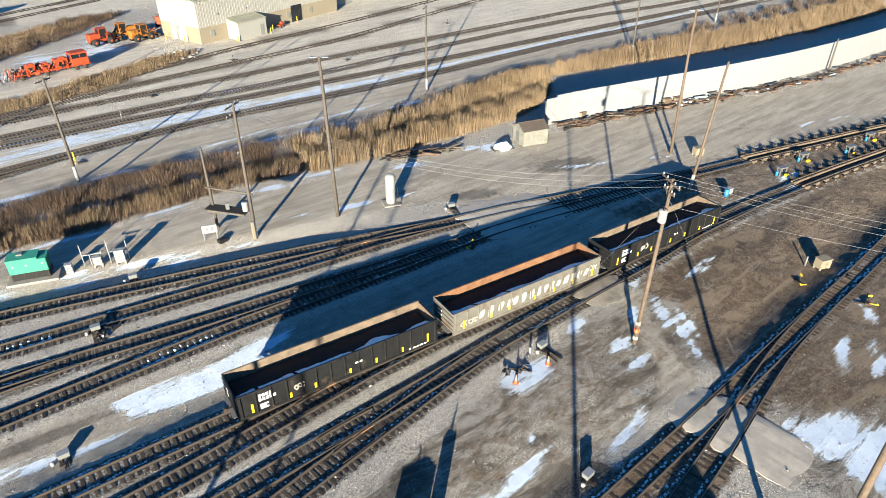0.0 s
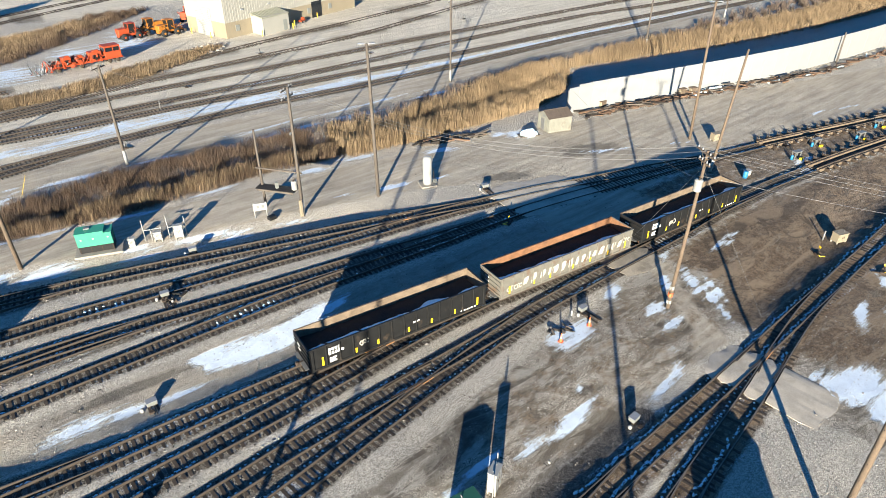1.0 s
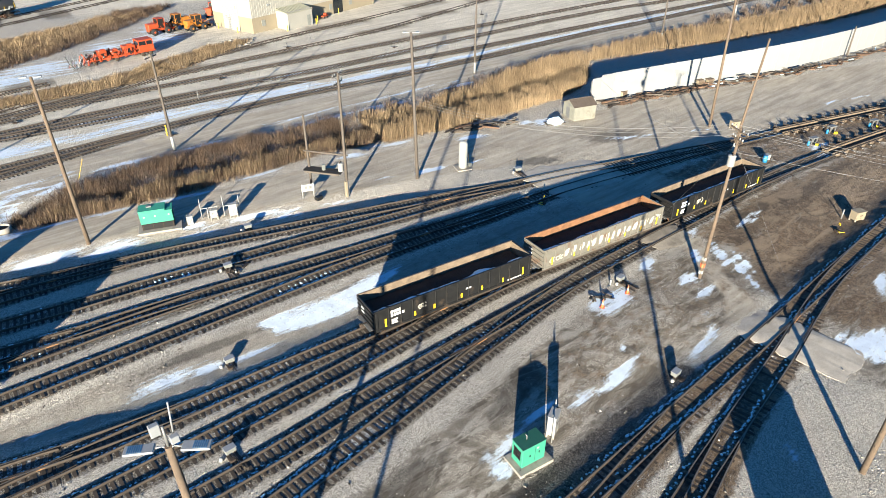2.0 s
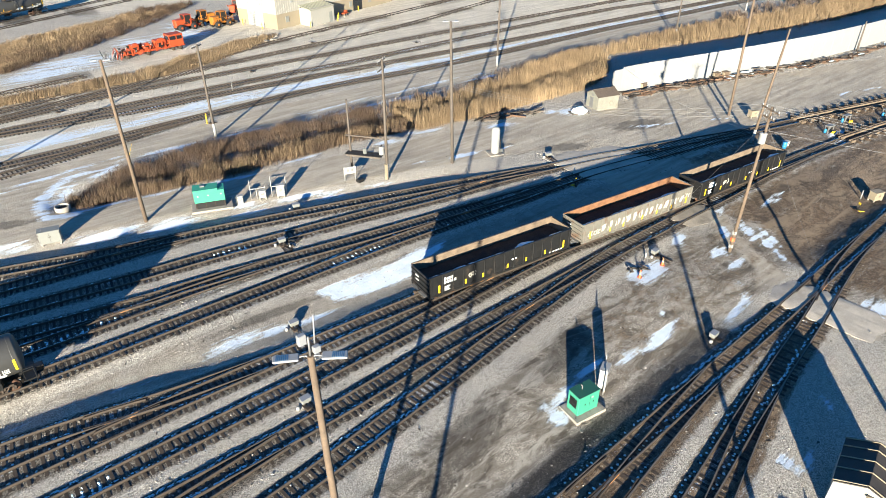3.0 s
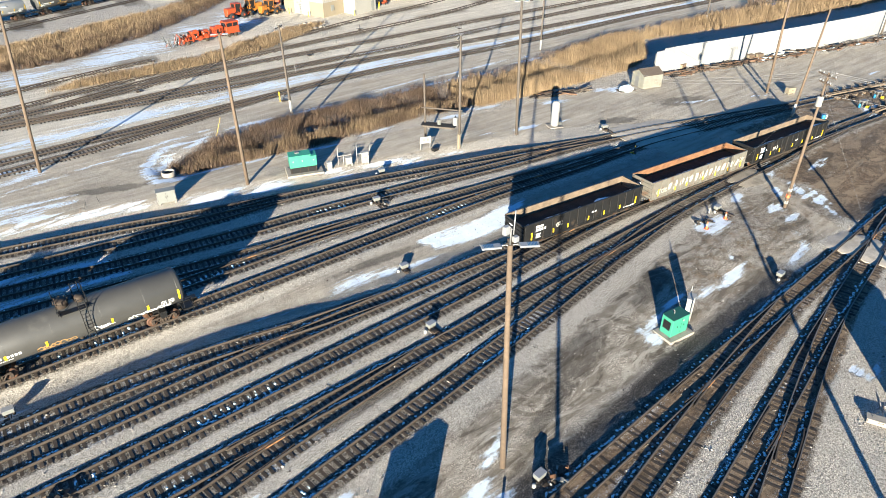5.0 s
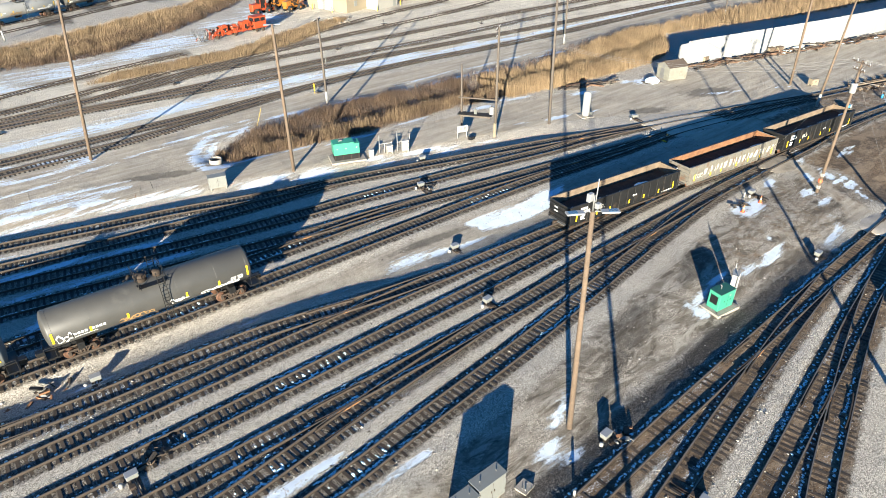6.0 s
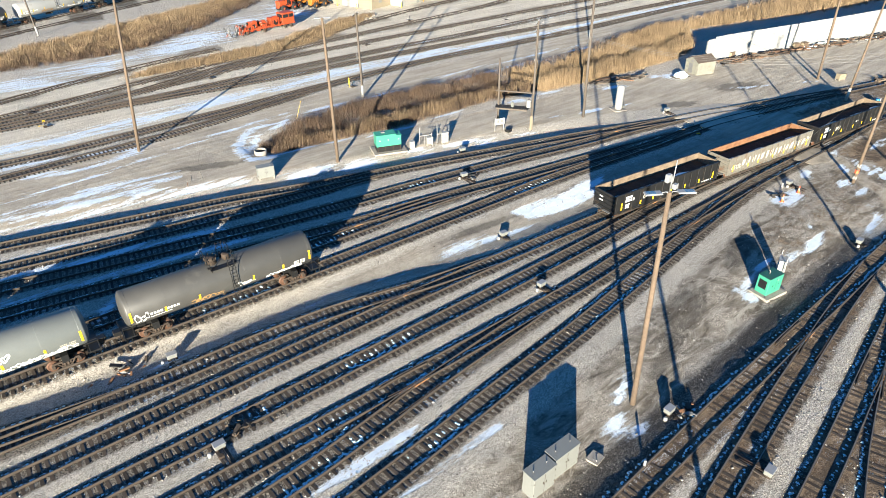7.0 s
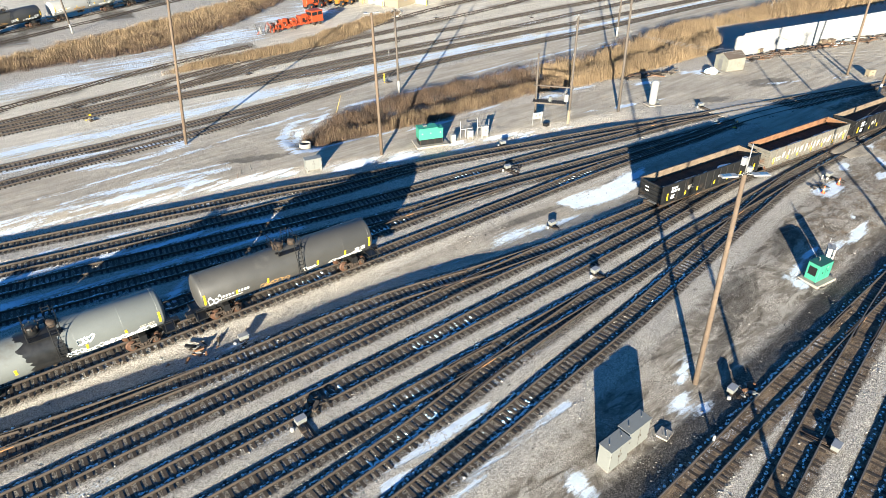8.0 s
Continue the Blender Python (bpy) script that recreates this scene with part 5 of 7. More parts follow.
def light_pole(x, y, high, lean=(0, 0), ways=(-20, 160), extra=False, wood=WOOD, label="tall wooden yard light pole with two lamp arms"):
    pole = thing("light_pole", label, "light pole", Matrix.Translation((x, y, ground_at(x, y))), group="yard light poles")
    top = pole_shaft(pole, high, lean, 0.21, 0.14, wood)
    for w in ways:
        lamp_head(pole, top - Vector((0, 0, 0.15)), w, 0.5 if extra else 0.3, 1.0 if extra else 0.6)
    if extra:
        bm = bmesh.new()
        rod(bm, top, top + Vector((0, 0, 1.0)), 0.05, n=8)
        part("mast", bm, GALV, pole)
        part("radio_box", boxes((top.x - 0.25, top.y + 0.1, top.z + 0.65, 0.36, 0.25, 0.5), bevel=0.03), LAMP_GREY, pole, "pale grey radio box")
        part("junction_box", boxes((top.x + 0.25, top.y - 0.12, top.z + 0.15, 0.32, 0.25, 0.32), bevel=0.03), LAMP_GREY, pole)
        part("antenna", rods((top + Vector((0.3, 0.1, 0.4)), top + Vector((0.42, 0.15, 1.8)), 0.035)), LAMP_GREY, pole)
    return pole


def insulators(bm, pts):
    for p in pts:
        lathe(bm, [(0, 0.22), (0.05, 0.2), (0.07, 0.12), (0.05, 0.1), (0.08, 0.05), (0.03, 0.0), (0, 0)], n=8, m=Matrix.Translation(p))


def transformer(parent, at):
    bm = bmesh.new()
    lathe(bm, [(0, 1.05), (0.2, 1.03), (0.33, 0.96), (0.35, 0.9), (0.33, 0.88), (0.33, 0.05), (0.3, 0), (0, 0)], n=20, m=Matrix.Translation(at))
    can = part("transformer", bm, WHITE, parent, "white transformer can")
    ib = bmesh.new()
    insulators(ib, [Vector(at) + Vector((0.12, 0.1, 1.0)), Vector(at) + Vector((-0.12, -0.1, 1.0))])
    part("bushing", ib, TRUCK, can)
    part("bracket", boxes((at[0] + 0.3, at[1], at[2] + 0.3, 0.3, 0.15, 0.1), (at[0] + 0.3, at[1], at[2] + 0.8, 0.3, 0.15, 0.1)), GALV, can)


def utility_pole(x, y, high, arms, turn, label, lean=(0, 0), wood=WOOD_GREY, can=None, striped=False, foot=False):
    pole = thing("utility_pole", label, "utility pole", Matrix.Translation((x, y, ground_at(x, y))), group="wooden utility poles")
    top = pole_shaft(pole, high, lean, 0.19, 0.12, wood, foot)
    for drop, wide in arms:
        m = Matrix.Translation(top - Vector((0, 0, drop))) @ Matrix.Rotation(radians(turn), 4, "Z")
        bm = bmesh.new()
        box(bm, 0, 0.12, -0.06, wide, 0.1, 0.12, m=m)
        rod(bm, m @ Vector((wide * 0.3, 0.12, 0)), m @ Vector((0, 0.1, -0.7)), 0.02, n=5)
        rod(bm, m @ Vector((-wide * 0.3, 0.12, 0)), m @ Vector((0, 0.1, -0.7)), 0.02, n=5)
        arm = part("crossarm", bm, wood, pole)
        ib = bmesh.new()
        insulators(ib, [m @ Vector((u * wide, 0.12, 0.06)) for u in (-0.46, -0.22, 0.22, 0.46)])
        part("insulators", ib, LAMP_GREY, arm)
    if can:
        transformer(pole, top * (can / high) + Vector((-0.55, -0.15, 0)))
    if striped:
        for k in range(3):
            bm = bmesh.new()
            for j in range(6):
                a = j * math.pi / 3 + k * 0.5
                box(bm, 0.2 * math.cos(a), 0.2 * math.sin(a), 0.5 + 0.75 * k, 0.02, 0.17, 0.36, rz=math.degrees(a))
            part("warning_stripe", bm, WHITE if k != 1 else CONE, pole)
    return pole, top


light_pole(-10.0, 16.2, 16.9, (-0.25, 0.35), (-36, 150), extra=True, label="tall pale wooden light pole with two lamps and a radio box")
light_pole(30.6, 55.7, 17.6, (-0.3, 0.2), (-30, 140), wood=WOOD_GREY)
light_pole(-5.0, 65.0, 17.4, (-0.1, 0.2), (-25, 155))
light_pole(-23.4, 84.2, 19.4, (1.6, -1.0), (-30, 150))
light_pole(74.4, 42.4, 18.4, (-0.3, 0.3), (-30, 150))
light_pole(26.4, 2.25, 17.5, (0.3, 0.2), (-36, 144), label="leaning wooden light pole beside a small building")
light_pole(-24.6, -1.5, 17.5, (0.0, 0.0), (-36, 144), label="wooden yard light pole behind the tracks")
light_pole(3.2, -3.0, 17.0, (0.0, 0.0), (-36, 144), label="wooden yard light pole behind the tracks")
pole_c, top_c = utility_pole(38.3, 21.6, 14.8, ((0.25, 2.6), (1.0, 1.6)), 60, "leaning wooden utility pole with a white transformer and wires", (0.85, 0.1), WOOD, can=11.6, striped=True)
pole_b, top_b = utility_pole(21.6, 57.4, 14.6, ((0.2, 2.4), (1.1, 2.4), (5.0, 0.8)), 35, "grey wooden utility pole with double crossarms", (0.0, 0.0), foot=True)
utility_pole(10.5, 83.2, 12.8, ((0.3, 2.2),), 35, "wooden utility pole with one crossarm beside the reeds", (-0.15, 0.1), foot=True)
utility_pole(65.0, 83.6, 13.6, ((0.3, 2.2),), 35, "wooden utility pole with one crossarm beside the reeds", foot=True)
utility_pole(109.5, 75.0, 12.0, ((0.3, 2.2),), 35, "wooden utility pole beside a gravel lane", foot=True)
utility_pole(66.6, 34.6, 15.2, (), 0, "bare leaning wooden pole with a white foot", (1.6, -0.3), WOOD, foot=True)
utility_pole(129.5, 46.0, 5.8, (), 0, "short bare wooden post by the white wall", (0.0, 0.0))
utility_pole(-20.8, 159.4, 12.5, ((0.3, 2.0),), 20, "pale wooden pole beside a far siding", (-0.6, 0.2), foot=True)
utility_pole(148.0, 80.0, 12.0, ((0.3, 2.2),), 35, "wooden utility pole beside a gravel lane", foot=True)


def wire(a, b, sag, r=0.01):
    a, b = Vector(a), Vector(b)
    return tube([a.lerp(b, k / 20) - Vector((0, 0, 4 * sag * (k / 20) * (1 - k / 20))) for k in range(21)], r)


c0, b0 = Vector((38.3, 21.6, 0)) + top_c, Vector((21.6, 57.4, 0)) + top_b
lines_thing = thing("power_line", "sagging aluminium overhead wires between utility poles", "overhead wire")
for off, drop in ((-1.1, 0.0), (0.0, 0.0), (1.1, 0.0)):
    side_way = Vector((math.cos(radians(60)), math.sin(radians(60)), 0)) * off
    part("wire", wire(c0 + side_way + Vector((0, 0, -0.05)), b0 + side_way * 0.8 + Vector((0, 0, -0.1)), 2.6), WIRE, lines_thing)
    part("wire", wire(c0 + side_way + Vector((0, 0, -0.05)), (72 + off, -27 + off, 13.5), 2.0), WIRE, lines_thing)
part("wire", wire(c0 - Vector((0, 0, 2.6)), (63.0, 60.0, 9.5), 1.8, 0.012), WIRE, lines_thing)
part("wire", wire(c0 - Vector((0, 0, 2.2)), (72, -27, 11.4), 1.4, 0.012), WIRE, lines_thing)
part("guy_wire", wire(c0 - Vector((0, 0, 1.2)), (44.0, 30.6, 0.0), 0.05, 0.007), WIRE, lines_thing)
part("guy_wire", wire(c0 - Vector((0, 0, 1.6)), (43.5, 15.6, 0.0), 0.05, 0.007), WIRE, lines_thing)
part("wire", wire(b0 - Vector((0, 0, 0.1)), (65.0, 83.6, 13.3), 1.6), WIRE, lines_thing)
part("wire", wire(b0 - Vector((0, 0, 0.9)), (10.5, 83.2, 12.5), 1.2), WIRE, lines_thing)

# transformer rack between two poles
rack = thing("transformer_rack", "two wooden poles with a beam, white transformer and meter panel", "transformer rack", Matrix.Translation((0, 0, 0)))
part("short_pole", rods(((19.2, 61.6, -0.3), (19.1, 61.6, 9.3), 0.16, 0.11), n=10), WOOD_GREY, rack)
part("beam", rods(((18.8, 61.9, 4.85), (21.9, 57.2, 4.95), 0.1), n=8), WOOD_GREY, rack)
for k in range(14):
    a = Vector((18.7, 61.5, 2.3)).lerp(Vector((21.3, 58.0, 2.3)), k / 13)
    part("deck_plank", boxes((a.x, a.y, 2.75, 0.3, 1.3, 0.07), rz=-53), COAL, rack, "dark deck plank")
each("deck_joist", [(20.0 + u * 0.44, 59.75 + u * 0.33, 2.53, 4.3, 0.12, 0.21) for u in (-1, 1)], WOOD_GREY, rack, rz=-53.4)
transformer(rack, (21.15, 57.75, 3.05))
part("fuse_box", boxes((20.0, 59.7, 2.82, 0.3, 0.3, 0.7)), CAB_GREY, rack)
part("meter_panel", boxes((17.7, 59.7, 0.8, 1.5, 0.12, 0.9), rz=-20, bevel=0.02), WHITE, rack, "cream meter panel on posts")
each("meter", [(17.45, 59.72, 1.15, 0.25, 0.1, 0.32), (17.95, 59.53, 1.15, 0.25, 0.1, 0.32)], GALV, rack, rz=-20)
for px, py in ((17.1, 59.95), (18.3, 59.5)):
    part("post", rods(((px, py, -0.2), (px, py, 1.8), 0.06)), WHITE, rack)
part("foot_guard", boxes((21.35, 57.2, -0.1, 0.3, 0.3, 2.0), bevel=0.02), STUCCO, rack)
part("crate", boxes((18.4, 58.6, -0.05, 0.8, 0.6, 0.4), rz=10), BLACK, rack)

# ---- generators, cabinets and boxes ----
def at(x, y, turn=0.0):
    return Matrix.Translation((x, y, ground_at(x, y))) @ Matrix.Rotation(radians(turn), 4, "Z")


def big_generator():
    g = thing("generator", "teal green generator with a dark grey base on a concrete pad", "generator", at(1.9, 63.9, -20), group="green generators")
    part("pad", boxes((0.1, -0.1, -0.1, 4.4, 2.6, 0.25), bevel=0.03), CONCRETE, g)
    part("fuel_base", boxes((0, 0, 0.15, 3.2, 1.5, 0.7), bevel=0.02), GALV, g, "dark grey fuel tank base").data.materials[0] = BLACK
    each("base_rib", [(-1.5 + k * 1.0, -0.76, 0.17, 0.07, 0.05, 0.65) for k in range(4)], TRUCK, g)
    part("housing", boxes((-0.35, 0, 0.85, 2.6, 1.55, 1.5), (1.25, 0, 0.85, 0.75, 1.55, 1.3), bevel=0.04), GREEN, g)
    part("roof", boxes((-0.35, 0, 2.34, 2.66, 1.6, 0.06), (1.27, 0, 2.14, 0.78, 1.6, 0.06)), GREEN, g)
    part("exhaust_cap", boxes((-0.6, 0.2, 2.4, 0.5, 0.4, 0.12)), GALV, g)
    each("latch", [(x, -0.79, 1.6, 0.16, 0.03, 0.16) for x in (-1.2, -0.1, 1.25)], WHITE, g)
    each("louvre_slat", [(1.63, 0, 0.95 + k * 0.15, 0.03, 1.1, 0.06) for k in range(7)], GREEN_DARK, g)


def small_generator():
    g = thing("generator", "small teal green generator with a dark roof on a concrete pad", "generator", at(10.4, 17.15, -8) @ Matrix.Diagonal((0.84, 0.86, 0.98, 1)), group="green generators")
    part("pad", boxes((0.0, -0.1, -0.1, 3.3, 2.3, 0.28), bevel=0.03), CONCRETE, g)
    part("housing", boxes((0, 0, 0.18, 2.3, 1.35, 1.75), bevel=0.04), GREEN, g)
    part("roof", boxes((0, 0, 1.92, 2.36, 1.4, 0.05), bevel=0.02), GREEN_DARK, g, "dark green roof")
    lou = bmesh.new()
    box(lou, -1.156, 0, 0.75, 0.02, 0.85, 0.85)
    for k in range(8):
        box(lou, -1.17, 0, 0.8 + k * 0.1, 0.03, 0.8, 0.05)
    part("louvre", lou, BLACK, g, "dark louvred air intake")
    seams = bmesh.new()
    box(seams, 0.1, -0.684, 0.4, 0.015, 0.015, 1.4)
    for x in (-0.4, 0.5):
        box(seams, x, -0.685, 1.0, 0.1, 0.03, 0.14)
    part("door_seam", seams, BLACK, g)
    part("badge", boxes((0.35, -0.684, 1.45, 0.22, 0.015, 0.16)), WHITE, g)
    part("exhaust", rods(((-0.2, 0.1, 1.95), (-0.2, 0.1, 2.25), 0.05), ((-0.2, 0.1, 2.25), (-0.2, 0.3, 2.3), 0.05)), GALV, g)
    part("cable", rods(((-1.3, -0.7, 0.2), (-1.6, -1.0, 0.02), 0.04), ((-1.6, -1.0, 0.02), (-0.8, -1.5, 0.02), 0.04)), BLACK, g)


def cabinet(x, y, turn, sx, sy, sz, label, material=CAB_GREY, legs=False, group="equipment cabinets"):
    c = thing("equipment_cabinet", label, "cabinet", at(x, y, turn), group=group)
    lift = 0.22 if legs else 0.05
    part("body", boxes((0, 0, lift, sx, sy, sz), bevel=0.025), material, c)
    part("roof", boxes((0, 0, lift + sz, sx + 0.08, sy + 0.08, 0.05), bevel=0.01), material, c)
    part("door_seam", boxes((0, -sy / 2 - 0.004, lift + 0.12, 0.02, 0.012, sz - 0.25)), TRUCK, c)
    for sgn in (-1, 1):
        part("door_handle", boxes((sgn * 0.12, -sy / 2 - 0.015, lift + sz * 0.5, 0.04, 0.04, 0.16)), TRUCK, c)
        each("hinge", [(sgn * (sx / 2 - 0.05), -sy / 2 - 0.004, lift + sz * v, 0.05, 0.015, 0.14) for v in (0.2, 0.75)], TRUCK, c)
    for u in (-0.3, 0.3):
        part("lifting_eye", rods(((sx * u, 0, lift + sz + 0.04), (sx * u, 0, lift + sz + 0.16), 0.03)), GALV, c)
    part("plinth", boxes((0, 0, -0.1, sx * 0.96, sy * 0.9, 0.16)) if not legs else boxes(*[(u * sx * 0.42, v * sy * 0.4, -0.1, 0.12, 0.12, 0.45) for u in (-1, 1) for v in (-1, 1)]), CONCRETE, c)
    return c


big_generator()
small_generator()
cabinet(-20.4, 15.5, 0, 1.9, 0.95, 1.85, "pale grey metal signal bungalow beside the tracks")
cabinet(-18.15, 15.7, 0, 2.2, 0.95, 1.85, "pale grey metal signal bungalow beside another one")
part("vent_pipe", rods(((-0.2, -0.2, 0), (-0.2, -0.2, 0.35), 0.05)), GALV, cabinet(-15.9, 14.7, 10, 0.9, 0.8, 0.12, "low pale concrete vault lid beside the bungalows", CONCRETE))
cabinet(-13.9, 66.7, -14, 2.0, 1.0, 1.35, "pale grey signal cabinet on legs in the snow", legs=True)
cabinet(4.75, 62.5, -18, 0.62, 0.5, 0.9, "small white utility box on a concrete slab", WHITE)
cabinet(13.3, 17.6, 25, 1.0, 0.6, 1.75, "white control box hung on a post frame", WHITE, legs=True)
cabinet(7.2, 61.9, -18, 0.8, 0.45, 0.85, "white meter cabinet hung on posts", WHITE, legs=True)
cabinet(9.1, 61.1, -18, 0.9, 0.5, 1.35, "white meter cabinet hung on posts", WHITE, legs=True)
cabinet(62.4, 17.1, -20, 1.3, 0.9, 0.95, "cream relay box on short legs", STUCCO, legs=True)
cabinet(76.6, 39.8, -20, 1.3, 0.9, 0.9, "cream relay box on short legs", STUCCO, legs=True)


def post_frame(rows, label):
    f = thing("post_frame", label, "post frame")
    for x, y, z in rows:
        part("post", rods(((x, y, -0.2), (x, y, z), 0.045)), WHITE, f)
    a, b = rows[0], rows[-1]
    part("rail", boxes(((a[0] + b[0]) / 2, (a[1] + b[1]) / 2, 1.15, math.hypot(b[0] - a[0], b[1] - a[1]), 0.05, 0.08), rz=math.degrees(math.atan2(b[1] - a[1], b[0] - a[0]))), WHITE, f)


post_frame([(6.1, 62.6, 2.4), (6.7, 62.3, 1.3), (7.7, 62.1, 1.4)], "white steel posts holding meter boxes")
post_frame([(8.3, 61.7, 2.6), (9.6, 61.3, 1.5), (9.9, 61.2, 2.2)], "white steel posts holding meter boxes")
post_frame([(12.6, 17.0, 2.3), (13.1, 17.35, 1.4), (14.0, 18.1, 2.2)], "white steel posts holding a control box")


def switch_machine(x, y, turn, label="grey switch machine box with its rods beside the points"):
    s = thing("switch_machine", label, "switch machine", at(x, y, turn) @ Matrix.Scale(0.8, 4), group="switch machines")
    part("motor_box", boxes((0, 0, 0.3, 0.95, 0.62, 0.42), bevel=0.04), CAB_GREY, s)
    part("lid", boxes((0, 0, 0.72, 1.0, 0.68, 0.05), bevel=0.02), LAMP_GREY, s)
    for u in (-0.3, 0.3):
        part("stand", boxes((u, 0, -0.05, 0.12, 0.5, 0.36)), TRUCK, s)
    for u in (-0.15, 0.1):
        part("throw_rod", rods(((u, -0.3, 0.2), (u, -2.3, 0.12), 0.035)), TRUCK, s)
    part("gear_case", boxes((-0.25, -0.9, -0.02, 0.5, 0.45, 0.3), bevel=0.05), TRUCK, s)
    bm = bmesh.new()
    lathe(bm, [(0, 0.4), (0.14, 0.38), (0.18, 0.3), (0.18, 0), (0, 0)], n=12, m=Matrix.Translation((-0.95, -0.25, 0)))
    part("junction_can", bm, WHITE, s, "small white junction can")
    for u in (-0.35, 0.35):
        part("long_tie", boxes((u, -1.2, -0.06, 0.22, 2.4, 0.16)), TIE_FAR, s)


for row in ((33.6, 35.1, -4), (-33.9, 41.7, -5), (-34.6, 30.6, 0), (-8.7, 6.9, 186), (-8.9, 14.0, 3), (25.0, 15.4, 3), (4.2, 51.4, -8), (-5.0, 30.0, 2), (41.6, 49.2, -15), (9.1, 57.5, -12), (-1.2, 38.9, -4), (31.9, 26.0, 0)):
    switch_machine(*row)


def switch_stand(x, y, turn, label="low switch stand with a yellow handle", paint=YELLOW):
    s = thing("switch_stand", label, "switch stand", at(x, y, turn), group="switch stands")
    part("base", boxes((0, 0, 0, 0.5, 0.4, 0.22), (0.5, 0, 0, 0.9, 0.2, 0.1), bevel=0.02), TRUCK, s)
    part("mast", rods(((0, 0, 0.2), (0, 0, 0.95), 0.035)), BLACK, s)
    part("target", boxes((0, 0, 0.85, 0.3, 0.03, 0.22)), paint, s)
    part("handle", rods(((-0.1, 0.1, 0.25), (-0.75, 0.35, 0.35), 0.045), ((-0.75, 0.35, 0.35), (-0.75, -0.2, 0.35), 0.045)), paint, s, "painted throw handle")


for row in ((37.7, 41.2, 20), (58.2, 17.3, 60), (59.0, 11.6, 120), (-31.0, 101.2, 10)):
    switch_stand(*row)
for row in ((-31.6, 108.5, 20), (-4.2, 107.8, 10), (47, 120.5, 10), (64, 107, 10), (28, 109, 10), (98, 118, 10), (12.0, 88.6, 0)):
    switch_stand(*row, "low switch stand with a dull grey handle", GALV)


def marker(x, y, high, material, label):
    s = thing("marker_post", label, "marker post", at(x, y))
    part("post", rods(((0, 0, -0.2), (0, 0, high), 0.09)), material, s)
    part("cap", rods(((0, 0, high), (0, 0, high + 0.06), 0.11, 0.06)), material, s)


marker(21.0, 101.4, 1.3, GALV, "pale marker post between far tracks")
marker(11.6, 89.0, 1.5, YELLOW, "yellow marker post beside a far track")
for px, py in ((26.8, 34.2), (30.7, 26.2), (-14.2, 12.2)):
    marker(px, py, 0.55, WHITE, "short white marker post in the gravel")
marker(61.6, 18.3, 1.1, GALV, "grey steel drum post beside a relay box")


def cone(x, y, turn):
    c = thing("traffic_cone", "orange traffic cone standing in old snow", "traffic cone", at(x, y, turn), group="traffic cones")
    part("foot", boxes((0, 0, 0, 0.42, 0.42, 0.04), bevel=0.02), CONE, c)
    bm = bmesh.new()
    lathe(bm, [(0, 0.85), (0.03, 0.84), (0.15, 0.04), (0, 0.04)], n=16)
    part("body", bm, CONE, c)
    band = bmesh.new()
    lathe(band, [(0.075, 0.55), (0.108, 0.35)], n=16)
    part("band", band, WHITE, c)


for row in ((27.4, 24.5, 10), (30.9, 24.4, 40)):
    cone(*row)


def barrel(x, y):
    b = thing("barrel", "blue plastic drum beside the gravel lane", "drum", at(x, y))
    bm = bmesh.new()
    lathe(bm, [(0, 0.9), (0.27, 0.9), (0.29, 0.86), (0.29, 0.62), (0.31, 0.6), (0.29, 0.58), (0.29, 0.32), (0.31, 0.3), (0.29, 0.28), (0.29, 0.03), (0, 0)], n=20)
    part("body", bm, BLUE, b)


barrel(68.6, 31.0)
cabinet(69.6, 31.3, -20, 0.8, 0.6, 0.6, "white plastic crate beside a blue drum", WHITE)

culvert = thing("culvert_end", "short pale concrete drum at the end of the reed ditch", "culvert", at(-11.3, 73.7) @ Matrix.Scale(0.85, 4))
bm = bmesh.new()
lathe(bm, [(0.55, 0.0), (0.95, 0.0), (0.95, 0.75), (0.8, 0.8), (0.75, 0.72), (0.75, 0.1)], n=28)
part("ring", bm, CONCRETE, culvert)
bm = bmesh.new()
lathe(bm, [(0.0, 0.5), (0.74, 0.45)], n=20)
part("soil_fill", bm, COAL, culvert)

tank = thing("storage_tank", "upright white cylindrical tank on a concrete pad", "storage tank", at(36.9, 54.4))
part("pad", boxes((0, 0, -0.1, 1.9, 1.7, 0.22), rz=-20, bevel=0.02), CONCRETE, tank)
bm = bmesh.new()
lathe(bm, [(0, 3.72), (0.25, 3.7), (0.45, 3.6), (0.55, 3.4), (0.56, 3.3), (0.56, 0.35), (0.5, 0.12), (0, 0.12)], n=28)
part("shell", bm, WHITE, tank)
part("pipe", rods(((0.75, 0.3, 0.1), (0.75, 0.3, 2.9), 0.05), ((0.75, 0.3, 2.9), (0.95, 0.2, 3.0), 0.05), ((1.25, 0.3, 0.1), (1.2, 0.3, 1.6), 0.05)), TRUCK, tank)
part("valve_box", boxes((0.95, -0.2, 0, 0.4, 0.35, 0.55)), CAB_GREY, tank)

# ---- sheds and buildings ----
shed = thing("shed", "small dull sheet metal shed with a dull grey gable roof", "shed", at(62.7, 57.3, -16) @ Matrix.Scale(0.9, 4))
sb = bmesh.new()
w, d, h0, h1 = 4.2, 3.4, 2.35, 3.2
pts = [(-w / 2, -d / 2), (w / 2, -d / 2), (w / 2, d / 2), (-w / 2, d / 2)]
low = [sb.verts.new((x, y, -0.05)) for x, y in pts]
eave = [sb.verts.new((x, y, h0)) for x, y in pts]
ridge = [sb.verts.new((-w / 2, 0, h1)), sb.verts.new((w / 2, 0, h1))]
sb.faces.new((low[0], low[1], eave[1], eave[0]))
sb.faces.new((low[2], low[3], eave[3], eave[2]))
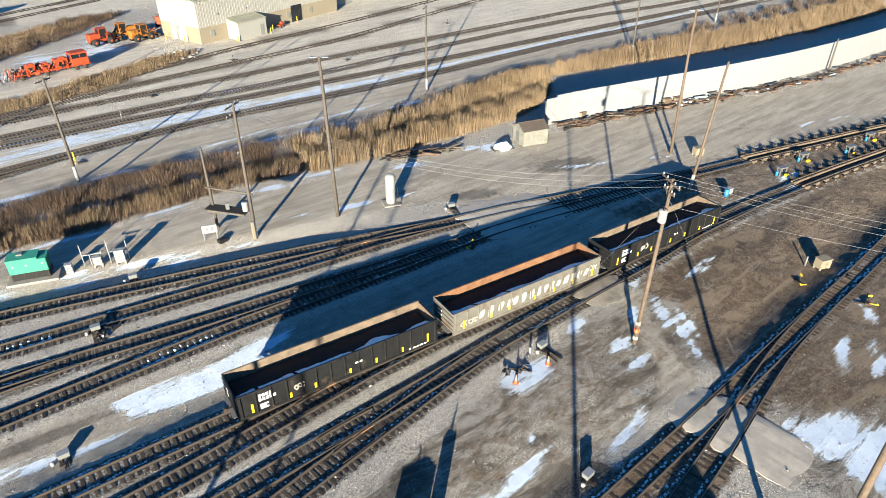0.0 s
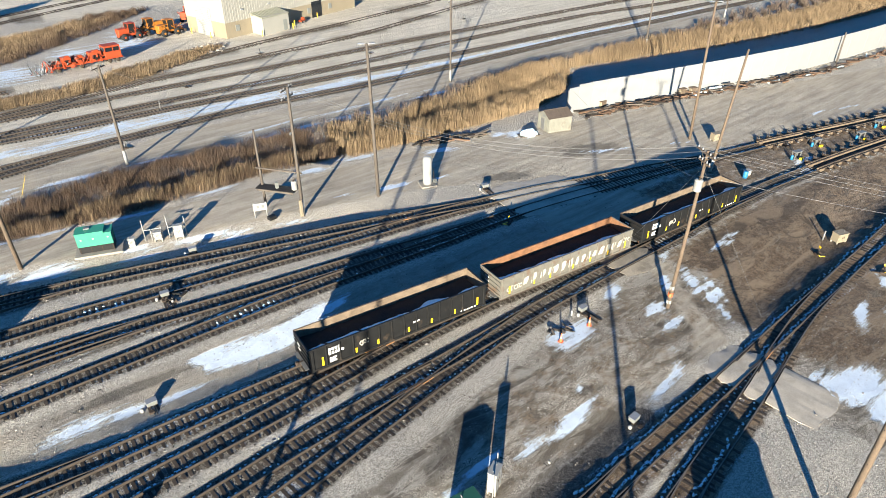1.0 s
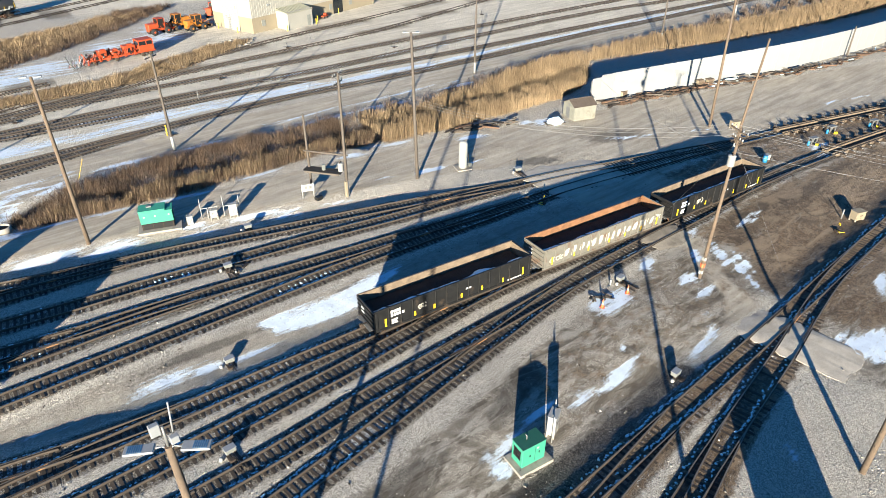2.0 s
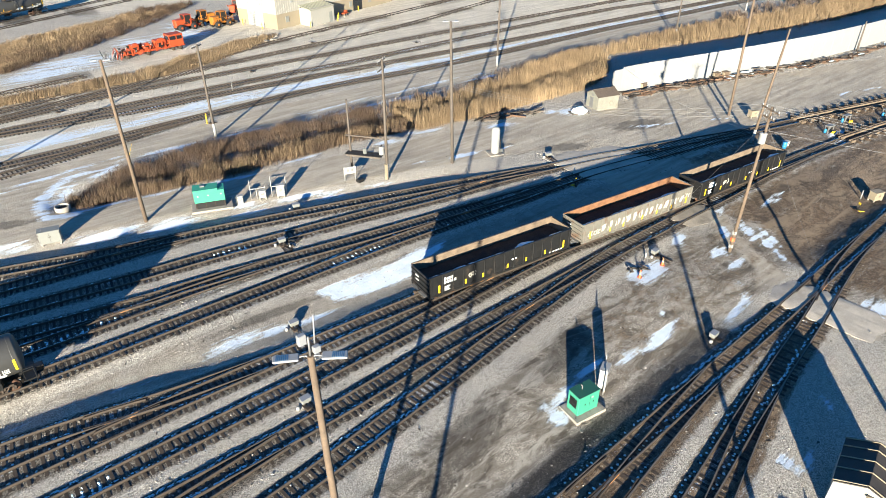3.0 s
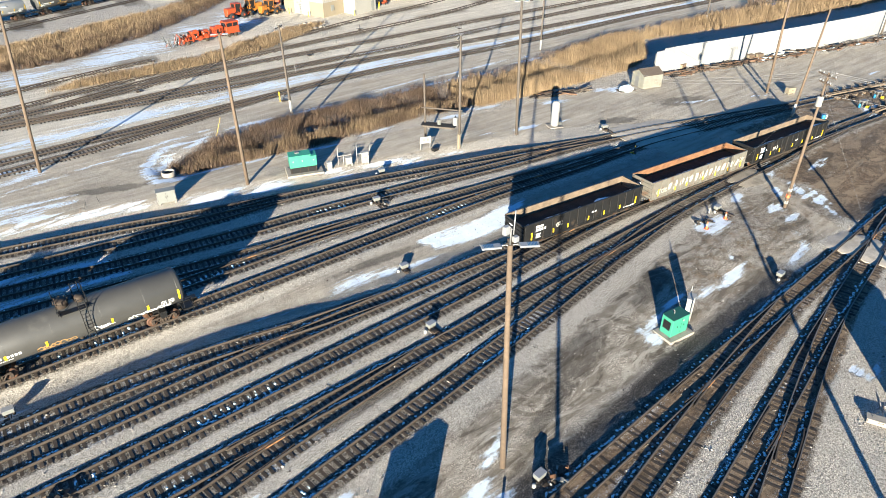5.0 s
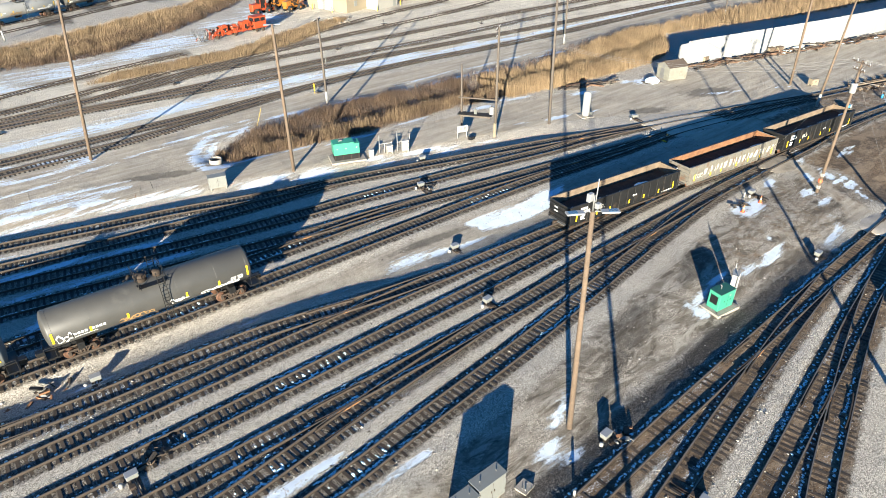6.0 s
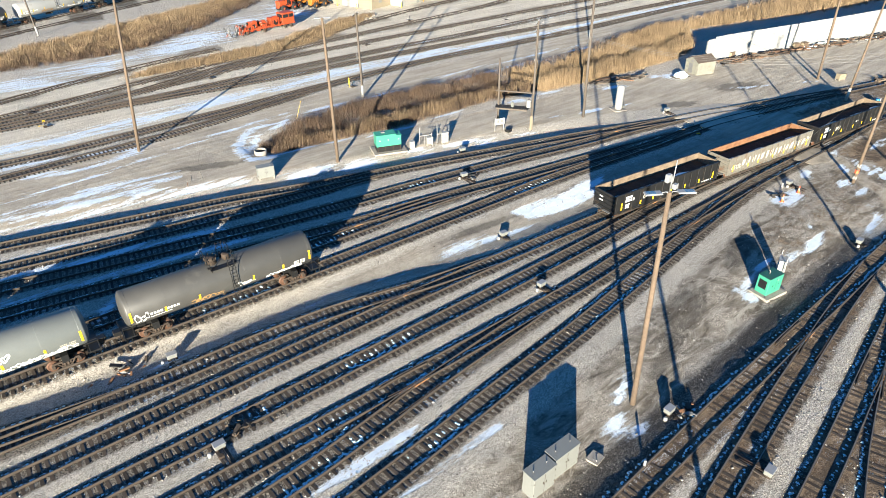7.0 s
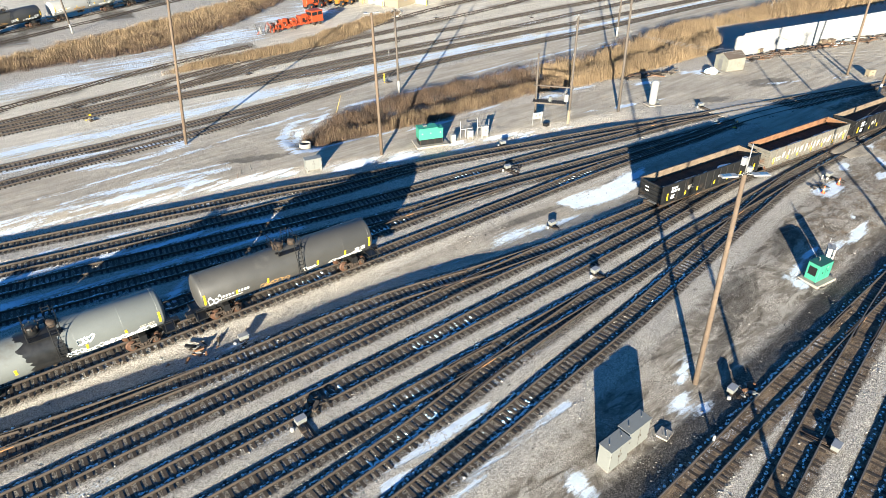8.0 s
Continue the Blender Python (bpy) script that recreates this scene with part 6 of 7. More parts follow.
sb.faces.new((low[1], low[2], eave[2], ridge[1], eave[1]))
sb.faces.new((low[3], low[0], eave[0], ridge[0], eave[3]))
walls = part("wall", sb, SHED_WALL, shed)
ribs = bmesh.new()
for k in range(15):
    box(ribs, -w / 2 + 0.15 + k * 0.28, -d / 2 - 0.012, 0.02, 0.06, 0.03, h0 - 0.1)
for k in range(12):
    box(ribs, -w / 2 - 0.012, -d / 2 + 0.15 + k * 0.28, 0.02, 0.03, 0.06, h0 - 0.1)
part("sheet_ribs", ribs, SHED_WALL, walls)
for s in (-1, 1):
    rb = bmesh.new()
    slope = math.degrees(math.atan2(h1 - h0, d / 2))
    m = Matrix.Translation((0, s * d / 4, (h0 + h1) / 2 + 0.04)) @ Matrix.Rotation(radians(-s * slope), 4, "X")
    box(rb, 0, 0, -0.03, w + 0.3, d / 2 / math.cos(radians(slope)) + 0.2, 0.06, m=m)
    roof_part = part("roof_slope", rb, SHED_ROOF, shed, "dull ribbed roof slope")
    each("roof_rib", [(-w / 2 + k * w / 8, 0, 0.03, 0.05, d / 2 / math.cos(radians(slope)) + 0.2, 0.04) for k in range(9)], SHED_ROOF, roof_part, m=m)
part("vent", boxes((-w / 2 - 0.03, 0, 2.2, 0.04, 0.6, 0.4)), GALV, shed)
part("door", boxes((-w / 2 - 0.02, 0.2, 0.0, 0.03, 1.0, 1.95)), GALV, shed)

hut = thing("trackside_building", "small cream hut with a dark battened gable roof", "hut", Matrix.Translation((17.6, 1.15, 0)) @ Matrix.Rotation(radians(12.5), 4, "Z"))
hl, hw, he, hr = 2.05, 1.6, 2.35, 3.0
hb = bmesh.new()
pts = [(-hl, -hw), (hl, -hw), (hl, hw), (-hl, hw)]
low = [hb.verts.new((x, y, -0.1)) for x, y in pts]
eave = [hb.verts.new((x, y, he)) for x, y in pts]
ridge = [hb.verts.new((-hl, 0, hr)), hb.verts.new((hl, 0, hr))]
hb.faces.new((low[0], low[1], eave[1], eave[0]))
hb.faces.new((low[2], low[3], eave[3], eave[2]))
hb.faces.new((low[1], low[2], eave[2], ridge[1], eave[1]))
hb.faces.new((low[3], low[0], eave[0], ridge[0], eave[3]))
part("wall", hb, STUCCO_PALE, hut)
for s in (-1, 1):
    slope = math.atan2(hr - he, hw)
    long = hw / math.cos(slope) + 0.12
    m = Matrix.Translation((0, s * (hw + 0.06) / 2, (he + hr) / 2 + 0.03)) @ Matrix.Rotation(-s * slope, 4, "X")
    roof_part = part("roof_slope", boxes((0, 0, -0.03, hl * 2 + 0.16, long, 0.07), m=m), ROOF_DARK, hut, "dark roof slope")
    each("batten", [(x, 0, 0.04, 0.06, long, 0.06) for x in (-hl + 0.04, -0.85, 0.2, 1.25, hl - 0.04)], STUCCO, roof_part, "pale roof batten", m=m)
part("lamp_tube", rods(((-hl - 0.12, -0.1, 2.45), (-hl - 0.12, -0.75, 2.4), 0.09)), STUCCO, hut)
part("door", boxes((-hl - 0.02, -0.6, 0.0, 0.04, 0.8, 1.95)), STUCCO, hut, "cream door")
each("corner_trim", [(-hl, u * hw, -0.1, 0.08, 0.08, he + 0.1) for u in (-1, 1)], WHITE, hut)
for px, py, turn in ((14.6, 2.9, 30), (14.9, 2.1, -40), (13.6, 0.6, -65)):
    fallen = thing("fallen_post", "white painted post lying in the gravel by the hut", "post", at(px, py, turn))
    part("shaft", rods(((-0.7, 0, 0.06), (0.7, 0, 0.06), 0.05)), WHITE, fallen)
    part("cap", rods(((0.7, 0, 0.06), (0.76, 0, 0.06), 0.06)), WHITE, fallen)
rng = random.Random(5)
for k in range(5):
    x, y = rng.uniform(11.5, 15), rng.uniform(-1.5, 1.8)
    junk = thing("plank", "loose weathered plank lying in the gravel", "plank", Matrix.Translation((x, y, 0.02)) @ Matrix.Rotation(rng.uniform(0, 3), 4, "Z"), group="loose planks", bm=boxes((0, 0, 0, rng.uniform(0.4, 1.3), rng.uniform(0.06, 0.14), 0.05)), material=rng.choice((WOOD, TIE_FAR, WOOD_GREY)))
cabinet(12.5, 2.1, -67, 1.7, 0.6, 0.3, "low pale weathered trunk lying in the gravel", CONCRETE)

# white wall
WALL_LINE = [(68.7, 60.0), (73.2, 59.3), (82.8, 56.8), (93.6, 53.9), (105.6, 50.9), (118.5, 48.4), (137.4, 46.2), (153.4, 45.2), (175, 44.4), (230, 43), (300, 42)]
wall = thing("white_wall", "long bright white panel wall along the lane", "wall", kind="structure")
fence = smooth_line(WALL_LINE, 3.0)
for k, (a, b) in enumerate(zip(fence, fence[1:])):
    mid, way = (a + b) / 2, b - a
    high = 4.2 + 0.6 * min(1, k / 14)
    if k == 0:
        high = 3.95
    z0 = ground_at(mid.x, mid.y)
    bm = bmesh.new()
    box(bm, 0, 0.008 * (k % 2), -0.2, way.length - 0.015, 0.16, high + 0.2, bevel=0.012)
    ob = part("panel", bm, WALL_WHITE, wall)
    ob.matrix_world = Matrix.Translation((mid.x, mid.y, z0)) @ Matrix.Rotation(math.atan2(way.y, way.x), 4, "Z")
    part("post", boxes((a.x, a.y + 0.15, z0 - 0.2, 0.12, 0.12, high - 0.1)), GALV, wall)

# junk along the foot of the wall
rng = random.Random(12)
for (x0, y0), (x1, y1), count in (((70, 57.8), (78, 55.6), 60), ((78, 56), (90, 53.0), 80), ((90, 53), (104, 49.2), 60), ((106, 48.6), (120, 45.4), 60), ((122, 45), (150, 42.4), 70), ((43.5, 64.6), (53.5, 61.8), 34)):
    pile = bmesh.new()
    for k in range(count):
        t = rng.random()
        x, y = x0 + (x1 - x0) * t + rng.gauss(0, 0.2), y0 + (y1 - y0) * t + rng.gauss(0, 0.55)
        m = Matrix.Translation((x, y, ground_at(x, y) + abs(rng.gauss(0, 0.22)))) @ Euler((rng.gauss(0, 0.12), rng.gauss(0, 0.1), rng.gauss(math.atan2(y1 - y0, x1 - x0), 0.35))).to_matrix().to_4x4()
        box(pile, 0, 0, -0.05, rng.uniform(0.8, 3.0), rng.uniform(0.12, 0.4), rng.uniform(0.1, 0.25), m=m, mi=rng.choice((0, 0, 0, 0, 0, 0, 0, 0, 0, 1, 1, 1, 1, 1, 1, 2, 2, 2, 3)))
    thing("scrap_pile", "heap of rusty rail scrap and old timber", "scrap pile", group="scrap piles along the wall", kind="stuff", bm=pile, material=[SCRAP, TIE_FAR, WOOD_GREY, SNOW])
for px, py, turn in ((75.4, 58.8, 5), (90.6, 54.2, -15), (92.4, 53.4, -15)):
    crate = thing("pallet_crate", "weathered wooden crate against the white wall", "crate", at(px, py, turn), group="crates by the wall")
    part("base", boxes((0, 0, 0, 1.3, 0.9, 0.12), bevel=0.01), WOOD, crate)
    part("top_frame", boxes((0, 0, 0.9, 1.3, 0.9, 0.08), bevel=0.01), WOOD, crate)
    for k in range(6):
        part("slat", boxes((-0.55 + k * 0.22, -0.44, 0.1, 0.14, 0.03, 0.82)), WOOD, crate)
    part("sack", boxes((0, 0.05, 0.1, 1.1, 0.75, 0.75), bevel=0.12), STUCCO, crate)

heap = thing("covered_heap", "lumpy white sheet thrown over stored goods", "covered heap", at(57.9, 57.7, -20))
hp = bmesh.new()
bmesh.ops.create_icosphere(hp, subdivisions=3, radius=1.0)
for v in hp.verts:
    v.co = Vector((v.co.x * 1.3, v.co.y * 0.85, max(0, v.co.z) * 0.95))
    v.co *= 1 + 0.16 * noise.noise(v.co * 2.3)
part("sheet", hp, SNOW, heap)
part("pallet", boxes((-0.1, 0, 0, 3.0, 1.5, 0.12)), WOOD_GREY, heap)

# far maintenance building
far_house = thing("maintenance_building", "cream and white metal clad maintenance building", "building", Matrix.Translation((46.8, 135.4, 0)) @ Matrix.Rotation(radians(15), 4, "Z"))
part("wall", boxes((20, 6.6, -0.2, 40, 13.2, 3.4)), STUCCO, far_house)
part("upper_wall", boxes((20, 6.6, 3.2, 40.06, 13.26, 5.2)), STUCCO_PALE, far_house, "white upper cladding")
rb = bmesh.new()
for s in (-1, 1):
    m = Matrix.Translation((20, 6.6 + s * 3.4, 8.95)) @ Matrix.Rotation(radians(-s * 8), 4, "X")
    box(rb, 0, 0, -0.1, 40.8, 7.1, 0.16, m=m)
    for k in range(40):
        box(rb, -20 + k * 1.02, 0, 0.06, 0.1, 7.1, 0.07, m=m)
part("roof", rb, ROOF, far_house, "ribbed pale green-grey roof")
each("cladding_rib", [(0.4 + k * 0.66, -0.04, 3.2, 0.08, 0.06, 5.2) for k in range(60)], STUCCO_PALE, far_house)
door = part("roller_door", boxes((-0.06, 7.0, 0, 0.14, 5.2, 5.6)), WHITE, far_house, "white roller door")
each("slat", [(-0.14, 7.0, 0.2 + k * 0.38, 0.03, 5.1, 0.05) for k in range(14)], CAB_GREY, door)
for x in (3.0, 24.0, 31):
    part("wall_vent", boxes((x, -0.06, 1.2, 1.0, 0.1, 1.2)), CAB_GREY, far_house, "grey louvred vent")
for x in (4.6, 12, 22.5, 30):
    part("wall_lamp", boxes((x, -0.16, 5.2, 0.6, 0.25, 0.3)), LAMP_GREY, far_house)
# no opening is cut: dark window material stands for the shade inside
part("doorway_shade", boxes((26.5, -0.05, 0, 3.2, 0.1, 3.6)), GLASS, far_house, "dark panel painted as the shade in an open doorway")
annex = part("annex", boxes((10.5, -1.9, -0.2, 7.4, 3.7, 3.9)), STUCCO_PALE, far_house, "low white annex")
rb = bmesh.new()
m = Matrix.Translation((10.5, -1.9, 4.05)) @ Matrix.Rotation(radians(9), 4, "X")
box(rb, 0, 0, -0.3, 7.8, 4.1, 0.14, m=m)
annex_roof = part("annex_roof", rb, ROOF, annex)
each("roof_rib", [(-3.7 + k * 0.67, 0, -0.16, 0.08, 4.1, 0.06) for k in range(12)], ROOF, annex, m=m)
part("annex_door", boxes((13.0, -3.78, 0, 1.0, 0.06, 2.3)), CAB_GREY, annex)
for x, y in ((6.0, -4.2), (14.8, -4.2), (16.8, -2.6), (-1.4, 3.6), (-1.4, 10.2), (25.6, -1.0)):
    w = far_house.matrix_world @ Vector((x, y, 0))
    marker(w.x, w.y, 1.2, YELLOW, "yellow guard post beside the building")
annex_two = thing("white_building", "white metal clad building beyond the yard tracks", "building", Matrix.Translation((88, 150, 0)) @ Matrix.Rotation(radians(15), 4, "Z"))
part("wall", boxes((12, 5, -0.2, 24, 10, 6.5)), STUCCO_PALE, annex_two)
part("roof", boxes((12, 5, 6.3, 24.6, 10.6, 0.3)), ROOF, annex_two)
part("door", boxes((4, -0.06, 0, 3.0, 0.12, 3.6)), CAB_GREY, annex_two)

# ---- orange track machines ----
def wheel_at(bm, x, y, r, w):
    lathe(bm, [(0, -w / 2), (r * 0.5, -w / 2), (r * 0.55, -w / 2 - 0.03), (r, -w / 2 + 0.05), (r, w / 2 - 0.05), (r * 0.55, w / 2 + 0.03), (0, w / 2)], n=20, m=Matrix.Translation((x, y, r)) @ Matrix.Rotation(radians(90), 4, "X"))


def track_machine(x, y, turn, long, label, paint, cab_at, seed, frame_light=False):
    """A long tamping machine: two side beams, a cab at one end, work heads and pistons between."""
    g = thing("track_machine", label, "track machine", at(x, y, turn), group="orange track machines")
    rng = random.Random(seed)
    for s in (-1, 1):
        part("side_beam", boxes((0, s * 0.85, 0.75, long, 0.16, 0.34), bevel=0.02), paint, g)
    part("deck", boxes((0, 0, 0.85, long * 0.96, 1.5, 0.08)), TRUCK, g)
    cx = cab_at * long
    cab = part("cab", boxes((cx, 0, 1.0, 2.9, 2.4, 1.15), (cx, 0, 2.85, 2.9, 2.4, 0.3), bevel=0.04), paint, g)
    for ux, uy in ((-1.35, -1.1), (-1.35, 1.1), (1.35, -1.1), (1.35, 1.1), (0.1, -1.1)):
        part("pillar", boxes((cx + ux, uy, 2.1, 0.14, 0.14, 0.8)), paint, cab)
    part("window", boxes((cx, 0, 2.14, 2.7, 2.2, 0.72)), GLASS, cab)
    for k, (ex, ew, eh) in enumerate(((0.12, 2.2, 1.5), (-0.1, 1.3, 1.1), (-0.28, 1.5, 1.35))):
        part("engine_box", boxes((ex * long, 0.1, 0.95, ew, 1.5, eh), (ex * long + 0.2, -0.3, 0.95 + eh, ew * 0.5, 0.6, 0.25), bevel=0.05), paint, g)
        part("grille", boxes((ex * long, -0.67, 1.2, ew * 0.6, 0.05, eh * 0.5)), BLACK, g)
    bits = bmesh.new()
    for k in range(70):
        px = rng.uniform(-long * 0.5, long * 0.24)
        side_y = rng.choice((-1.0, -0.9, -0.5, 0.4, 0.9))
        if rng.random() < 0.6:
            a = Vector((px, side_y, rng.uniform(0.5, 1.3)))
            rod(bits, a, a + Vector((rng.uniform(-0.9, 0.9), rng.uniform(-0.3, 0.3), rng.uniform(0.2, 1.2))), rng.uniform(0.04, 0.11), n=6)
        else:
            box(bits, px, side_y, rng.uniform(0.4, 1.6), rng.uniform(0.2, 0.6), rng.uniform(0.15, 0.35), rng.uniform(0.2, 0.7), rz=rng.uniform(-12, 12))
    tagged(part("hydraulic_gear", bits, paint, g, "orange pistons and frames"), kind="stuff")
    dark = bmesh.new()
    for k in range(46):
        box(dark, rng.uniform(-long / 2, long * 0.25), rng.uniform(-1.0, 0.8), rng.uniform(0.3, 1.7), rng.uniform(0.15, 0.6), rng.uniform(0.15, 0.4), rng.uniform(0.15, 0.6), rz=rng.uniform(-20, 20))
    tagged(part("tamping_gear", dark, BLACK, g, "black greasy work heads"), kind="stuff")
    pale = bmesh.new()
    for k in range(24):
        a = Vector((rng.uniform(-long / 2, long * 0.2), rng.uniform(-1.1, 0.5), rng.uniform(0.6, 2.1)))
        rod(pale, a, a + Vector((rng.uniform(-0.4, 0.4), rng.uniform(-0.2, 0.2), rng.uniform(-0.2, 0.6))), rng.uniform(0.03, 0.08), n=6)
    tagged(part("fittings", pale, WHITE, g, "white hoses and fittings"), kind="stuff")
    for s in (-1, 1):
        for e in (-0.42, -0.1, 0.3, 0.42):
            wb = bmesh.new()
            wheel_at(wb, e * long, s * 0.75, 0.42, 0.16)
            part("wheel", wb, TRUCK, g)
    if frame_light:
        for mat_of, count, name in ((GALV, 22, "trolley"), (paint, 14, "trolley_arm"), (BLACK, 10, "trolley_tool")):
            tb = bmesh.new()
            for k in range(count):
                a = Vector((-long / 2 - rng.uniform(0, 3.4), rng.uniform(-1.2, 1.2), rng.uniform(0, 0.6)))
                rod(tb, a, a + Vector((rng.uniform(-0.6, 0.9), rng.uniform(-0.5, 0.5), rng.uniform(0.4, 1.7))), 0.06, n=6)
            tagged(part(name, tb, mat_of, g, "folded trolley frames"), kind="stuff")


def loader(x, y, turn, paint, label, seed):
    g = thing("wheel_loader", label, "loader", at(x, y, turn), group="orange loaders")
    part("frame", boxes((0, 0, 0.75, 5.2, 1.1, 0.6), bevel=0.05), paint, g)
    part("engine_hood", boxes((-1.5, 0, 1.3, 2.2, 1.5, 1.1), bevel=0.1), paint, g)
    cab = part("cab", boxes((0.3, 0, 1.3, 1.5, 1.6, 1.9), bevel=0.05), BLACK, g, "dark glazed cab")
    part("cab_roof", boxes((0.3, 0, 3.2, 1.7, 1.8, 0.1), bevel=0.02), paint, cab)
    part("boom", rods(((1.0, 0.5, 1.6), (3.3, 0.5, 0.8), 0.14), ((1.0, -0.5, 1.6), (3.3, -0.5, 0.8), 0.14), n=6), paint, g)
    part("bucket", boxes((3.7, 0, 0.2, 0.5, 1.8, 0.6), bevel=0.08), TRUCK, g)
    rng = random.Random(seed)
    for ux, uy in ((-0.45, -0.8), (1.05, -0.8), (-0.45, 0.8), (1.05, 0.8)):
        part("pillar", boxes((ux, uy, 1.3, 0.14, 0.1, 1.9)), paint, cab)
    bits = bmesh.new()
    for k in range(34):
        a = Vector((rng.uniform(-2.6, 3.0), rng.choice((-0.85, -0.6, 0.6, 0.8)), rng.uniform(0.7, 2.2)))
        rod(bits, a, a + Vector((rng.uniform(-0.8, 0.8), rng.uniform(-0.2, 0.2), rng.uniform(-0.4, 0.7))), rng.uniform(0.04, 0.1), n=6)
    tagged(part("pipework", bits, paint, g, "bent rails and pistons"), kind="stuff")
    grime = bmesh.new()
    for k in range(20):
        box(grime, rng.uniform(-2.6, 2.4), rng.choice((-0.8, -0.6, 0.5)), rng.uniform(0.6, 2.0), rng.uniform(0.2, 0.5), rng.uniform(0.1, 0.3), rng.uniform(0.15, 0.5))
    tagged(part("grimy_gear", grime, BLACK, g, "black greasy gear"), kind="stuff")
    for sx in (-1.6, 1.5):
        for s in (-1, 1):
            wb = bmesh.new()
            wheel_at(wb, sx, s * 1.0, 0.72, 0.5)
            wheel = part("wheel", wb, RUBBER, g, "black tyre")
            hub = bmesh.new()
            wheel_at(hub, 0, 0, 0.3, 0.56)
            hub_ob = part("hub", hub, paint, wheel)
            hub_ob.location = (sx, s * 1.0, 0.42)


track_machine(18.6, 133.0, 5, 12.5, "long orange track tamping machine parked in the snow", ORANGE, 0.36, 2, True)
loader(31.0, 148.5, 10, ORANGE, "orange loader parked on snowy ground", 3)
loader(38.5, 146.8, 15, ORANGE_YELLOW, "amber loader with black tyres parked on snowy ground", 4)
loader(36.0, 150.5, 190, ORANGE_YELLOW, "amber machine with a dark cab parked on snowy ground", 6)
loader(47.0, 157.0, 40, ORANGE, "orange loader parked beside the building", 7)
cart = thing("utility_cart", "small red utility cart with ladders beside the building", "cart", at(66.5, 139.0, 30))
part("bed", boxes((0, 0, 0.4, 1.8, 1.0, 0.25), bevel=0.03), ORANGE, cart)
part("engine_box", boxes((0.5, 0, 0.65, 0.6, 0.7, 0.5), bevel=0.04), ORANGE, cart)
part("push_bar", rods(((-0.8, -0.4, 0.6), (-1.0, -0.4, 1.3), 0.03), ((-0.8, 0.4, 0.6), (-1.0, 0.4, 1.3), 0.03), ((-1.0, -0.4, 1.3), (-1.0, 0.4, 1.3), 0.03)), BLACK, cart)
for ux in (-0.6, 0.6):
    for uy in (-0.5, 0.5):
        wb = bmesh.new()
        wheel_at(wb, ux, uy, 0.25, 0.14)
        part("wheel", wb, RUBBER, cart)

rocks = bmesh.new()
rng = random.Random(44)
for k in range(70):
    x, y = rng.gauss(41.5, 1.8), rng.gauss(130.6, 1.2)
    r = rng.uniform(0.15, 0.5)
    ring = bmesh.ops.create_icosphere(rocks, subdivisions=1, radius=r)["verts"]
    for v in ring:
        v.co = Vector((v.co.x * rng.uniform(0.7, 1.2), v.co.y, v.co.z * 0.6)) + Vector((x, y, r * 0.3))
thing("rock_heap", "heap of pale broken stone beside a far track", "rock heap", kind="stuff", bm=rocks, material=CONCRETE)

# ---- level crossings ----
def crossing(keys, x0, x1, north, south, label, material, skew=0.0, z=0.13):
    c = thing("level_crossing", label, "level crossing", kind="structure")
    count = 14
    xs = np.linspace(x0, x1, count + 1)
    lines = [along_line(xs, LINES[k]) for k in keys]
    rng = random.Random(int(x0 * 10))
    ragged = [0.25 * np.sin(1.3 * xs) + 0.12 * np.sin(3.1 * xs + 1), 0.3 * np.sin(1.1 * xs + 2)]
    edges = [(lines[0] + north + ragged[0], lines[0] + 0.86, 0.0, z)]
    for k, y in enumerate(lines):
        edges.append((y + 0.66, y - 0.66, z, z))
        edges.append((y - 0.86, lines[k + 1] + 0.86, z, z) if k + 1 < len(lines) else (y - 0.86, y - south + ragged[1], z, 0.0))
    middle = float(sum(l.mean() for l in lines)) / len(lines)
    for up, down, z_up, z_down in edges:
        if (up - down).min() < 0.1:
            continue
        bm = bmesh.new()
        rows = []
        for i, x in enumerate(xs):
            end = -0.02 if i in (0, count) else 0.0
            row = []
            for t in (0.0, 0.33, 0.67, 1.0):
                y = down[i] + (up[i] - down[i]) * t
                height = (z_down + (z_up - z_down) * t) * (0.4, 0.75, 1.0)[min(i, count - i, 2)]
                row.append(bm.verts.new((x + skew * (middle - y) + (rng.uniform(-0.3, 0.3) if end else 0), y, height + rng.uniform(-0.008, 0.008))))
            rows.append(row)
        rim = []
        for p, q in zip(rows, rows[1:]):
            for j in range(3):
                bm.faces.new((p[j], q[j], q[j + 1], p[j + 1]))
        loop = [r[0] for r in rows] + rows[-1][1:] + [r[-1] for r in rows[-2::-1]] + rows[0][2:0:-1]
        under = [bm.verts.new((v.co.x, v.co.y, -0.3)) for v in loop]
        for j in range(len(loop)):
            bm.faces.new((under[j], under[(j + 1) % len(loop)], loop[(j + 1) % len(loop)], loop[j]))
        part("slab", bm, material, c)


DUSTY_SLAB = mat("dusty_concrete_slab", (0.43, 0.38, 0.31), 0.9, var=0.25, scale=0.7, fine=12, bump=0.006, dirt=(0.31, 0.27, 0.215), dirt_amount=0.35)
SANDY = mat("sandy_crossing_fill", (0.27, 0.235, 0.188), 0.95, var=0.3, scale=0.8, fine=12, bump=0.02, dirt=(0.15, 0.13, 0.1), dirt_amount=0.3)
crossing(("x1", "x2"), 33.5, 38.5, 2.3, 4.8, "dusty concrete slabs between the rails of a lane crossing", DUSTY_SLAB, 0.12)
crossing(("t3", "tt"), 40.5, 51.5, 3.0, 1.5, "dusty concrete slabs between the rails of a lane crossing", DUSTY_SLAB)
crossing(("n2",), 39.5, 45.0, 1.9, 2.2, "sandy fill between the rails of a lane crossing", SANDY)

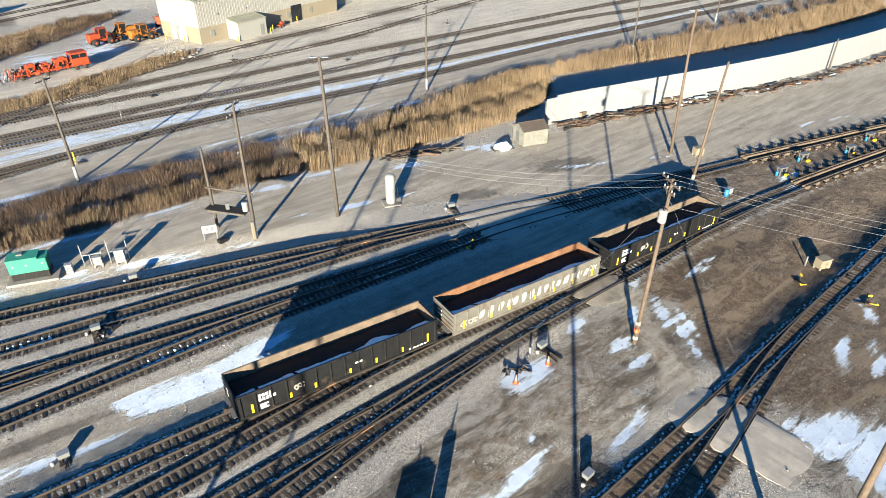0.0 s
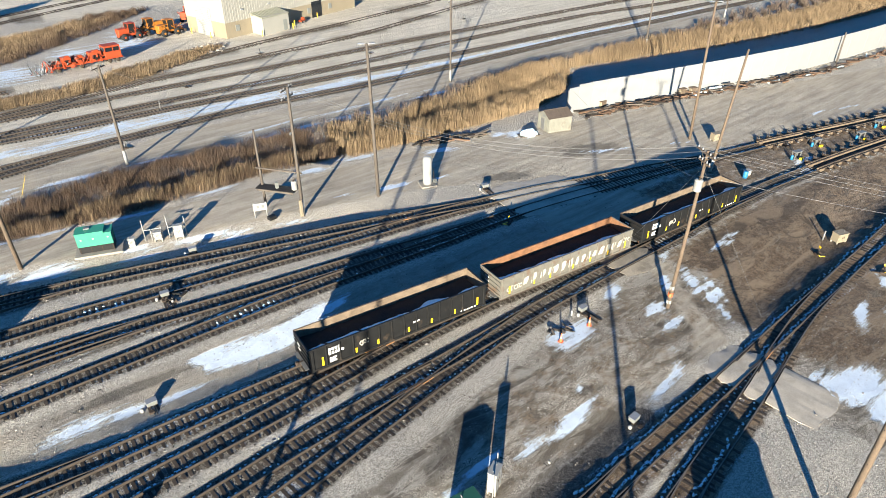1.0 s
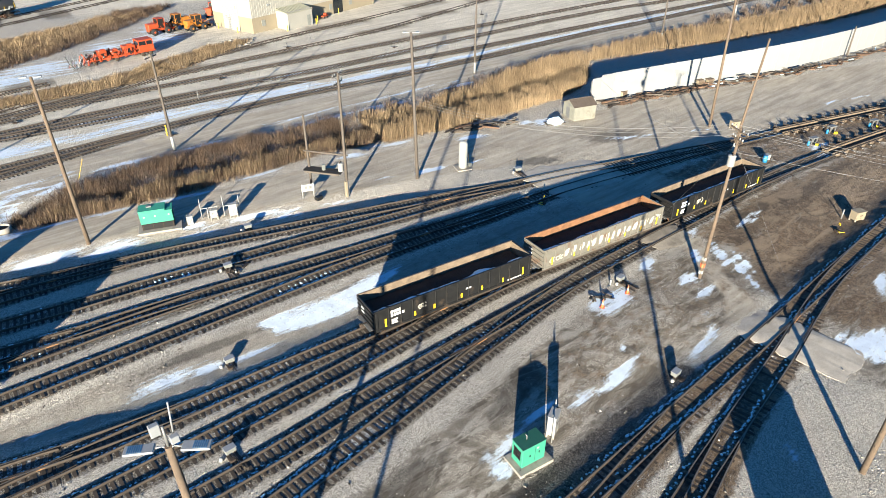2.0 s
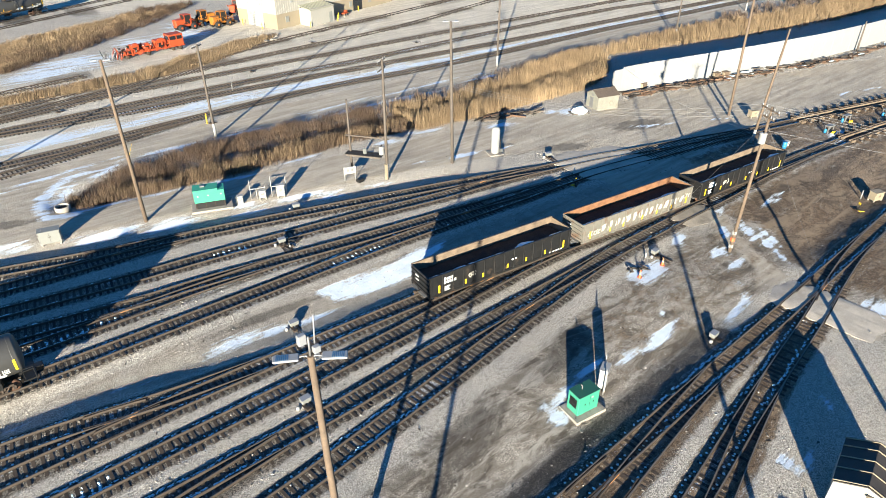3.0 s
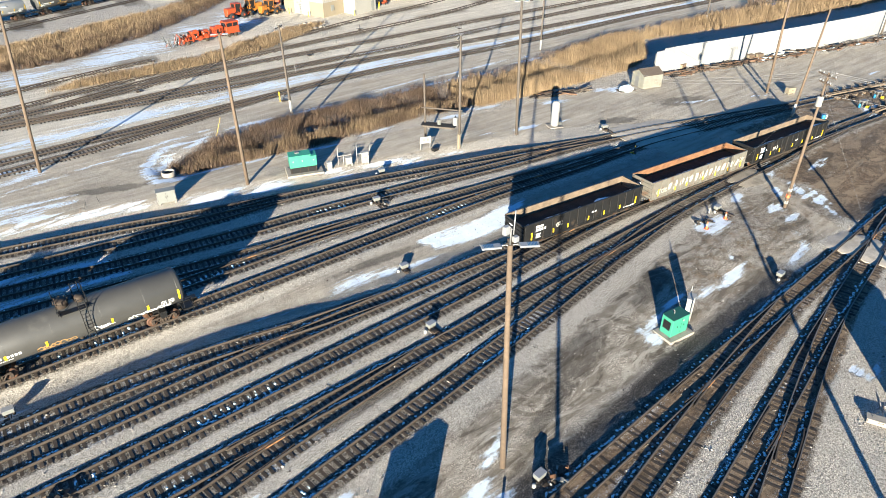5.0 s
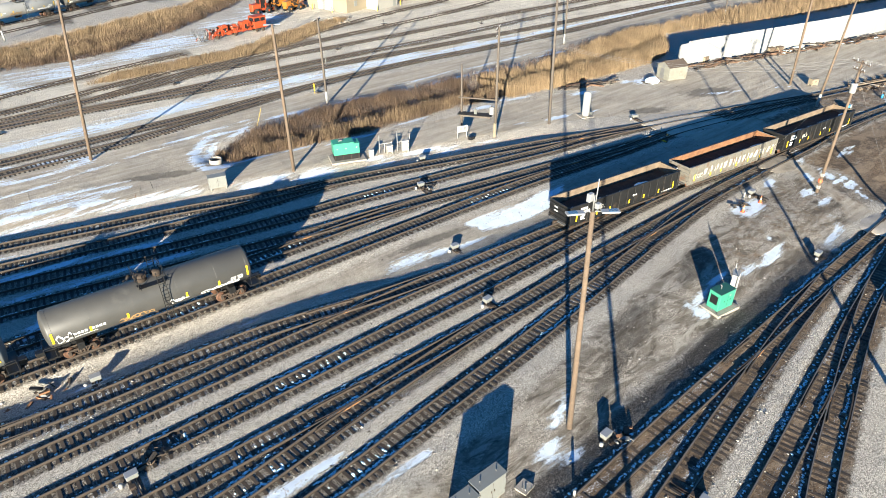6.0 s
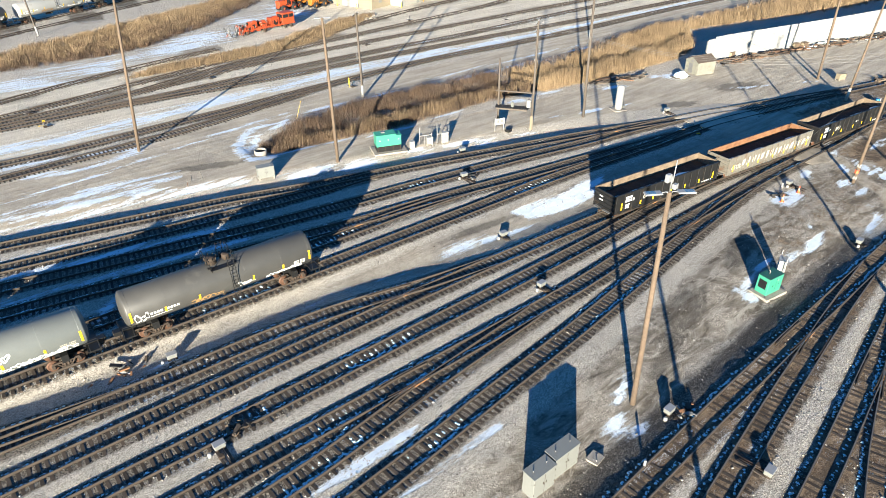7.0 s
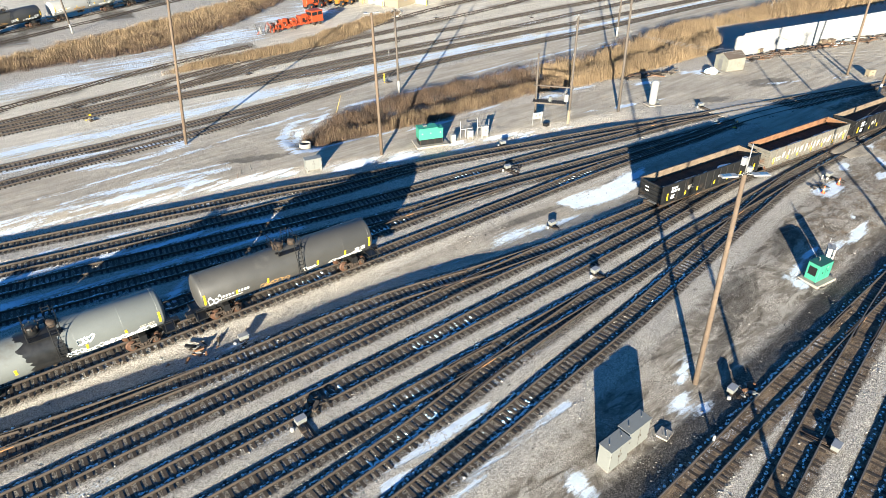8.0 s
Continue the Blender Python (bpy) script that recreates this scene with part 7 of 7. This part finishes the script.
# ---- reeds and brush ----
def in_polygon(x, y, p):
    hit = np.zeros(x.shape, bool)
    for (ax, ay), (bx, by) in zip(p, p[1:] + p[:1]):
        if ay != by:
            hit ^= ((ay > y) != (by > y)) & (x < (bx - ax) * (y - ay) / (by - ay) + ax)
    return hit


def reeds(polygon, per_metre, low, high, wide, material, label, name, seed, lean=0.16, clump=0.75, plume=0.0):
    rng = np.random.default_rng(seed)
    p = np.array(polygon)
    (x0, y0), (x1, y1) = p.min(0), p.max(0)
    n = int((x1 - x0) * (y1 - y0) * per_metre)
    tufts = max(8, n // 28)
    tuft = rng.integers(0, tufts, n)
    x, y = rng.uniform(x0, x1, tufts)[tuft] + rng.normal(0, 0.3, n), rng.uniform(y0, y1, tufts)[tuft] + rng.normal(0, 0.3, n)
    grown = rng.uniform(0.45, 1.25, tufts)[tuft]
    patch = np.sin(0.55 * x + 1.7 * np.sin(0.4 * y)) * np.sin(0.7 * y + 1.3 * np.sin(0.5 * x)) * 0.5 + 0.5
    keep = in_polygon(x + rng.normal(0, 0.4, n), y + rng.normal(0, 0.4, n), polygon) & (rng.random(n) < 1 - clump * (1 - patch))
    x, y, patch, grown = x[keep], y[keep], patch[keep], grown[keep]
    n = len(x)
    h = (low + (high - low) * np.clip(0.55 * patch + 0.45 * rng.random(n), 0, 1)) * grown * rng.uniform(0.75, 1.05, n)
    z = relief(x, y) - 0.05
    a = rng.uniform(0, math.pi, n)
    w = wide * rng.uniform(0.6, 1.4, n)
    dx, dy = rng.normal(0.06, lean, n) * h, rng.normal(0.06, lean, n) * h
    ux, uy = np.cos(a) * w, np.sin(a) * w
    base0 = np.stack([x - ux, y - uy, z], 1)
    base1 = np.stack([x + ux, y + uy, z], 1)
    mid0 = np.stack([x + 0.5 * dx - ux * (0.8 + plume), y + 0.5 * dy - uy * (0.8 + plume), z + 0.68 * h], 1)
    mid1 = np.stack([x + 0.5 * dx + ux * (0.8 + plume), y + 0.5 * dy + uy * (0.8 + plume), z + 0.68 * h], 1)
    tip = np.stack([x + dx, y + dy, z + h], 1)
    verts = np.stack([base0, base1, mid1, mid0, tip], 1).reshape(-1, 3)
    i = np.arange(n) * 5
    faces = [tuple(f) for f in np.stack([i, i + 1, i + 2, i + 3], 1).tolist()] + [tuple(f) for f in np.stack([i + 3, i + 2, i + 4], 1).tolist()]
    me = bpy.data.meshes.new(name)
    me.from_pydata(verts.tolist(), [], faces)
    me.materials.append(material)
    return tagged(new(name, me), label, name.replace("_", " "), kind="stuff")


reeds([(-11.5, 74.6), (-6, 72.4), (0, 70.9), (8.5, 69.6), (22, 69.6), (34, 68.0), (38, 72), (34, 78), (24, 80), (9, 81.2), (-2, 80), (-8, 77.6)], 190, 0.5, 1.7, 0.014, BRUSH, "dense dead brown brush filling the ditch", "brush", 1, 0.3)
reeds([(-10, 74.6), (0, 71.0), (8.5, 69.8), (22, 70.0), (36, 68.0), (34, 71), (20, 73), (0, 74.4)], 110, 0.8, 1.8, 0.015, REED, "tan dry reeds along the edge of the ditch", "reed_bed", 2)
reeds([(34, 67.4), (44, 66), (54, 65.2), (66, 64.3), (74, 66.5), (82, 71.5), (87, 77), (80, 78.5), (70, 77.6), (60, 75.6), (46, 75), (36, 77)], 240, 1.2, 2.6, 0.013, REED, "tall golden dry reeds in the ditch", "reed_bed", 3, 0.1, 0.45, 0.5)
reeds([(-8, 78), (10, 81.4), (24, 80.4), (34, 78.4), (34, 75.6), (22, 77), (8, 78), (-6, 75.6)], 110, 0.5, 1.3, 0.014, SCRUB, "bare pinkish-grey twigs at the back of the ditch", "scrub", 14, 0.35, 0.6)
reeds([(24, 80), (36, 77.5), (48, 75.6), (64, 76.4), (78, 79), (92, 79), (88, 82.6), (70, 81.6), (50, 79.2), (30, 81.6)], 40, 0.5, 1.5, 0.022, SCRUB, "bare grey-brown twigs beside the lane", "scrub", 4, 0.4, 0.9)
reeds([(86, 76), (98, 72.5), (125, 66.5), (160, 62), (200, 60), (200, 69), (170, 71), (146, 72), (125, 75.5), (110, 77.5), (92, 78.5)], 80, 1.1, 2.5, 0.015, REED, "tall dry reeds behind the white wall", "reed_bed", 5, 0.14, 0.5, 0.4)
reeds([(-16, 116.8), (0, 115.8), (14, 115.8), (24, 119), (36, 125.4), (44, 130.4), (36, 130.6), (26, 127), (12, 121.4), (2, 120.8), (-10, 119.6)], 230, 0.5, 1.2, 0.012, REED, "tan dry reeds between far tracks", "reed_bed", 6, 0.12, 0.4, 0.4)
reeds([(-48, 136), (-24, 137), (-7, 136.5), (8.5, 148), (20, 158), (34, 170), (20, 168.5), (4.5, 162), (-18, 152.5), (-48, 141)], 120, 0.6, 1.5, 0.014, REED, "tan dry reeds at the edge of the far yard", "reed_bed", 7, 0.14, 0.5, 0.4)
reeds([(-48, 135), (-10, 134), (8, 144), (28, 160), (44, 176), (30, 176), (4, 152), (-20, 142), (-48, 142)], 90, 0.6, 1.6, 0.015, BRUSH, "brown brush at the edge of the far yard", "brush", 8, 0.3)
reeds([(100, 77.5), (120, 76.4), (160, 73), (200, 70), (200, 78), (150, 80), (120, 79.6)], 9, 0.8, 2.4, 0.06, SCRUB, "bare brown scrub beyond the white wall", "scrub", 9, 0.35, 0.6)

# ---- loose litter in the gravel ----
def litter(name, label, category, count, box_plan, sizes, material, seed, shape="chip"):
    rng = random.Random(seed)
    bm = bmesh.new()
    x0, y0, x1, y1 = box_plan
    for k in range(count):
        x, y = rng.uniform(x0, x1), rng.uniform(y0, y1)
        s = rng.uniform(*sizes)
        m = Matrix.Translation((x, y, ground_at(x, y))) @ Euler((rng.gauss(0, 0.2), rng.gauss(0, 0.2), rng.uniform(0, 3))).to_matrix().to_4x4()
        box(bm, 0, 0, -0.03, s * rng.uniform(0.5, 3.0 if shape == "stick" else 1.3), s * rng.uniform(0.3, 0.8), s * 0.5, m=m)
    thing(name, label, category, kind="stuff", bm=bm, material=material)


def ballast_stones():
    """Loose stones on the ballast and, more thinly, on the packed dirt."""
    rng = np.random.default_rng(71)
    n = 90000
    x, y = rng.uniform(-58, 48, n), rng.uniform(-4, 63, n)
    yard = inside(x, y, [(-45, 18.6), (-17, 21.4), (14, 25.6), (46, 26.8), (52, 17), (20, 15.6), (-30, 14)], 1.0)
    flat = inside(x, y, [(-20, 42.6), (20, 41.6), (60, 36.6), (60, 31), (44, 32), (16, 36.2), (-14, 39.2)], 1.0)
    lane = inside(x, y, [(-60, 79), (-14, 67.6), (12, 60.4), (34, 54.5), (43, 50.5), (41, 33), (60, 33), (60, 90)], 1.0)
    patch = np.sin(0.9 * x + 2 * np.sin(0.5 * y)) * np.sin(1.1 * y + 2 * np.sin(0.6 * x)) * 0.5 + 0.5
    bed = np.zeros(n)
    for key in NEAR:
        bed = np.maximum(bed, strip(x, y, [(q.x, q.y) for q in LINES[key][::4] + LINES[key][-1:]], 1.25, 0.25))
    keep = rng.random(n) < (0.35 + 0.4 * patch) * (1 - 0.85 * yard) * (1 - 0.7 * flat) * (1 - lane) * (1 - 0.92 * bed)
    x, y = x[keep], y[keep]
    r = rng.gamma(3.0, 0.011, len(x)) + 0.018
    size = np.stack([r, r * rng.uniform(0.6, 1.0, len(x)), r * rng.uniform(0.3, 0.65, len(x))], 1)
    me = lumps("ballast_stones", np.stack([x, y, relief(x, y)], 1), size, rng.uniform(0, 6.3, len(x)), STONE, 72)
    tagged(new("ballast_stones", me), "loose grey crushed ballast stones", "stones", kind="stuff")


ballast_stones()
litter("ballast_stones", "scattered dark stones and clods", "stones", 700, (-55, 12, 60, 45), (0.04, 0.12), TRUCK, 61)
litter("pale_stones", "scattered pale stones and ice crumbs", "stones", 500, (-55, 12, 60, 70), (0.04, 0.11), CONCRETE, 62)
litter("wood_scraps", "splinters of old tie wood between the tracks", "wood scraps", 900, (-58, 4, 60, 58), (0.04, 0.11), TIE_FAR, 63, "stick")


# ---- odds and ends beside the lane and tracks ----
def stake(x, y, high, tilt, material, label):
    s = thing("stake", label, "stake", at(x, y))
    part("shaft", rods(((0, 0, -0.1), (tilt[0], tilt[1], high), 0.024)), material, s)
    part("tip", rods(((tilt[0], tilt[1], high), (tilt[0] * 1.05, tilt[1] * 1.05, high * 1.05), 0.04)), material, s)


stake(-21.5, 70.6, 0.9, (0.15, 0.1), BLACK, "dark steel stake leaning in the snow by the lane")
stake(-20.0, 71.0, 0.8, (-0.1, 0.0), BLACK, "dark steel stake standing in the snow by the lane")
stake(-22.4, 69.9, 0.5, (0.3, 0.2), RUST, "bent rusty stake low in the snow by the lane")
stake(-1.9, 81.7, 2.2, (1.1, 0.3), YELLOW, "leaning yellow marker rod at the edge of the brush")


def junk_heap(x, y, seed, label, materials, count=26, spread=0.7):
    rng = random.Random(seed)
    bm = bmesh.new()
    for k in range(count):
        m = Matrix.Translation((x + rng.gauss(0, spread), y + rng.gauss(0, spread * 0.6), ground_at(x, y) + abs(rng.gauss(0, 0.12)))) @ Euler((rng.gauss(0, 0.3), rng.gauss(0, 0.3), rng.uniform(0, 3))).to_matrix().to_4x4()
        box(bm, 0, 0, -0.05, rng.uniform(0.2, 0.9), rng.uniform(0.06, 0.3), rng.uniform(0.05, 0.2), m=m, mi=rng.randrange(len(materials)))
    thing("junk_heap", label, "junk heap", kind="stuff", bm=bm, material=materials)


junk_heap(-37.2, 42.7, 3, "heap of dark red scrap metal and crates by the track", [RUST, BLACK, TRUCK, WHITE])
junk_heap(-33.2, 31.4, 5, "loose timber and cable ends beside the points", [WOOD, TIE_FAR, BLACK], 18, 0.6)
junk_heap(28.6, 25.4, 7, "scrap timber and fittings round a switch machine", [WOOD_GREY, TIE_FAR, BLACK], 14, 0.5)
junk_heap(-8.2, 13.2, 9, "loose rods and plates beside the points", [TIE_FAR, RUST, GALV], 14, 0.5)
junk_heap(4.6, 50.6, 11, "loose plates beside the points", [TIE_FAR, BLACK, GALV], 14, 0.5)
